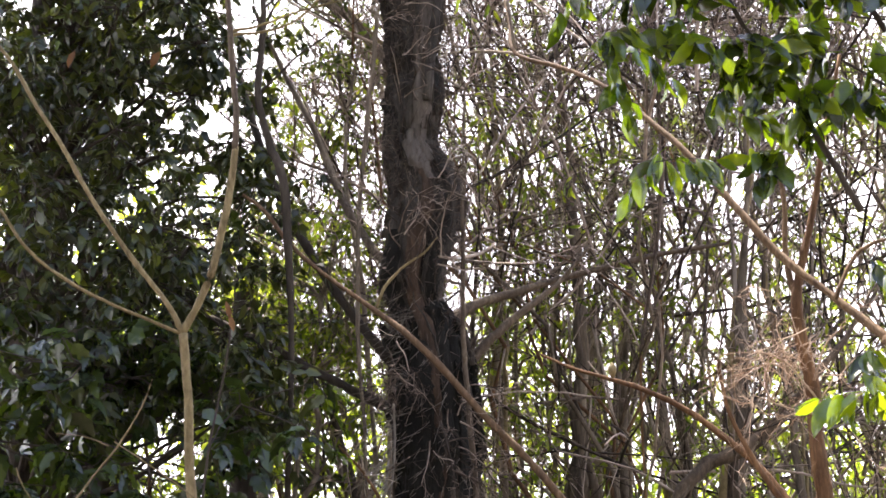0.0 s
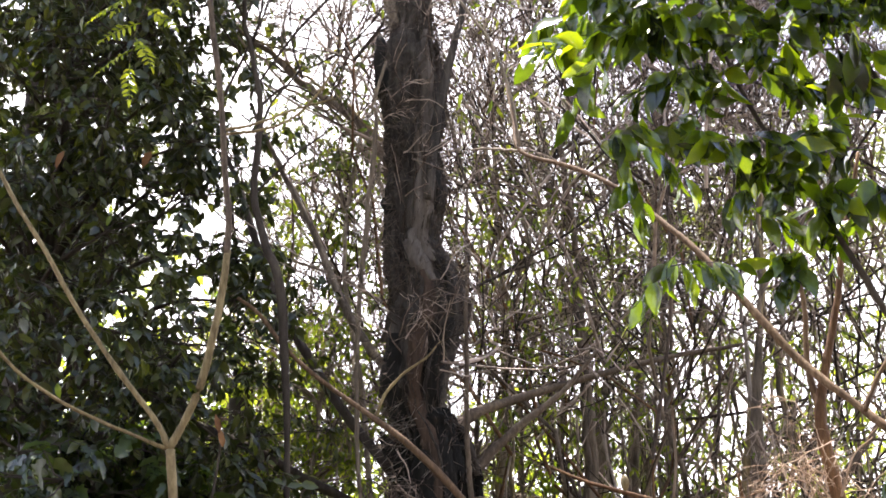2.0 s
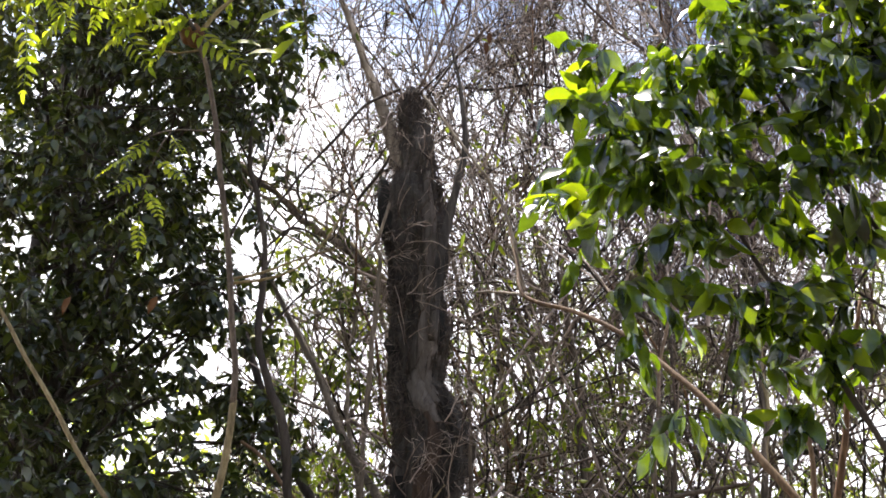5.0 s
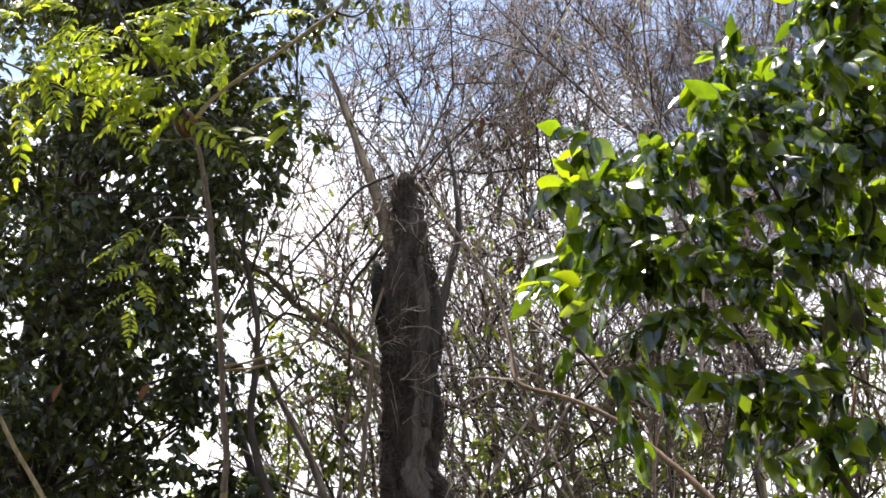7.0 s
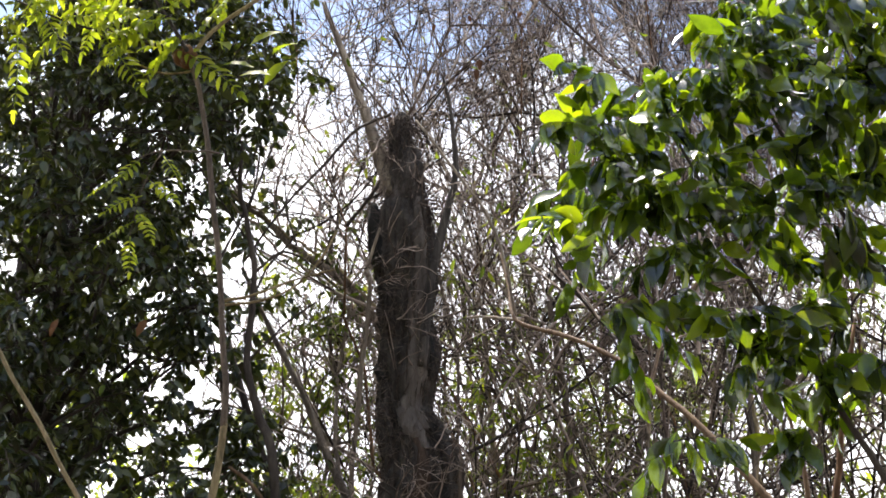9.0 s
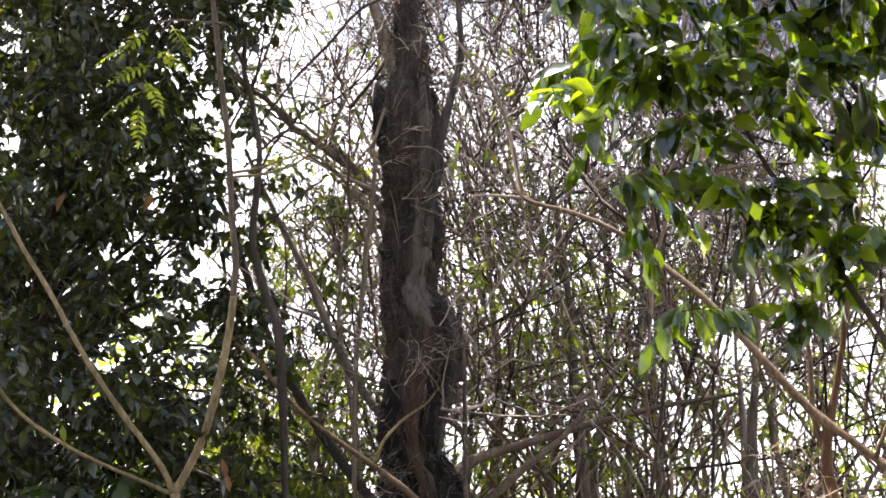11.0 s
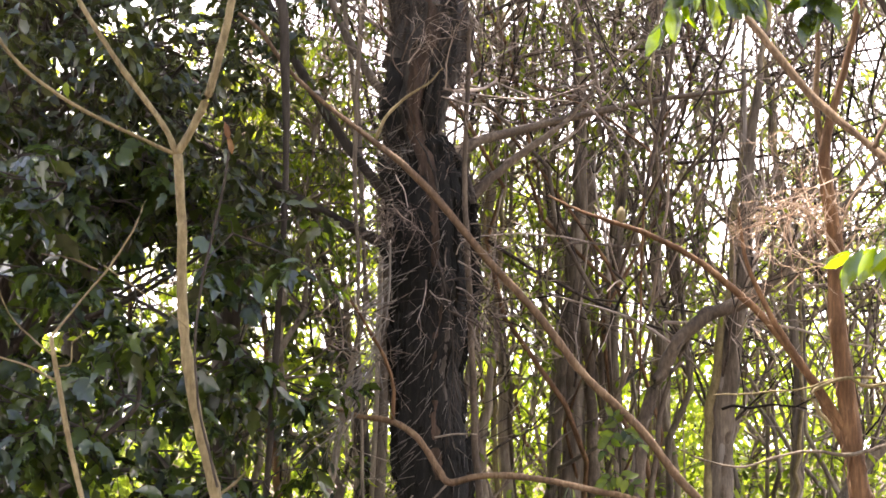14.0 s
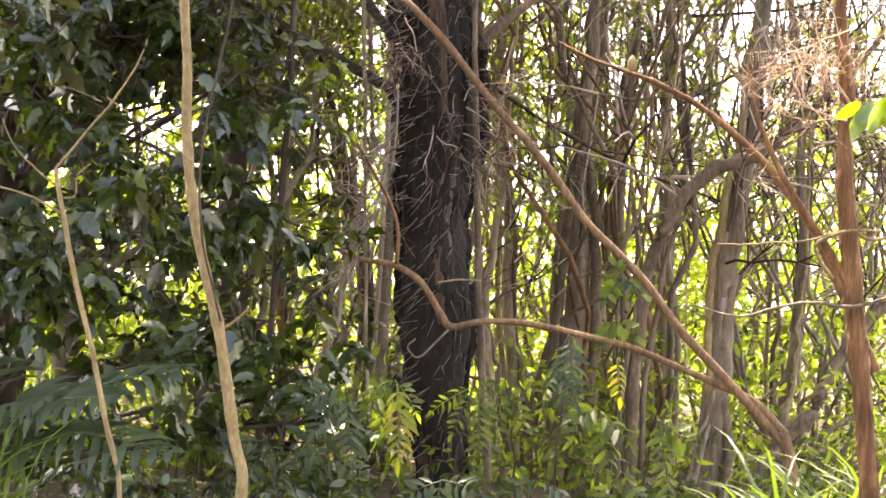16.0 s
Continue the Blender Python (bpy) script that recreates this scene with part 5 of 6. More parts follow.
    shared = [leaf_mesh(BROAD, "leaf", M_BRIGHTLEAF, q, w, 50 + k) for k, (q, w) in enumerate([(0.37, 0.08), (0.42, 0.2), (0.45, 0.02), (0.40, 0.32)])]
    groups.append([(2.157, 5.60, 5.400, 0.1050), (2.314, 5.60, 5.666, 0.1069), (2.029, 5.60, 5.110, 0.1029), (2.207, 5.60, 4.856, 0.1079), (2.008, 5.60, 4.619, 0.1061), (2.123, 5.60, 4.354, 0.1041), (2.067, 5.60, 4.020, 0.0762), (2.343, 5.60, 6.017, 0.1021)])
    # the closed upper mass of the crown, up to its slanting outline (height, x)
    outline = [(4.16, 0.95), (4.39, 0.84), (4.57, 0.62), (4.94, 0.56), (5.28, 0.76), (5.57, 1.33), (6.21, 2.06), (6.67, 2.06)]
    g = np.random.default_rng(21)
    z = 4.4 + 1.9 * (np.arange(34) + g.random(34)) / 34
    x0 = np.interp(z, [a for a, b in outline], [b for a, b in outline])
    x = x0 + 0.06 + (2.55 - x0) * g.random(34)
    groups.append([(a, 5.75 + b, c, 0.10) for a, b, c in zip(x, g.uniform(-0.2, 0.3, 34), z)])
    rest = Heap()
    for grp in groups:
        for x, y, z, r in grp:
            if z > 4.45:
                x = max(x, 0.25 + np.interp(z, [a for a, b in outline], [b for a, b in outline]))
            c = np.array([x, y, z])
            for j in range(max(2, int(round(r / 0.03 * np.interp(z, [3.2, 4.0, 4.5, 6.0], [0.6, 0.6, 0.8, 0.8]))))):
                s = c + g.normal(0, 1, 3) * r * (0.95, 1.2, 0.8) + (0.03, 0, 0.10)
                w = unit(np.array([g.uniform(-0.7, 0.7), g.uniform(-0.6, 0.5), g.uniform(-0.3, 0.3)]))
                h = Heap()
                n = 7
                pts = np.array([s + w * u - np.array([0, 0, 0.7]) * u * u for u in np.linspace(0, g.uniform(0.2, 0.36), n)])
                base = np.repeat(pts[1:], 2, axis=0)
                m = len(base)
                lw = unit(0.5 * w + g.normal(0, 0.33, (m, 3)) + np.array([0, -0.35, 0.1]) - np.array([0, 0, 1.0]) * g.uniform(0.45, 1.5, (m, 1)))
                lf = g.normal(0, 0.75, (m, 3)) + np.array([-0.1, -0.35, 0.55])
                le = g.uniform(0.12, 0.21, m)
                if j == 0:
                    tube(h, pts, np.linspace(0.0035, 0.0015, n), 4)
                    twig = part("leafy_twig", h, M_DARKBARK, t)
                    leaf_objects(shared, base[:6], lw[:6], lf[:6], le[:6], twig, np.array(t.location))
                    base, lw, lf, le, m = base[6:], lw[6:], lf[6:], le[6:], m - 6
                else:
                    tube(rest, pts, np.linspace(0.0035, 0.0015, n), 4)
                leaves(rest, BROAD, base, lw, lf, le, le * g.uniform(0.35, 0.47, m))
    tagged(part("foliage", rest, M_BRIGHTLEAF, t), "", "", "", "stuff")


leafy_bough()
# ---- stems and thicket behind ----
def stem_tree(points, mat, label, seed, twigs=10, leafy=None):
    p = np.array(points)
    way = (p[-1, :3] - p[-2, :3]) / np.linalg.norm(p[-1, :3] - p[-2, :3])
    p = np.vstack([p * (1, 1, 1, 0.68), [(*(p[-1, :3] + way * 0.7 + (0, 0, 0.1)), p[-1, 3] * 0.4), (*(p[-1, :3] + way * 1.3 + (0, 0, 0.3)), 0.004)]])
    foot = (float(p[0, 0]), float(p[0, 1]), 0.0)
    t = thing("slender_tree", foot, label, "tree", "slender trees of the thicket")
    h = Heap()
    line, r = limb_line([(p[0, 0] * 1.0, p[0, 1], -0.1, p[0, 3] * 1.1)] + [tuple(q) for q in p], 6, 0.09, seed)
    tube(h, line, r, 12, 0.13, seed, 0.03)
    part("trunk", h, mat, t)
    g = np.random.default_rng(seed)
    # thinner stems and strips of loose bark that rise beside it
    for k in range(2):
        h = Heap()
        a, e = g.integers(0, len(line) // 4), g.integers(len(line) // 2, len(line))
        side = np.array([g.choice([-1, 1]) * g.uniform(0.7, 1.6), g.uniform(-0.6, 0.2), 0])
        ln = line[a:e] + side * (r[a:e, None] + 0.03 * np.sin(np.linspace(0, 5, e - a) + k)[:, None])
        tube(h, wobble(ln, 0.08, seed * 3 + k), np.linspace(0.45, 0.2, e - a) * r[a], 7, 0.1, seed + k)
        part("side_stem", h, (M_GREY, M_SMOOTH, M_UPPER)[(seed + k) % 3], t)
    k = g.integers(len(line) // 3, len(line), twigs)
    h = Heap()
    ends = []
    sprays(h, line[k], g.normal(0, 0.5, (twigs, 3)) + (0, 0, 0.8), 0.9, 0.012, 3, 0.16, seed + 1, 4, 4, ends, 0.03, 0.5)
    tagged(part("brushwood", h, M_TWIG, t), "", "", "", "stuff")
    if leafy:
        h = Heap()
        pts = np.concatenate([e[0][2:] for e in ends])
        pts = pts[g.random(len(pts)) < leafy]
        if len(pts):
            n = len(pts)
            w = g.normal(0, 0.5, (n, 3)) + (0, 0, -0.7)
            le = g.uniform(0.06, 0.12, n)
            leaves(h, BLADE, pts, w, g.normal(0, 1, (n, 3)), le, le * 0.3)
            tagged(part("crown", h, M_SPARSE, t), "", "", "", "stuff")


STEMS = [
    ([(0.873, 12.00, -0.288, 0.0890), (0.773, 12.00, 1.090, 0.0794), (0.681, 12.00, 2.330, 0.0697), (0.552, 12.00, 3.325, 0.0649), (0.641, 12.00, 4.365, 0.0422), (0.610, 12.00, 5.472, 0.0323)], M_GREY),
    ([(1.070, 11.00, -0.220, 0.1812), (1.128, 11.00, 0.416, 0.1634), (1.158, 11.00, 1.144, 0.1365), (1.160, 11.00, 1.965, 0.1095), (1.13, 11.00, 2.60, 0.085), (1.17, 11.00, 3.2, 0.07), (1.21, 11.00, 4.1, 0.05), (1.16, 11.00, 5.0, 0.035)], M_GREY),
    ([(1.826, 13.30, -0.431, 0.1263), (1.691, 13.30, 1.098, 0.1268), (1.590, 13.30, 2.198, 0.1271), (1.557, 13.30, 3.140, 0.1274), (1.603, 13.30, 3.868, 0.1110), (1.658, 13.30, 4.432, 0.0945), (1.797, 13.30, 5.142, 0.0529), (1.881, 13.30, 6.514, 0.0361)], M_GREY),
    ([(1.439, 13.30, 2.744, 0.0553), (1.455, 13.30, 2.968, 0.0664), (1.287, 13.30, 3.515, 0.0610), (1.175, 13.30, 4.067, 0.0555), (1.253, 13.30, 4.665, 0.0379)], M_GREY),
    ([(1.888, 12.00, -0.235, 0.0990), (1.805, 12.00, 0.899, 0.0894), (1.721, 12.00, 2.039, 0.0797), (1.715, 12.00, 3.142, 0.0700), (1.827, 12.00, 4.354, 0.0369), (2.077, 12.00, 5.742, 0.0244)], M_GREY),
    ([(2.306, 12.50, -0.287, 0.1136), (2.259, 12.50, 1.156, 0.0985), (2.228, 12.50, 2.298, 0.0884), (2.124, 12.50, 3.338, 0.0730), (2.150, 12.50, 4.581, 0.0330)], M_GREY),
    ([(2.118, 10.00, 0.074, 0.1444), (2.189, 10.00, 0.737, 0.1365), (2.240, 10.00, 1.402, 0.1244), (2.295, 10.00, 1.987, 0.1080), (2.344, 10.00, 2.699, 0.0875), (2.394, 10.00, 3.416, 0.0710), (2.473, 10.00, 4.243, 0.0312)], M_GREY),
    ([(1.993, 10.00, 0.068, 0.0536), (2.060, 10.00, 0.648, 0.0496), (2.102, 10.00, 1.229, 0.0497), (2.103, 10.00, 1.810, 0.0415), (2.146, 10.00, 2.479, 0.0374), (2.267, 10.00, 3.079, 0.0346), (2.322, 10.00, 3.970, 0.0265)], M_PALEWOOD),
    ([(2.858, 11.00, 0.055, 0.0682), (2.938, 11.00, 0.786, 0.0684), (2.976, 11.00, 1.427, 0.0640), (3.034, 11.00, 2.163, 0.0595), (3.014, 11.00, 3.083, 0.0505), (2.912, 11.00, 3.771, 0.0414)], M_GREY),
    ([(2.471, 10.50, -0.068, 0.0867), (2.799, 10.50, 0.382, 0.0825), (3.007, 10.50, 0.610, 0.0783), (3.082, 10.50, 0.874, 0.0696), (3.285, 10.50, 1.234, 0.0654), (3.578, 10.50, 1.555, 0.0611)], M_GREY),
    ([(1.55, 9.70, -0.05, 0.0700), (1.522, 9.70, 1.056, 0.0643), (1.588, 9.70, 1.744, 0.0644), (1.770, 9.70, 2.158, 0.0686), (2.003, 9.70, 2.365, 0.0687), (2.239, 9.70, 2.529, 0.0647), (2.512, 9.70, 2.769, 0.0567), (2.785, 9.70, 3.029, 0.0406)], M_UPPER),
    ([(0.646, 10.50, -0.077, 0.1080), (0.589, 10.50, 0.350, 0.0995), (0.538, 10.50, 0.953, 0.0780), (0.479, 10.50, 1.557, 0.0521), (0.510, 10.50, 2.431, 0.0348)], M_GREY),
    ([(-0.223, 11.00, -0.197, 0.0994), (-0.282, 11.00, 0.521, 0.0906), (-0.349, 11.00, 1.061, 0.0817), (-0.523, 11.00, 1.870, 0.0682), (-0.750, 11.00, 2.634, 0.0501)], M_DARKBARK),
    ([(-0.880, 12.00, 0.505, 0.0346), (-0.774, 12.00, 0.807, 0.0346), (-0.671, 12.00, 1.159, 0.0347), (-0.542, 12.00, 1.514, 0.0248)], M_DARKBARK),
    ([(-1.147, 12.00, -0.395, 0.0739), (-1.193, 12.00, 0.784, 0.0692), (-1.192, 12.00, 1.180, 0.0643), (-1.313, 12.00, 1.967, 0.0546)], M_RED),
    ([(-1.558, 12.50, 0.226, 0.0463), (-1.575, 12.50, 0.687, 0.0463), (-1.614, 12.50, 1.149, 0.0412)], M_SMOOTH),
    ([(-2.225, 12.00, -0.451, 0.0639), (-2.274, 12.00, 0.725, 0.0592), (-2.336, 12.00, 1.314, 0.0593), (-2.443, 12.00, 2.002, 0.0446)], M_RED),
    ([(-0.318, 10.30, 5.102, 0.0589), (-0.362, 10.30, 5.761, 0.0554), (-0.594, 10.30, 6.115, 0.0513), (-0.830, 10.30, 6.348, 0.0469), (-1.068, 10.30, 6.548, 0.0424), (-1.358, 10.30, 6.824, 0.0333), (-1.602, 10.30, 7.050, 0.0239)], M_GREY),
]
for i, (p, m) in enumerate(STEMS):
    stem_tree(p, m, "slender grey-brown tree with fibrous bark and bare twigs", 100 + i, 9, 0.15)


def thicket_shrub(x, y, height, stems, fan, seed, leafy, mat):
    """A many-stemmed bare shrub: crooked wands that fan out from one foot and fork into fine twigs."""
    g = np.random.default_rng(seed)
    t = thing("bare_shrub", (x, y, 0.0), "tall thicket shrub of bare grey-brown wands and fine twigs", "shrub", "bare thicket shrubs")
    ht, ends = Heap(), []
    for k in range(stems):
        n = 16
        a = g.normal(0, fan, 2)
        hk = height * g.uniform(0.6, 1.0)
        top = np.array([x + a[0] * hk, y + a[1] * hk * 0.6, hk])
        foot = np.array([x + g.normal(0, 0.10), y + g.normal(0, 0.12), -0.05])
        u = np.linspace(0, 1, n)[:, None]
        ln = foot + (top - foot) * (u * (1, 1, 0) * u ** 0.3 + u * (0, 0, 1))
        ln = wobble(ln, 1.0, seed * 10 + k)
        hs = Heap()
        tube(hs, ln, np.linspace(g.uniform(0.010, 0.026), 0.005, n), 6, 0.08, seed)
        part("stem", hs, mat, t)
        j = g.integers(4, n - 2, 4)
        sprays(ht, ln[j], g.normal(0, 0.6, (4, 3)) + (0, 0, 0.7), 2.0, 0.016, 2, 0.11, seed * 9 + k, 4, 5, None, 0.03, 0.4)
        m = int(g.integers(12, 16))
        idx = np.minimum(n - 1, (5 + (n - 5) * g.random(m) ** 0.55).astype(int))
        sprays(ht, ln[idx], g.normal(0, 0.65, (m, 3)) + (0, 0, 0.7), 1.0, 0.010, 3, 0.14, seed * 7 + k, 5, 3, ends, 0.03, 0.55)
    tagged(part("brushwood", ht, M_TWIG, t), "", "", "", "stuff")
    if leafy:
        pts = np.concatenate([e[0][1:] for e in ends])
        pts = pts[g.random(len(pts)) < leafy * np.clip(1.6 - pts[:, 2] / height * 1.9, 0.04, 1)]
        n = len(pts)
        h = Heap()
        le = g.uniform(0.06, 0.13, n)
        leaves(h, BLADE, pts, g.normal(0, 0.5, (n, 3)) + (0, 0, -0.6), g.normal(0, 1, (n, 3)), le, le * 0.34)
        tagged(part("crown", h, M_SPARSE, t), "", "", "", "stuff")


g0 = np.random.default_rng(55)
for i, (a, y, k) in enumerate([(0.09, 14.0, 5), (0.115, 11.2, 5), (0.14, 13.0, 5), (0.275, 12.0, 5), (0.13, 10.8, 5), (0.25, 14.2, 5), (0.29, 11.6, 5), (0.32, 13.2, 5), (0.37, 12.2, 5), (0.42, 13.8, 5), (0.10, 15.0, 5)]):
    thicket_shrub(a * y, y, y * 0.78 + 1.6, 5, 0.24, 300 + i, (0.12, 0.25, 0.4)[i % 3], M_GREY if i % 4 else M_RED)
for i in range(5):
    y = g0.uniform(11.0, 13.5)
    thicket_shrub(y * (-0.13 + 0.025 * i), y, y * 0.42 + 1.6, 2, 0.06, 400 + i, 0.3, M_GREY)


def bare_crown(x, y, z0, z1, seed):
    """A leafless tree whose crown is a haze of fine twigs."""
    g = np.random.default_rng(seed)
    t = thing("bare_tree", (x, y, 0.0), "leafless tree with a dense haze of fine brown twigs", "tree", "leafless trees")
    line = wobble(np.linspace((x - g.normal(0, 1.0), y, -0.1), (x + g.normal(0, 0.7), y, z1), 18), 1.1, seed)
    h = Heap()
    tube(h, line, np.linspace(0.022, 0.006, 18), 7, 0.08, seed)
    part("trunk", h, M_GREY, t)
    h = Heap()
    k = 20
    zz = g.uniform(z0, z1, k)
    st = np.stack([np.interp(zz, line[:, 2], line[:, i]) for i in range(3)], -1)
    sprays(h, st, g.normal(0, 0.55, (k, 3)) + (0, 0, 0.9), 0.95, 0.009, 4, 0.11, seed + 1, 4, 3, None, 0.05, 0.42)
    tagged(part("brushwood", h, M_TWIG, t), "", "", "", "stuff")


g2 = np.random.default_rng(17)
for i in range(2, 36):
    y = g2.uniform(11.5, 15.0)
    bare_crown(y * (-0.03 + 0.0132 * i + g2.normal(0, 0.01)), y, 1.6 + y * g2.uniform(0.22, 0.5), 1.6 + y * g2.uniform(0.68, 0.92), 1200 + i)


# ---- sunlit woods beyond ----
def far_woods():
    g = np.random.default_rng(66)
    n = 760
    y = g.uniform(16, 20.0, n)
    a = g.uniform(-0.42, 0.45, n)
    top = np.interp(a, [-0.4, -0.15, -0.05, 0.05, 0.12, 0.2, 0.3, 0.45], [0.34, 0.30, 0.22, 0.2, 0.12, 0.10, 0.2, 0.3])
    z = 1.6 + y * (g.uniform(-0.09, 1, n) * top + g.normal(0, 0.02, n))
    z[::2] = g.uniform(0.2, 2.8, len(z[::2]))
    h = Heap()
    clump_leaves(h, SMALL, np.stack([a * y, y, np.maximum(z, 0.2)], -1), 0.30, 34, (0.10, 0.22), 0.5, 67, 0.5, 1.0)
    tagged(part("far_woods", h, M_FARLEAF), "yellow-green undergrowth of the woods beyond, tinted as if sunlit", "woods", "", "stuff")


far_woods()


def low_undergrowth():
    g = np.random.default_rng(68)
    n = 330
    y = g.uniform(10.8, 15.5, n)
    c = np.stack([y * g.uniform(-0.36, 0.38, n), y, g.uniform(0.05, 1.0, n) ** 1.5 * 1.7], -1)
    # sun and shade by colour: two thirds bright sun-toned clumps, one third darker
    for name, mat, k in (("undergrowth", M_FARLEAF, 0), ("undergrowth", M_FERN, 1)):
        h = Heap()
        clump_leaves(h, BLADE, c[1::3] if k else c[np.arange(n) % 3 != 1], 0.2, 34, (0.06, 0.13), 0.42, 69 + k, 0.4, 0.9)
        tagged(part(name, h, mat), "low leafy undergrowth with sun and shade put into its greens", "undergrowth", "", "stuff")

    n = 120
    y = g.uniform(9.4, 11.6, n)
    x = y * g.uniform(-0.32, 0.36, n)
    c = np.stack([x, y, g.uniform(0.03, 1.0, n) ** 1.7 * 0.85], -1)
    # again half the clumps take the sunlit tone, half the darker green
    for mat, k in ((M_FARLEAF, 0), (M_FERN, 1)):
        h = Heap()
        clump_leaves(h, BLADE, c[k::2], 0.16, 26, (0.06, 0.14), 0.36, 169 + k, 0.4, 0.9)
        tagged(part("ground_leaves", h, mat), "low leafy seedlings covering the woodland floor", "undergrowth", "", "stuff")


low_undergrowth()


def low_plants():
    """Shaded seedlings and creepers that hide the soil in front of the trunks."""
    g = np.random.default_rng(71)
    for n, xs, ys, top, mat, shape, size in ((46, (-2.7, -0.1), (6.4, 8.4), 0.5, M_LOBELEAF, BLADE, (0.07, 0.13)), (60, (-2.8, 2.9), (7.6, 9.4), 0.5, M_FERN, BLADE, (0.06, 0.12)), (22, (0.9, 2.9), (7.2, 8.4), 0.35, M_FERN, BLADE, (0.06, 0.11))):
        c = np.stack([g.uniform(*xs, n), g.uniform(*ys, n), 0.04 + top * g.random(n) ** 1.6], -1)
        wood, h = Heap(), Heap()
        leafy_twigs(wood, h, shape, c, 5, 0.22, 7, size, 0.42, 72 + n, 0.35, 0.6)
        tubes(h, np.stack([c * (1, 1, 0), c * (1, 1, 0.5) + g.normal(0, 0.02, c.shape), c], 1), np.full((n, 3), 0.004), 4)
        ob = part("low_plants", h, mat)
        part("stalks", wood, M_DARKBARK, ob)
        tagged(ob, "low leafy plants covering the shaded woodland floor", "undergrowth", "", "stuff")


low_plants()


def sunlit_tree(foot, centres, per, length, mat, seed, label, spread=0.2, twiggy=3):
    """A light-leaved tree behind: a thin trunk, limbs to each clump of leaves."""
    t = thing("sunlit_tree", foot, label, "tree", "sunlit background trees")
    g = np.random.default_rng(seed)
    foot = np.array(foot)
    c = np.array(centres)[:, :3]
    top = c[np.argmax(c[:, 2])]
    line = wobble(np.linspace(foot, top, 12), 0.5, seed)
    h = Heap()
    tube(h, line, np.linspace(0.036, 0.010, 12), 8, 0.08, seed)
    part("trunk", h, M_GREY, t)
    h, hl = Heap(), Heap()
    for q in c:
        i = np.argmin(np.abs(line[:, 2] - (q[2] - 0.6)))
        ln = spline([(*line[i], 0.012), (*((line[i] + q) / 2 + g.normal(0, 0.12, 3)), 0.008), (*q, 0.004)], 4)
        tube(h, ln[:, :3], ln[:, 3], 4)
        sprays(h, [q] * twiggy, g.normal(0, 1, (twiggy, 3)), 0.45, 0.006, 3 if twiggy > 2 else 2, 0.2, seed + int(q[2] * 100), 3, 3)
    hubs = c[:, None] + g.normal(0, 0.7 * spread, (len(c), 3, 3))
    leafy_twigs(h, hl, BLADE, hubs.reshape(-1, 3), max(2, per // 12), 0.26, 6, length, 0.36, seed + 1, 0.5, 0.9)
    tagged(part("branchwork", h, M_GREY, t), "", "", "", "stuff")
    tagged(part("crown", hl, mat, t), "", "", "", "stuff")


# first tree takes the shade-toned olive copy, the next one the lit copy
sunlit_tree((-0.8, 10.2, 0.0), [(-0.97, 10.3, 6.45), (-0.78, 10.3, 6.20), (-0.60, 10.3, 6.45), (-0.92, 10.3, 5.90), (-0.69, 10.3, 5.94), (-0.50, 10.3, 5.74), (-0.55, 10.3, 5.40), (-0.52, 10.3, 4.92), (-0.90, 10.3, 6.66), (-1.11, 10.3, 6.25)], 44, (0.05, 0.10), M_OLIVESHADE, 903, "slender tree with small olive leaves in a darker shade tone", 0.2, 1)
sunlit_tree((-1.1, 10.1, 0.0), [(-1.46, 10.2, 4.34), (-1.20, 10.2, 4.34), (-0.93, 10.2, 4.43), (-0.71, 10.2, 4.52), (-0.54, 10.2, 4.24), (-1.36, 10.2, 3.98), (-1.06, 10.2, 3.98), (-0.80, 10.2, 4.11), (-0.58, 10.2, 3.75), (-1.40, 10.2, 3.63), (-1.14, 10.2, 3.63), (-0.88, 10.2, 3.67), (-0.71, 10.2, 3.40), (-1.26, 10.2, 3.28), (-1.00, 10.2, 3.24), (-1.47, 10.2, 3.20), (-0.79, 10.2, 3.06)], 58, (0.05, 0.11), M_SPARSE, 904, "bushy young tree with small olive leaves in the lighter, sunlit tone", 0.2, 1)
sunlit_tree((-1.2, 11.0, 0.0), [(-1.437, 11.00, 4.051, 0.0000), (-1.285, 11.00, 3.705, 0.0000), (-1.095, 11.00, 3.850, 0.0000), (-0.995, 11.00, 3.556, 0.0000), (-0.806, 11.00, 3.847, 0.0000), (-0.612, 11.00, 3.553, 0.0000), (-1.183, 11.00, 3.365, 0.0000), (-0.894, 11.00, 3.171, 0.0000), (-1.566, 11.00, 3.465, 0.0000), (-1.416, 11.00, 3.176, 0.0000), (-0.656, 11.00, 3.073, 0.0000), (-1.003, 11.00, 4.146, 0.0000), (-1.542, 11.00, 4.351, 0.0000), (-0.713, 11.00, 4.243, 0.0000)], 55, (0.07, 0.13), M_FARLEAF, 900, "small tree with yellow-green leaves tinted as if sunlit")
sunlit_tree((-0.5, 11.6, 0.0), [(-1.407, 11.60, 6.197, 0.0000), (-1.085, 11.60, 5.969, 0.0000), (-0.879, 11.60, 6.420, 0.0000), (-0.667, 11.60, 6.705, 0.0000), (-1.096, 11.60, 6.709, 0.0000), (-1.293, 11.60, 5.803, 0.0000), (-0.716, 11.60, 6.021, 0.0000), (-0.608, 11.60, 5.574, 0.0000), (-0.870, 11.60, 5.577, 0.0000), (-1.181, 11.60, 5.360, 0.0000), (-1.499, 11.60, 5.583, 0.0000), (-0.657, 11.60, 5.083, 0.0000), (-0.862, 11.60, 4.815, 0.0000)], 60, (0.06, 0.12), M_SPARSE, 901, "slender tree with sparse olive leaves")
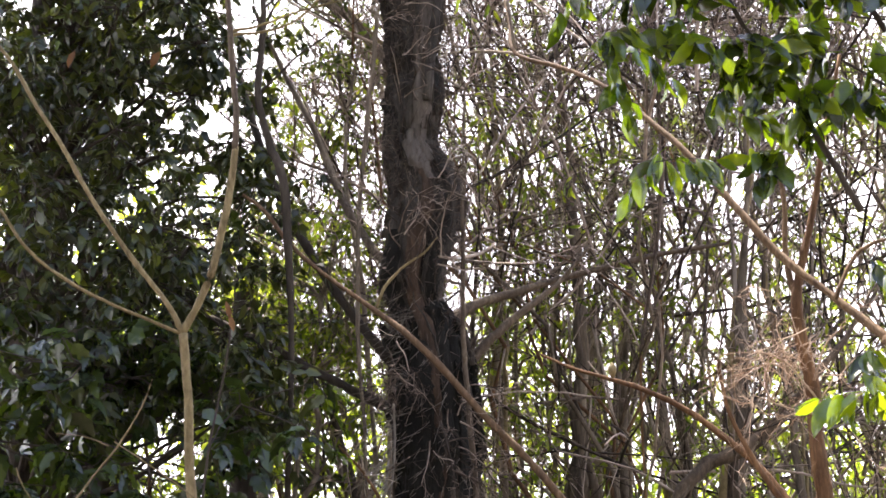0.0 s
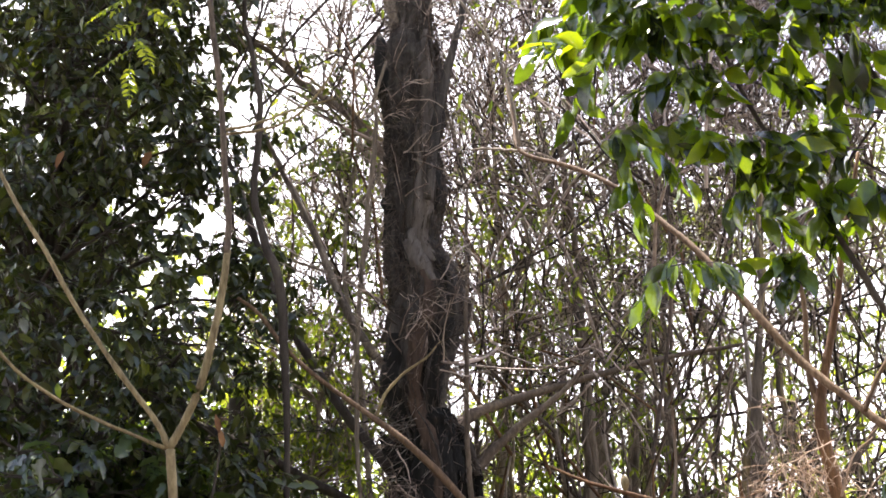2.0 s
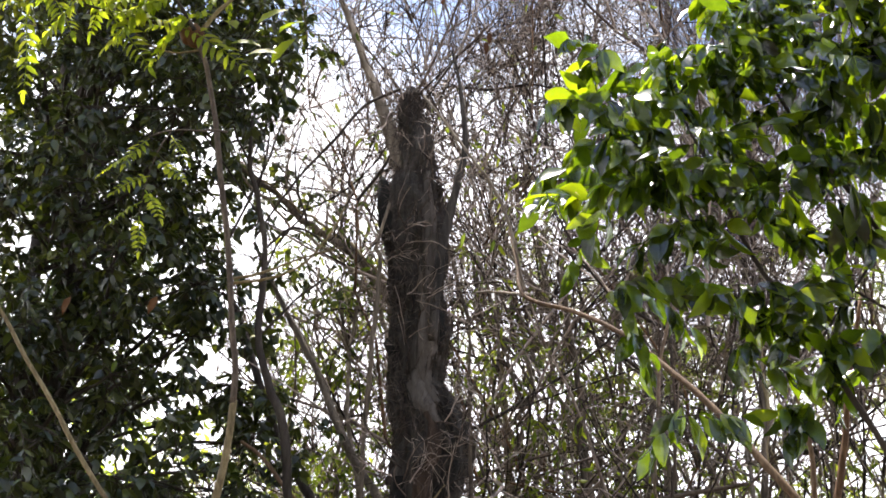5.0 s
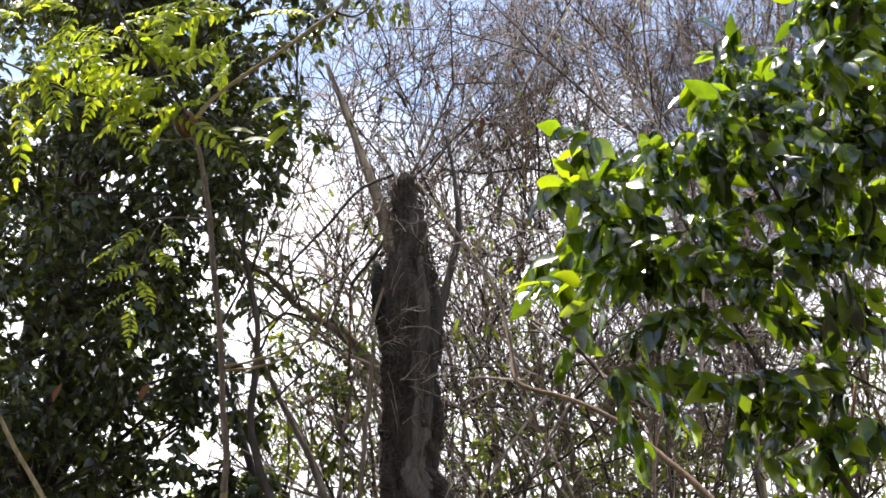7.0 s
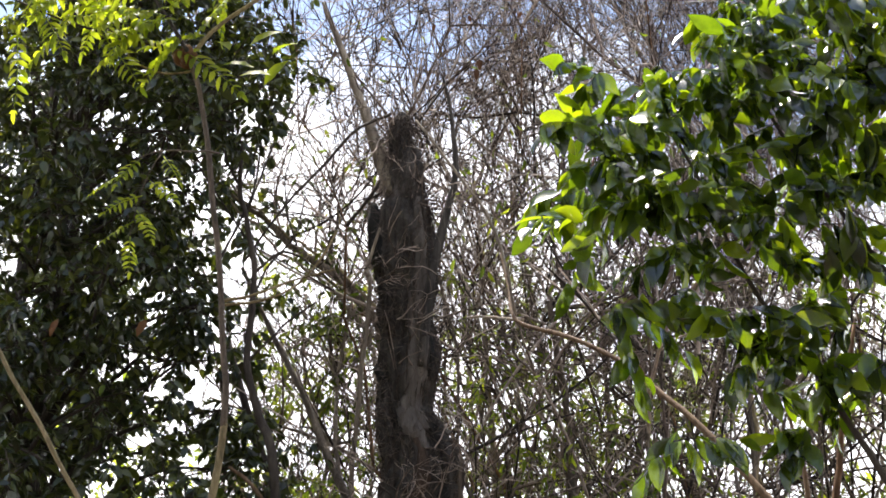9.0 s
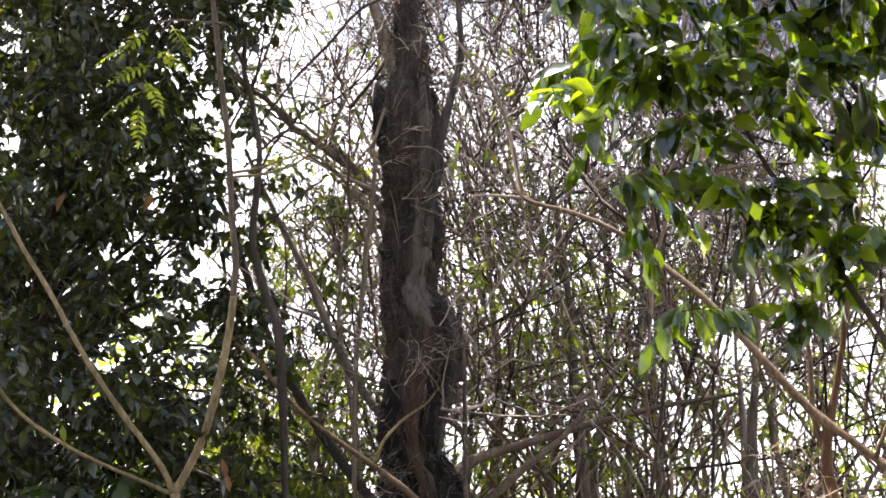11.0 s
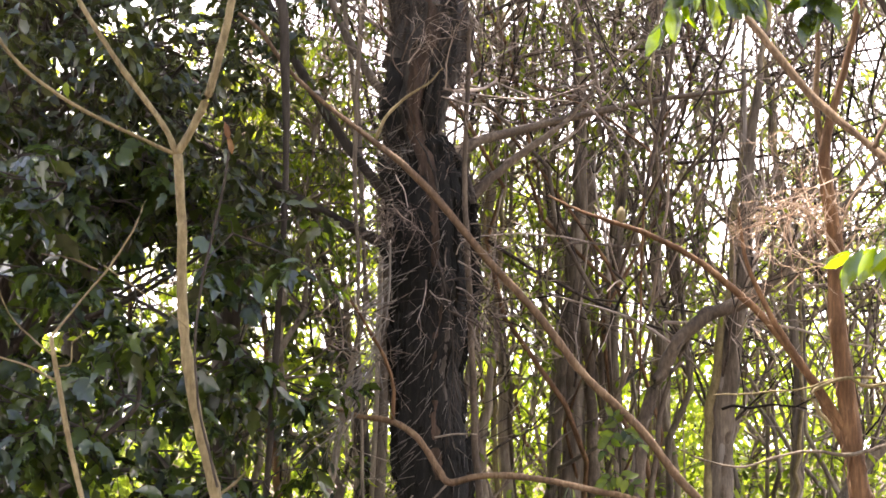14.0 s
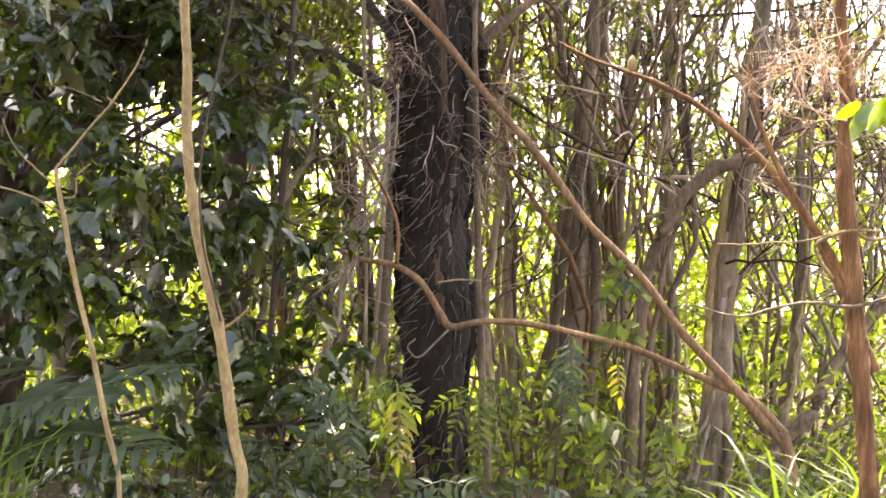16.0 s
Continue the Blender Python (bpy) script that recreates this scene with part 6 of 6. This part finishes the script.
sunlit_tree((0.5, 12.2, 0.0), [(0.364, 12.20, 6.957, 0.0000), (0.585, 12.20, 6.713, 0.0000), (0.742, 12.20, 6.235, 0.0000), (0.461, 12.20, 6.003, 0.0000), (0.288, 12.20, 5.426, 0.0000), (0.555, 12.20, 5.082, 0.0000), (0.816, 12.20, 4.631, 0.0000), (0.434, 12.20, 4.304, 0.0000), (0.690, 12.20, 3.760, 0.0000), (0.576, 12.20, 3.335, 0.0000), (0.909, 12.20, 4.081, 0.0000)], 34, (0.06, 0.12), M_SPARSE, 902, "slender tree with sparse olive leaves")


for i, (foot, line) in enumerate([
    ((0.45, 10.9, 0.0), [(0.533, 10.90, 5.770, 0.0000), (0.657, 10.90, 5.320, 0.0000), (0.494, 10.90, 5.018, 0.0000), (0.780, 10.90, 4.829, 0.0000), (0.594, 10.90, 4.483, 0.0000), (0.830, 10.90, 4.295, 0.0000), (0.646, 10.90, 3.909, 0.0000), (0.512, 10.90, 3.529, 0.0000), (0.789, 10.90, 3.442, 0.0000), (0.654, 10.90, 3.068, 0.0000), (0.883, 10.90, 2.890, 0.0000), (0.568, 10.90, 2.610, 0.0000), (0.796, 10.90, 2.345, 0.0000), (0.919, 10.90, 5.377, 0.0000), (0.971, 10.90, 3.869, 0.0000)]),
    ((1.0, 11.6, 0.0), [(1.186, 11.60, 5.898, 0.0000), (1.389, 11.60, 5.423, 0.0000), (1.137, 11.60, 5.049, 0.0000), (1.487, 11.60, 4.745, 0.0000), (1.287, 11.60, 4.279, 0.0000), (1.583, 11.60, 4.032, 0.0000), (1.237, 11.60, 3.673, 0.0000), (1.481, 11.60, 3.282, 0.0000), (1.188, 11.60, 2.982, 0.0000), (1.624, 11.60, 2.749, 0.0000), (1.381, 11.60, 2.408, 0.0000), (1.692, 11.60, 5.220, 0.0000), (1.776, 11.60, 3.486, 0.0000), (1.287, 11.60, 4.689, 0.0000)]),
    ((1.7, 11.2, 0.0), [(1.879, 11.20, 5.508, 0.0000), (2.068, 11.20, 5.002, 0.0000), (1.820, 11.20, 4.594, 0.0000), (2.151, 11.20, 4.156, 0.0000), (1.906, 11.20, 3.760, 0.0000), (2.232, 11.20, 3.335, 0.0000), (1.942, 11.20, 2.949, 0.0000), (2.310, 11.20, 2.537, 0.0000), (2.071, 11.20, 2.209, 0.0000), (2.401, 11.20, 4.608, 0.0000)]),
    ((-0.75, 10.6, 0.0), [(-0.919, 10.60, 4.224, 0.0000), (-0.730, 10.60, 3.996, 0.0000), (-0.543, 10.60, 3.770, 0.0000), (-0.808, 10.60, 3.672, 0.0000), (-0.619, 10.60, 3.358, 0.0000), (-0.435, 10.60, 3.181, 0.0000), (-0.835, 10.60, 3.173, 0.0000), (-0.689, 10.60, 2.819, 0.0000), (-0.505, 10.60, 2.558, 0.0000), (-0.849, 10.60, 2.376, 0.0000), (-0.652, 10.60, 4.371, 0.0000)]),
]):
    sunlit_tree(foot, line, 34, (0.06, 0.12), M_SPARSE, 970 + i, "slender understorey tree with scattered olive leaves", 0.2, 2)


g1 = np.random.default_rng(91)
for i in range(7):
    y = g1.uniform(15.0, 17.0)
    x = y * (0.06 + 0.052 * i)
    c = [(x + g1.normal(0, 0.55), y + g1.normal(0, 0.6), 1.6 + y * g1.uniform(0.1, 0.45), 0) for k in range(40)]
    sunlit_tree((x, y, 0.0), c, 26, (0.08, 0.15), M_SPARSE, 910 + i, "tall thin-crowned tree with grey-green leaves", 0.30, 2)


for i in range(6):
    y = g1.uniform(13.0, 15.5)
    x = y * (0.03 + 0.062 * i)
    c = [(x + g1.normal(0, 0.6), y + g1.normal(0, 0.5), 1.6 + y * g1.uniform(-0.06, (0.24, 0.22, 0.07, 0.05, 0.16, 0.22)[i]), 0) for k in range(26)]
    sunlit_tree((x, y, 0.0), c, 34, (0.06, 0.12), M_FARLEAF, 930 + i, "young tree with yellow-green leaves tinted as if sunlit", 0.28, 2)


def surround_tree(x, y, height, seed):
    """An unseen tree, added behind or beside the viewer to keep the open sky off."""
    t = thing("sky_block_tree", (x, y, 0.0), "unseen tall dark tree added to block skylight with its broad crown", "tree", "woodland trees around")
    g = np.random.default_rng(seed)
    h = Heap()
    tube(h, wobble(np.linspace((x, y, -0.1), (x, y, height * 0.9), 8), 0.2, seed), np.linspace(0.2, 0.05, 8), 10, 0.1, seed)
    part("trunk", h, M_DARKBARK, t)
    n = 60
    c = np.stack([x + g.normal(0, 1.5, n), y + g.normal(0, 1.3, n), height * g.uniform(0.18, 1.0, n)], -1)
    h = Heap()
    clump_leaves(h, SMALL, c, 0.55, 26, (0.28, 0.45), 0.5, seed + 1)
    tagged(part("crown", h, M_DARKLEAF, t), "", "", "", "stuff")


# all out of view; they only cut the skylight on surfaces facing the camera
for i, (x, y, hgt) in enumerate([(-5, -5, 11), (-1.5, -6, 12), (2, -5.5, 12), (5.5, -4.5, 11), (-6.5, -1, 11), (6.5, -0.5, 11), (-7.5, 3.5, 11), (7.5, 4, 10), (0, -9, 14), (-4, -10, 14), (4.5, -10, 14)]):
    surround_tree(x, y, hgt, 950 + i)


# ---- undergrowth ----
LEAFLETS = [leaf_mesh(BLADE, "leaflet", M_FERN, q, w, 80 + k) for k, (q, w) in enumerate([(0.34, 0.05), (0.38, 0.15), (0.31, 0.0)])]
YELLOWED = [leaf_mesh(BLADE, "leaflet", M_YELLOW, q, w, 90 + k) for k, (q, w) in enumerate([(0.34, 0.05), (0.36, 0.12)])]


def fern_shrub(crown, fronds, leaf, wid, mat, seed, label, apart=False):
    """A thin leaning stem with pinnate fronds that hang from its top; a frond is (from, to)."""
    g = np.random.default_rng(seed)
    top = np.array(crown[:3])
    foot = np.array([top[0] + g.normal(0, 0.12), top[1] + 0.3, 0.0])
    t = thing("fern_shrub", foot, label, "shrub", "pinnate-leaved shrubs")
    ln = wobble(spline([(*(foot - (0, 0, 0.05)), 0), (*(foot * 0.45 + top * 0.55 + (0, 0.1, 0.08)), 0), (*top, 0)], 5)[:, :3], 0.04, seed)
    h = Heap()
    tube(h, ln, np.linspace(0.009, 0.004, len(ln)), 6)
    part("stem", h, M_DARKBARK, t)
    for k, (p, q) in enumerate(fronds):
        h = Heap()
        p, q = np.array(p[:3]), np.array(q[:3]) + (0, g.uniform(-0.12, 0.05), 0)
        if np.linalg.norm(p - top) > 0.03:
            tube(h, np.array([top, (p + top) / 2 + (0, 0, 0.01), p]), [0.003, 0.003, 0.003], 4)
        pick = [] if apart else None
        le = np.linalg.norm(q - p)
        feather(h, p, unit(q - p + (0, 0, 0.22 * le)), le, max(3, round(le / (wid * 1.35))), leaf * g.uniform(0.85, 1.1), wid, seed * 31 + k, 0.5, pick)
        f = part("frond", h, mat, t)
        for c in pick or ():
            leaf_objects(LEAFLETS, *c, f, foot, "leaflet")


def pairs(line):
    return line[0], [(line[i], line[i + 1]) for i in range(1, len(line) - 1, 2)]


HANGING = [
    ([(-0.151, 7.30, 0.977, 0.0000), (-0.150, 7.30, 0.953, 0.0000), (-0.241, 7.30, 0.664, 0.0000), (-0.163, 7.30, 0.964, 0.0000), (-0.314, 7.30, 0.779, 0.0000), (-0.145, 7.30, 0.968, 0.0000), (-0.031, 7.30, 0.810, 0.0000), (-0.157, 7.30, 0.970, 0.0000), (-0.292, 7.30, 0.915, 0.0000)], 0.11, 0.032, M_FERN),
    ([(0.274, 7.40, 0.969, 0.0000), (0.276, 7.40, 0.939, 0.0000), (0.173, 7.40, 0.706, 0.0000), (0.308, 7.40, 0.910, 0.0000), (0.309, 7.40, 0.547, 0.0000), (0.269, 7.40, 0.951, 0.0000), (0.060, 7.40, 0.812, 0.0000), (0.288, 7.40, 0.940, 0.0000), (0.378, 7.40, 0.732, 0.0000)], 0.085, 0.034, M_FERN),
    ([(0.788, 7.50, 1.268, 0.0000), (0.796, 7.50, 1.250, 0.0000), (0.813, 7.50, 1.029, 0.0000), (0.725, 7.50, 1.111, 0.0000), (0.664, 7.50, 0.922, 0.0000), (0.725, 7.50, 1.111, 0.0000), (0.813, 7.50, 0.915, 0.0000)], 0.13, 0.036, M_PALM),
    ([(0.990, 7.60, 0.870, 0.0000), (0.985, 7.60, 0.851, 0.0000), (0.842, 7.60, 0.706, 0.0000), (0.992, 7.60, 0.839, 0.0000), (1.039, 7.60, 0.530, 0.0000), (0.992, 7.60, 0.845, 0.0000), (1.144, 7.60, 0.691, 0.0000), (0.985, 7.60, 0.857, 0.0000), (0.846, 7.60, 0.815, 0.0000)], 0.13, 0.044, M_FERN),
    ([(1.288, 7.50, 0.848, 0.0000), (1.296, 7.50, 0.818, 0.0000), (1.373, 7.50, 0.391, 0.0000), (1.295, 7.50, 0.827, 0.0000), (1.492, 7.50, 0.689, 0.0000)], 0.12, 0.038, M_FERN),
    ([(0.474, 7.90, 0.980, 0.0000), (0.465, 7.90, 0.960, 0.0000), (0.443, 7.90, 0.654, 0.0000), (0.499, 7.90, 0.949, 0.0000), (0.629, 7.90, 0.647, 0.0000), (0.465, 7.90, 0.973, 0.0000), (0.340, 7.90, 0.875, 0.0000)], 0.10, 0.04, M_FERN),
    ([(0.116, 7.00, 0.500, 0.0000), (0.116, 7.00, 0.494, 0.0000), (-0.108, 7.00, 0.403, 0.0000), (0.116, 7.00, 0.500, 0.0000), (0.319, 7.00, 0.459, 0.0000), (0.116, 7.00, 0.500, 0.0000), (0.096, 7.00, 0.342, 0.0000)], 0.12, 0.036, M_PALM),
    ([(0.603, 7.00, 0.526, 0.0000), (0.603, 7.00, 0.526, 0.0000), (0.406, 7.00, 0.453, 0.0000), (0.603, 7.00, 0.526, 0.0000), (0.780, 7.00, 0.449, 0.0000)], 0.12, 0.036, M_PALM),
    ([(-0.406, 7.20, 0.916, 0.0000), (-0.406, 7.20, 0.901, 0.0000), (-0.542, 7.20, 0.702, 0.0000), (-0.399, 7.20, 0.887, 0.0000), (-0.344, 7.20, 0.595, 0.0000), (-0.418, 7.20, 0.909, 0.0000), (-0.611, 7.20, 0.875, 0.0000)], 0.12, 0.036, M_PALM),
    ([(-0.446, 7.20, 0.590, 0.0000), (-0.446, 7.20, 0.575, 0.0000), (-0.583, 7.20, 0.407, 0.0000), (-0.446, 7.20, 0.584, 0.0000), (-0.260, 7.20, 0.424, 0.0000), (-0.452, 7.20, 0.590, 0.0000), (-0.650, 7.20, 0.544, 0.0000)], 0.12, 0.036, M_PALM),
    ([(-0.823, 7.40, 0.607, 0.0000), (-0.822, 7.40, 0.592, 0.0000), (-0.929, 7.40, 0.360, 0.0000), (-0.823, 7.40, 0.601, 0.0000), (-0.660, 7.40, 0.405, 0.0000), (-0.829, 7.40, 0.607, 0.0000), (-1.002, 7.40, 0.567, 0.0000)], 0.12, 0.036, M_PALM),
    ([(1.127, 7.60, 0.534, 0.0000), (1.128, 7.60, 0.519, 0.0000), (1.013, 7.60, 0.310, 0.0000), (1.127, 7.60, 0.525, 0.0000), (1.263, 7.60, 0.324, 0.0000)], 0.12, 0.04, M_FERN),
]
for i, (line, leaf, wid, mat) in enumerate(HANGING):
    crown, fr = pairs(line)
    fern_shrub(crown, fr, leaf, wid, mat, 500 + i, "shaded blue-green pinnate undergrowth shrub" if mat is M_PALM else "green undergrowth shrub with hanging pinnate leaves", i in (0, 1, 3, 4))
for i, (x, y, z, _) in enumerate([(-0.136, 7.10, 0.967, 0.0000), (0.995, 7.10, 1.160, 0.0000)]):
    h = Heap()
    pick = []
    t = thing("yellow_frond", (x, y, z), "yellowing pinnate leaf hanging in the undergrowth", "leaf", "yellow fronds")
    feather(h, (x, y, z), unit(np.array([0.15, -0.1, -0.9])), 0.38 if i == 0 else 0.2, 8 if i == 0 else 5, 0.13 if i == 0 else 0.09, 0.045, 77 + i, 0.2, pick)
    f = part("midrib", h, M_YELLOW, t)
    for p in pick:
        leaf_objects(YELLOWED, *p, f, np.array((x, y, z)), "leaflet")
for i, line in enumerate([[(1.163, 8.20, 1.625, 0.0000), (1.164, 8.20, 1.608, 0.0000), (1.052, 8.20, 1.466, 0.0000), (1.164, 8.20, 1.608, 0.0000), (1.288, 8.20, 1.513, 0.0000), (1.163, 8.20, 1.615, 0.0000), (1.126, 8.20, 1.674, 0.0000)], [(1.143, 8.20, 1.353, 0.0000), (1.143, 8.20, 1.343, 0.0000), (1.074, 8.20, 1.231, 0.0000), (1.143, 8.20, 1.343, 0.0000), (1.267, 8.20, 1.248, 0.0000)]]):
    crown, fr = pairs(line)
    fern_shrub(crown, fr, 0.10, 0.06, M_FERN, 560 + i, "fresh green broad leaflets on a thin stem")


def palm(at, tips, seed):
    t = thing("palm", (at[0], at[1], 0.0), "low palm with dark blue-green arching fronds", "palm")
    g = np.random.default_rng(seed)
    for k, tip in enumerate(tips):
        a, b = np.array(at), np.array(tip)
        m = (a + b) / 2 + np.array([0, 0, 0.12])
        ln = spline([a, m, b], 7)
        h = Heap()
        tube(h, ln, np.linspace(0.010, 0.003, len(ln)), 5)
        part("midrib", h, M_PALM, t)
        h = Heap()
        d = unit(np.gradient(ln, axis=0))
        s = unit(np.cross(d, np.array([0, -0.3, 1.0])))
        for q in (-1, 1):
            w = s * q + d * 0.6 + np.array([0, 0, -0.15]) + g.normal(0, 0.05, ln.shape)
            size = 0.36 * np.sin(np.linspace(0.5, 2.9, len(ln)))
            leaves(h, STRAP, ln, w, np.array([0, -0.35, 1.0]) + g.normal(0, 0.12, ln.shape), size, 0.042)
        part("frond", h, M_PALM, t)


palm((-2.1, 6.6, 0.5), [(-1.12, 6.50, 1.03), (-1.37, 6.20, 0.91), (-1.72, 6.40, 0.87), (-1.11, 6.10, 0.68), (-2.10, 6.50, 1.01)], 5)


def strap_grass(at, n, height, seed):
    g = np.random.default_rng(seed)
    h = Heap()
    for k in range(n):
        s = np.array([at[0] + g.normal(0, 0.22), at[1] + g.normal(0, 0.15), -0.02])
        w = unit(np.array([g.normal(0, 0.3), g.normal(0, 0.25), 1.0]))
        m = 7
        le = height * g.uniform(0.6, 1.15)
        u = np.linspace(0, 1, m)
        out = unit(np.array([g.normal(), g.normal(), 0.0]))
        ln = s + w * le * u[:, None] + out * (le * 0.45 * u ** 2.4)[:, None] - np.array([0, 0, 1.0]) * (le * 0.3 * u ** 3)[:, None]
        wd = 0.011 * (1 - u ** 3) + 0.001
        sd = unit(np.cross(w, out)) if abs(w @ out) < 0.99 else np.array([1.0, 0, 0])
        p = np.stack([ln - sd * wd[:, None], ln + out * 0.003, ln + sd * wd[:, None]], 1).reshape(-1, 3)
        i = np.arange(m - 1)[:, None] * 3
        h.add(p, None, np.concatenate([i + [0, 1, 4, 3], i + [1, 2, 5, 4]]))
    tagged(part("grass_tuft", h, M_GRASS), "clump of long green strap-leaved grass", "grass", "grass tufts", "stuff")


for i, (x, y, z, _) in enumerate([(2.014, 7.00, 0.658, 0.0000), (2.271, 7.00, 0.758, 0.0000), (2.411, 7.00, 0.881, 0.0000), (2.134, 7.00, 0.578, 0.0000)]):
    strap_grass((x, y), 60, z + 0.25, 700 + i)
strap_grass((-2.0, 6.0), 30, 1.3, 710)


def hanging_frond(at, end, lean, reach, count, seed, mat):
    """A dead frond: its midrib hangs from at to end, the stiff dry leaflets all lean one way."""
    g = np.random.default_rng(seed)
    t = thing("dead_frond", at, "dead dry palm frond hanging with spiky leaflets", "frond", "dead fronds")
    u = np.linspace(0, 1, 14)
    ln = np.array(at) + (np.array(end) - np.array(at)) * u[:, None] + np.array([0.06, -0.03, 0.0]) * np.sin(np.pi * u)[:, None]
    h = Heap()
    tube(h, ln, np.linspace(0.009, 0.003, 14), 5)
    part("midrib", h, mat, t)
    h = Heap()
    p = ln[g.integers(0, 14, count)] + g.normal(0, 0.02, (count, 3))
    w = np.array(lean) + g.normal(0, 0.32, (count, 3))
    leaves(h, STRAP, p, w, np.array([0, -1.0, 0.3]) + g.normal(0, 0.5, p.shape), reach * g.uniform(0.5, 1.1, count), 0.007)
    tagged(part("spiky_leaflet", h, mat, t), "", "", "", "stuff")


hanging_frond((-0.25, 8.55, 2.74), (-0.38, 8.45, 1.73), (-0.75, -0.15, -0.7), 0.36, 60, 2, M_PALESPINE)
hanging_frond((-0.28, 8.50, 2.38), (-0.51, 8.40, 1.55), (-0.55, -0.15, -0.9), 0.36, 45, 4, M_PALESPINE)
hanging_frond((0.06, 8.50, 2.61), (0.15, 8.50, 1.59), (0.35, -0.2, -0.9), 0.24, 60, 3, M_DARKBARK)
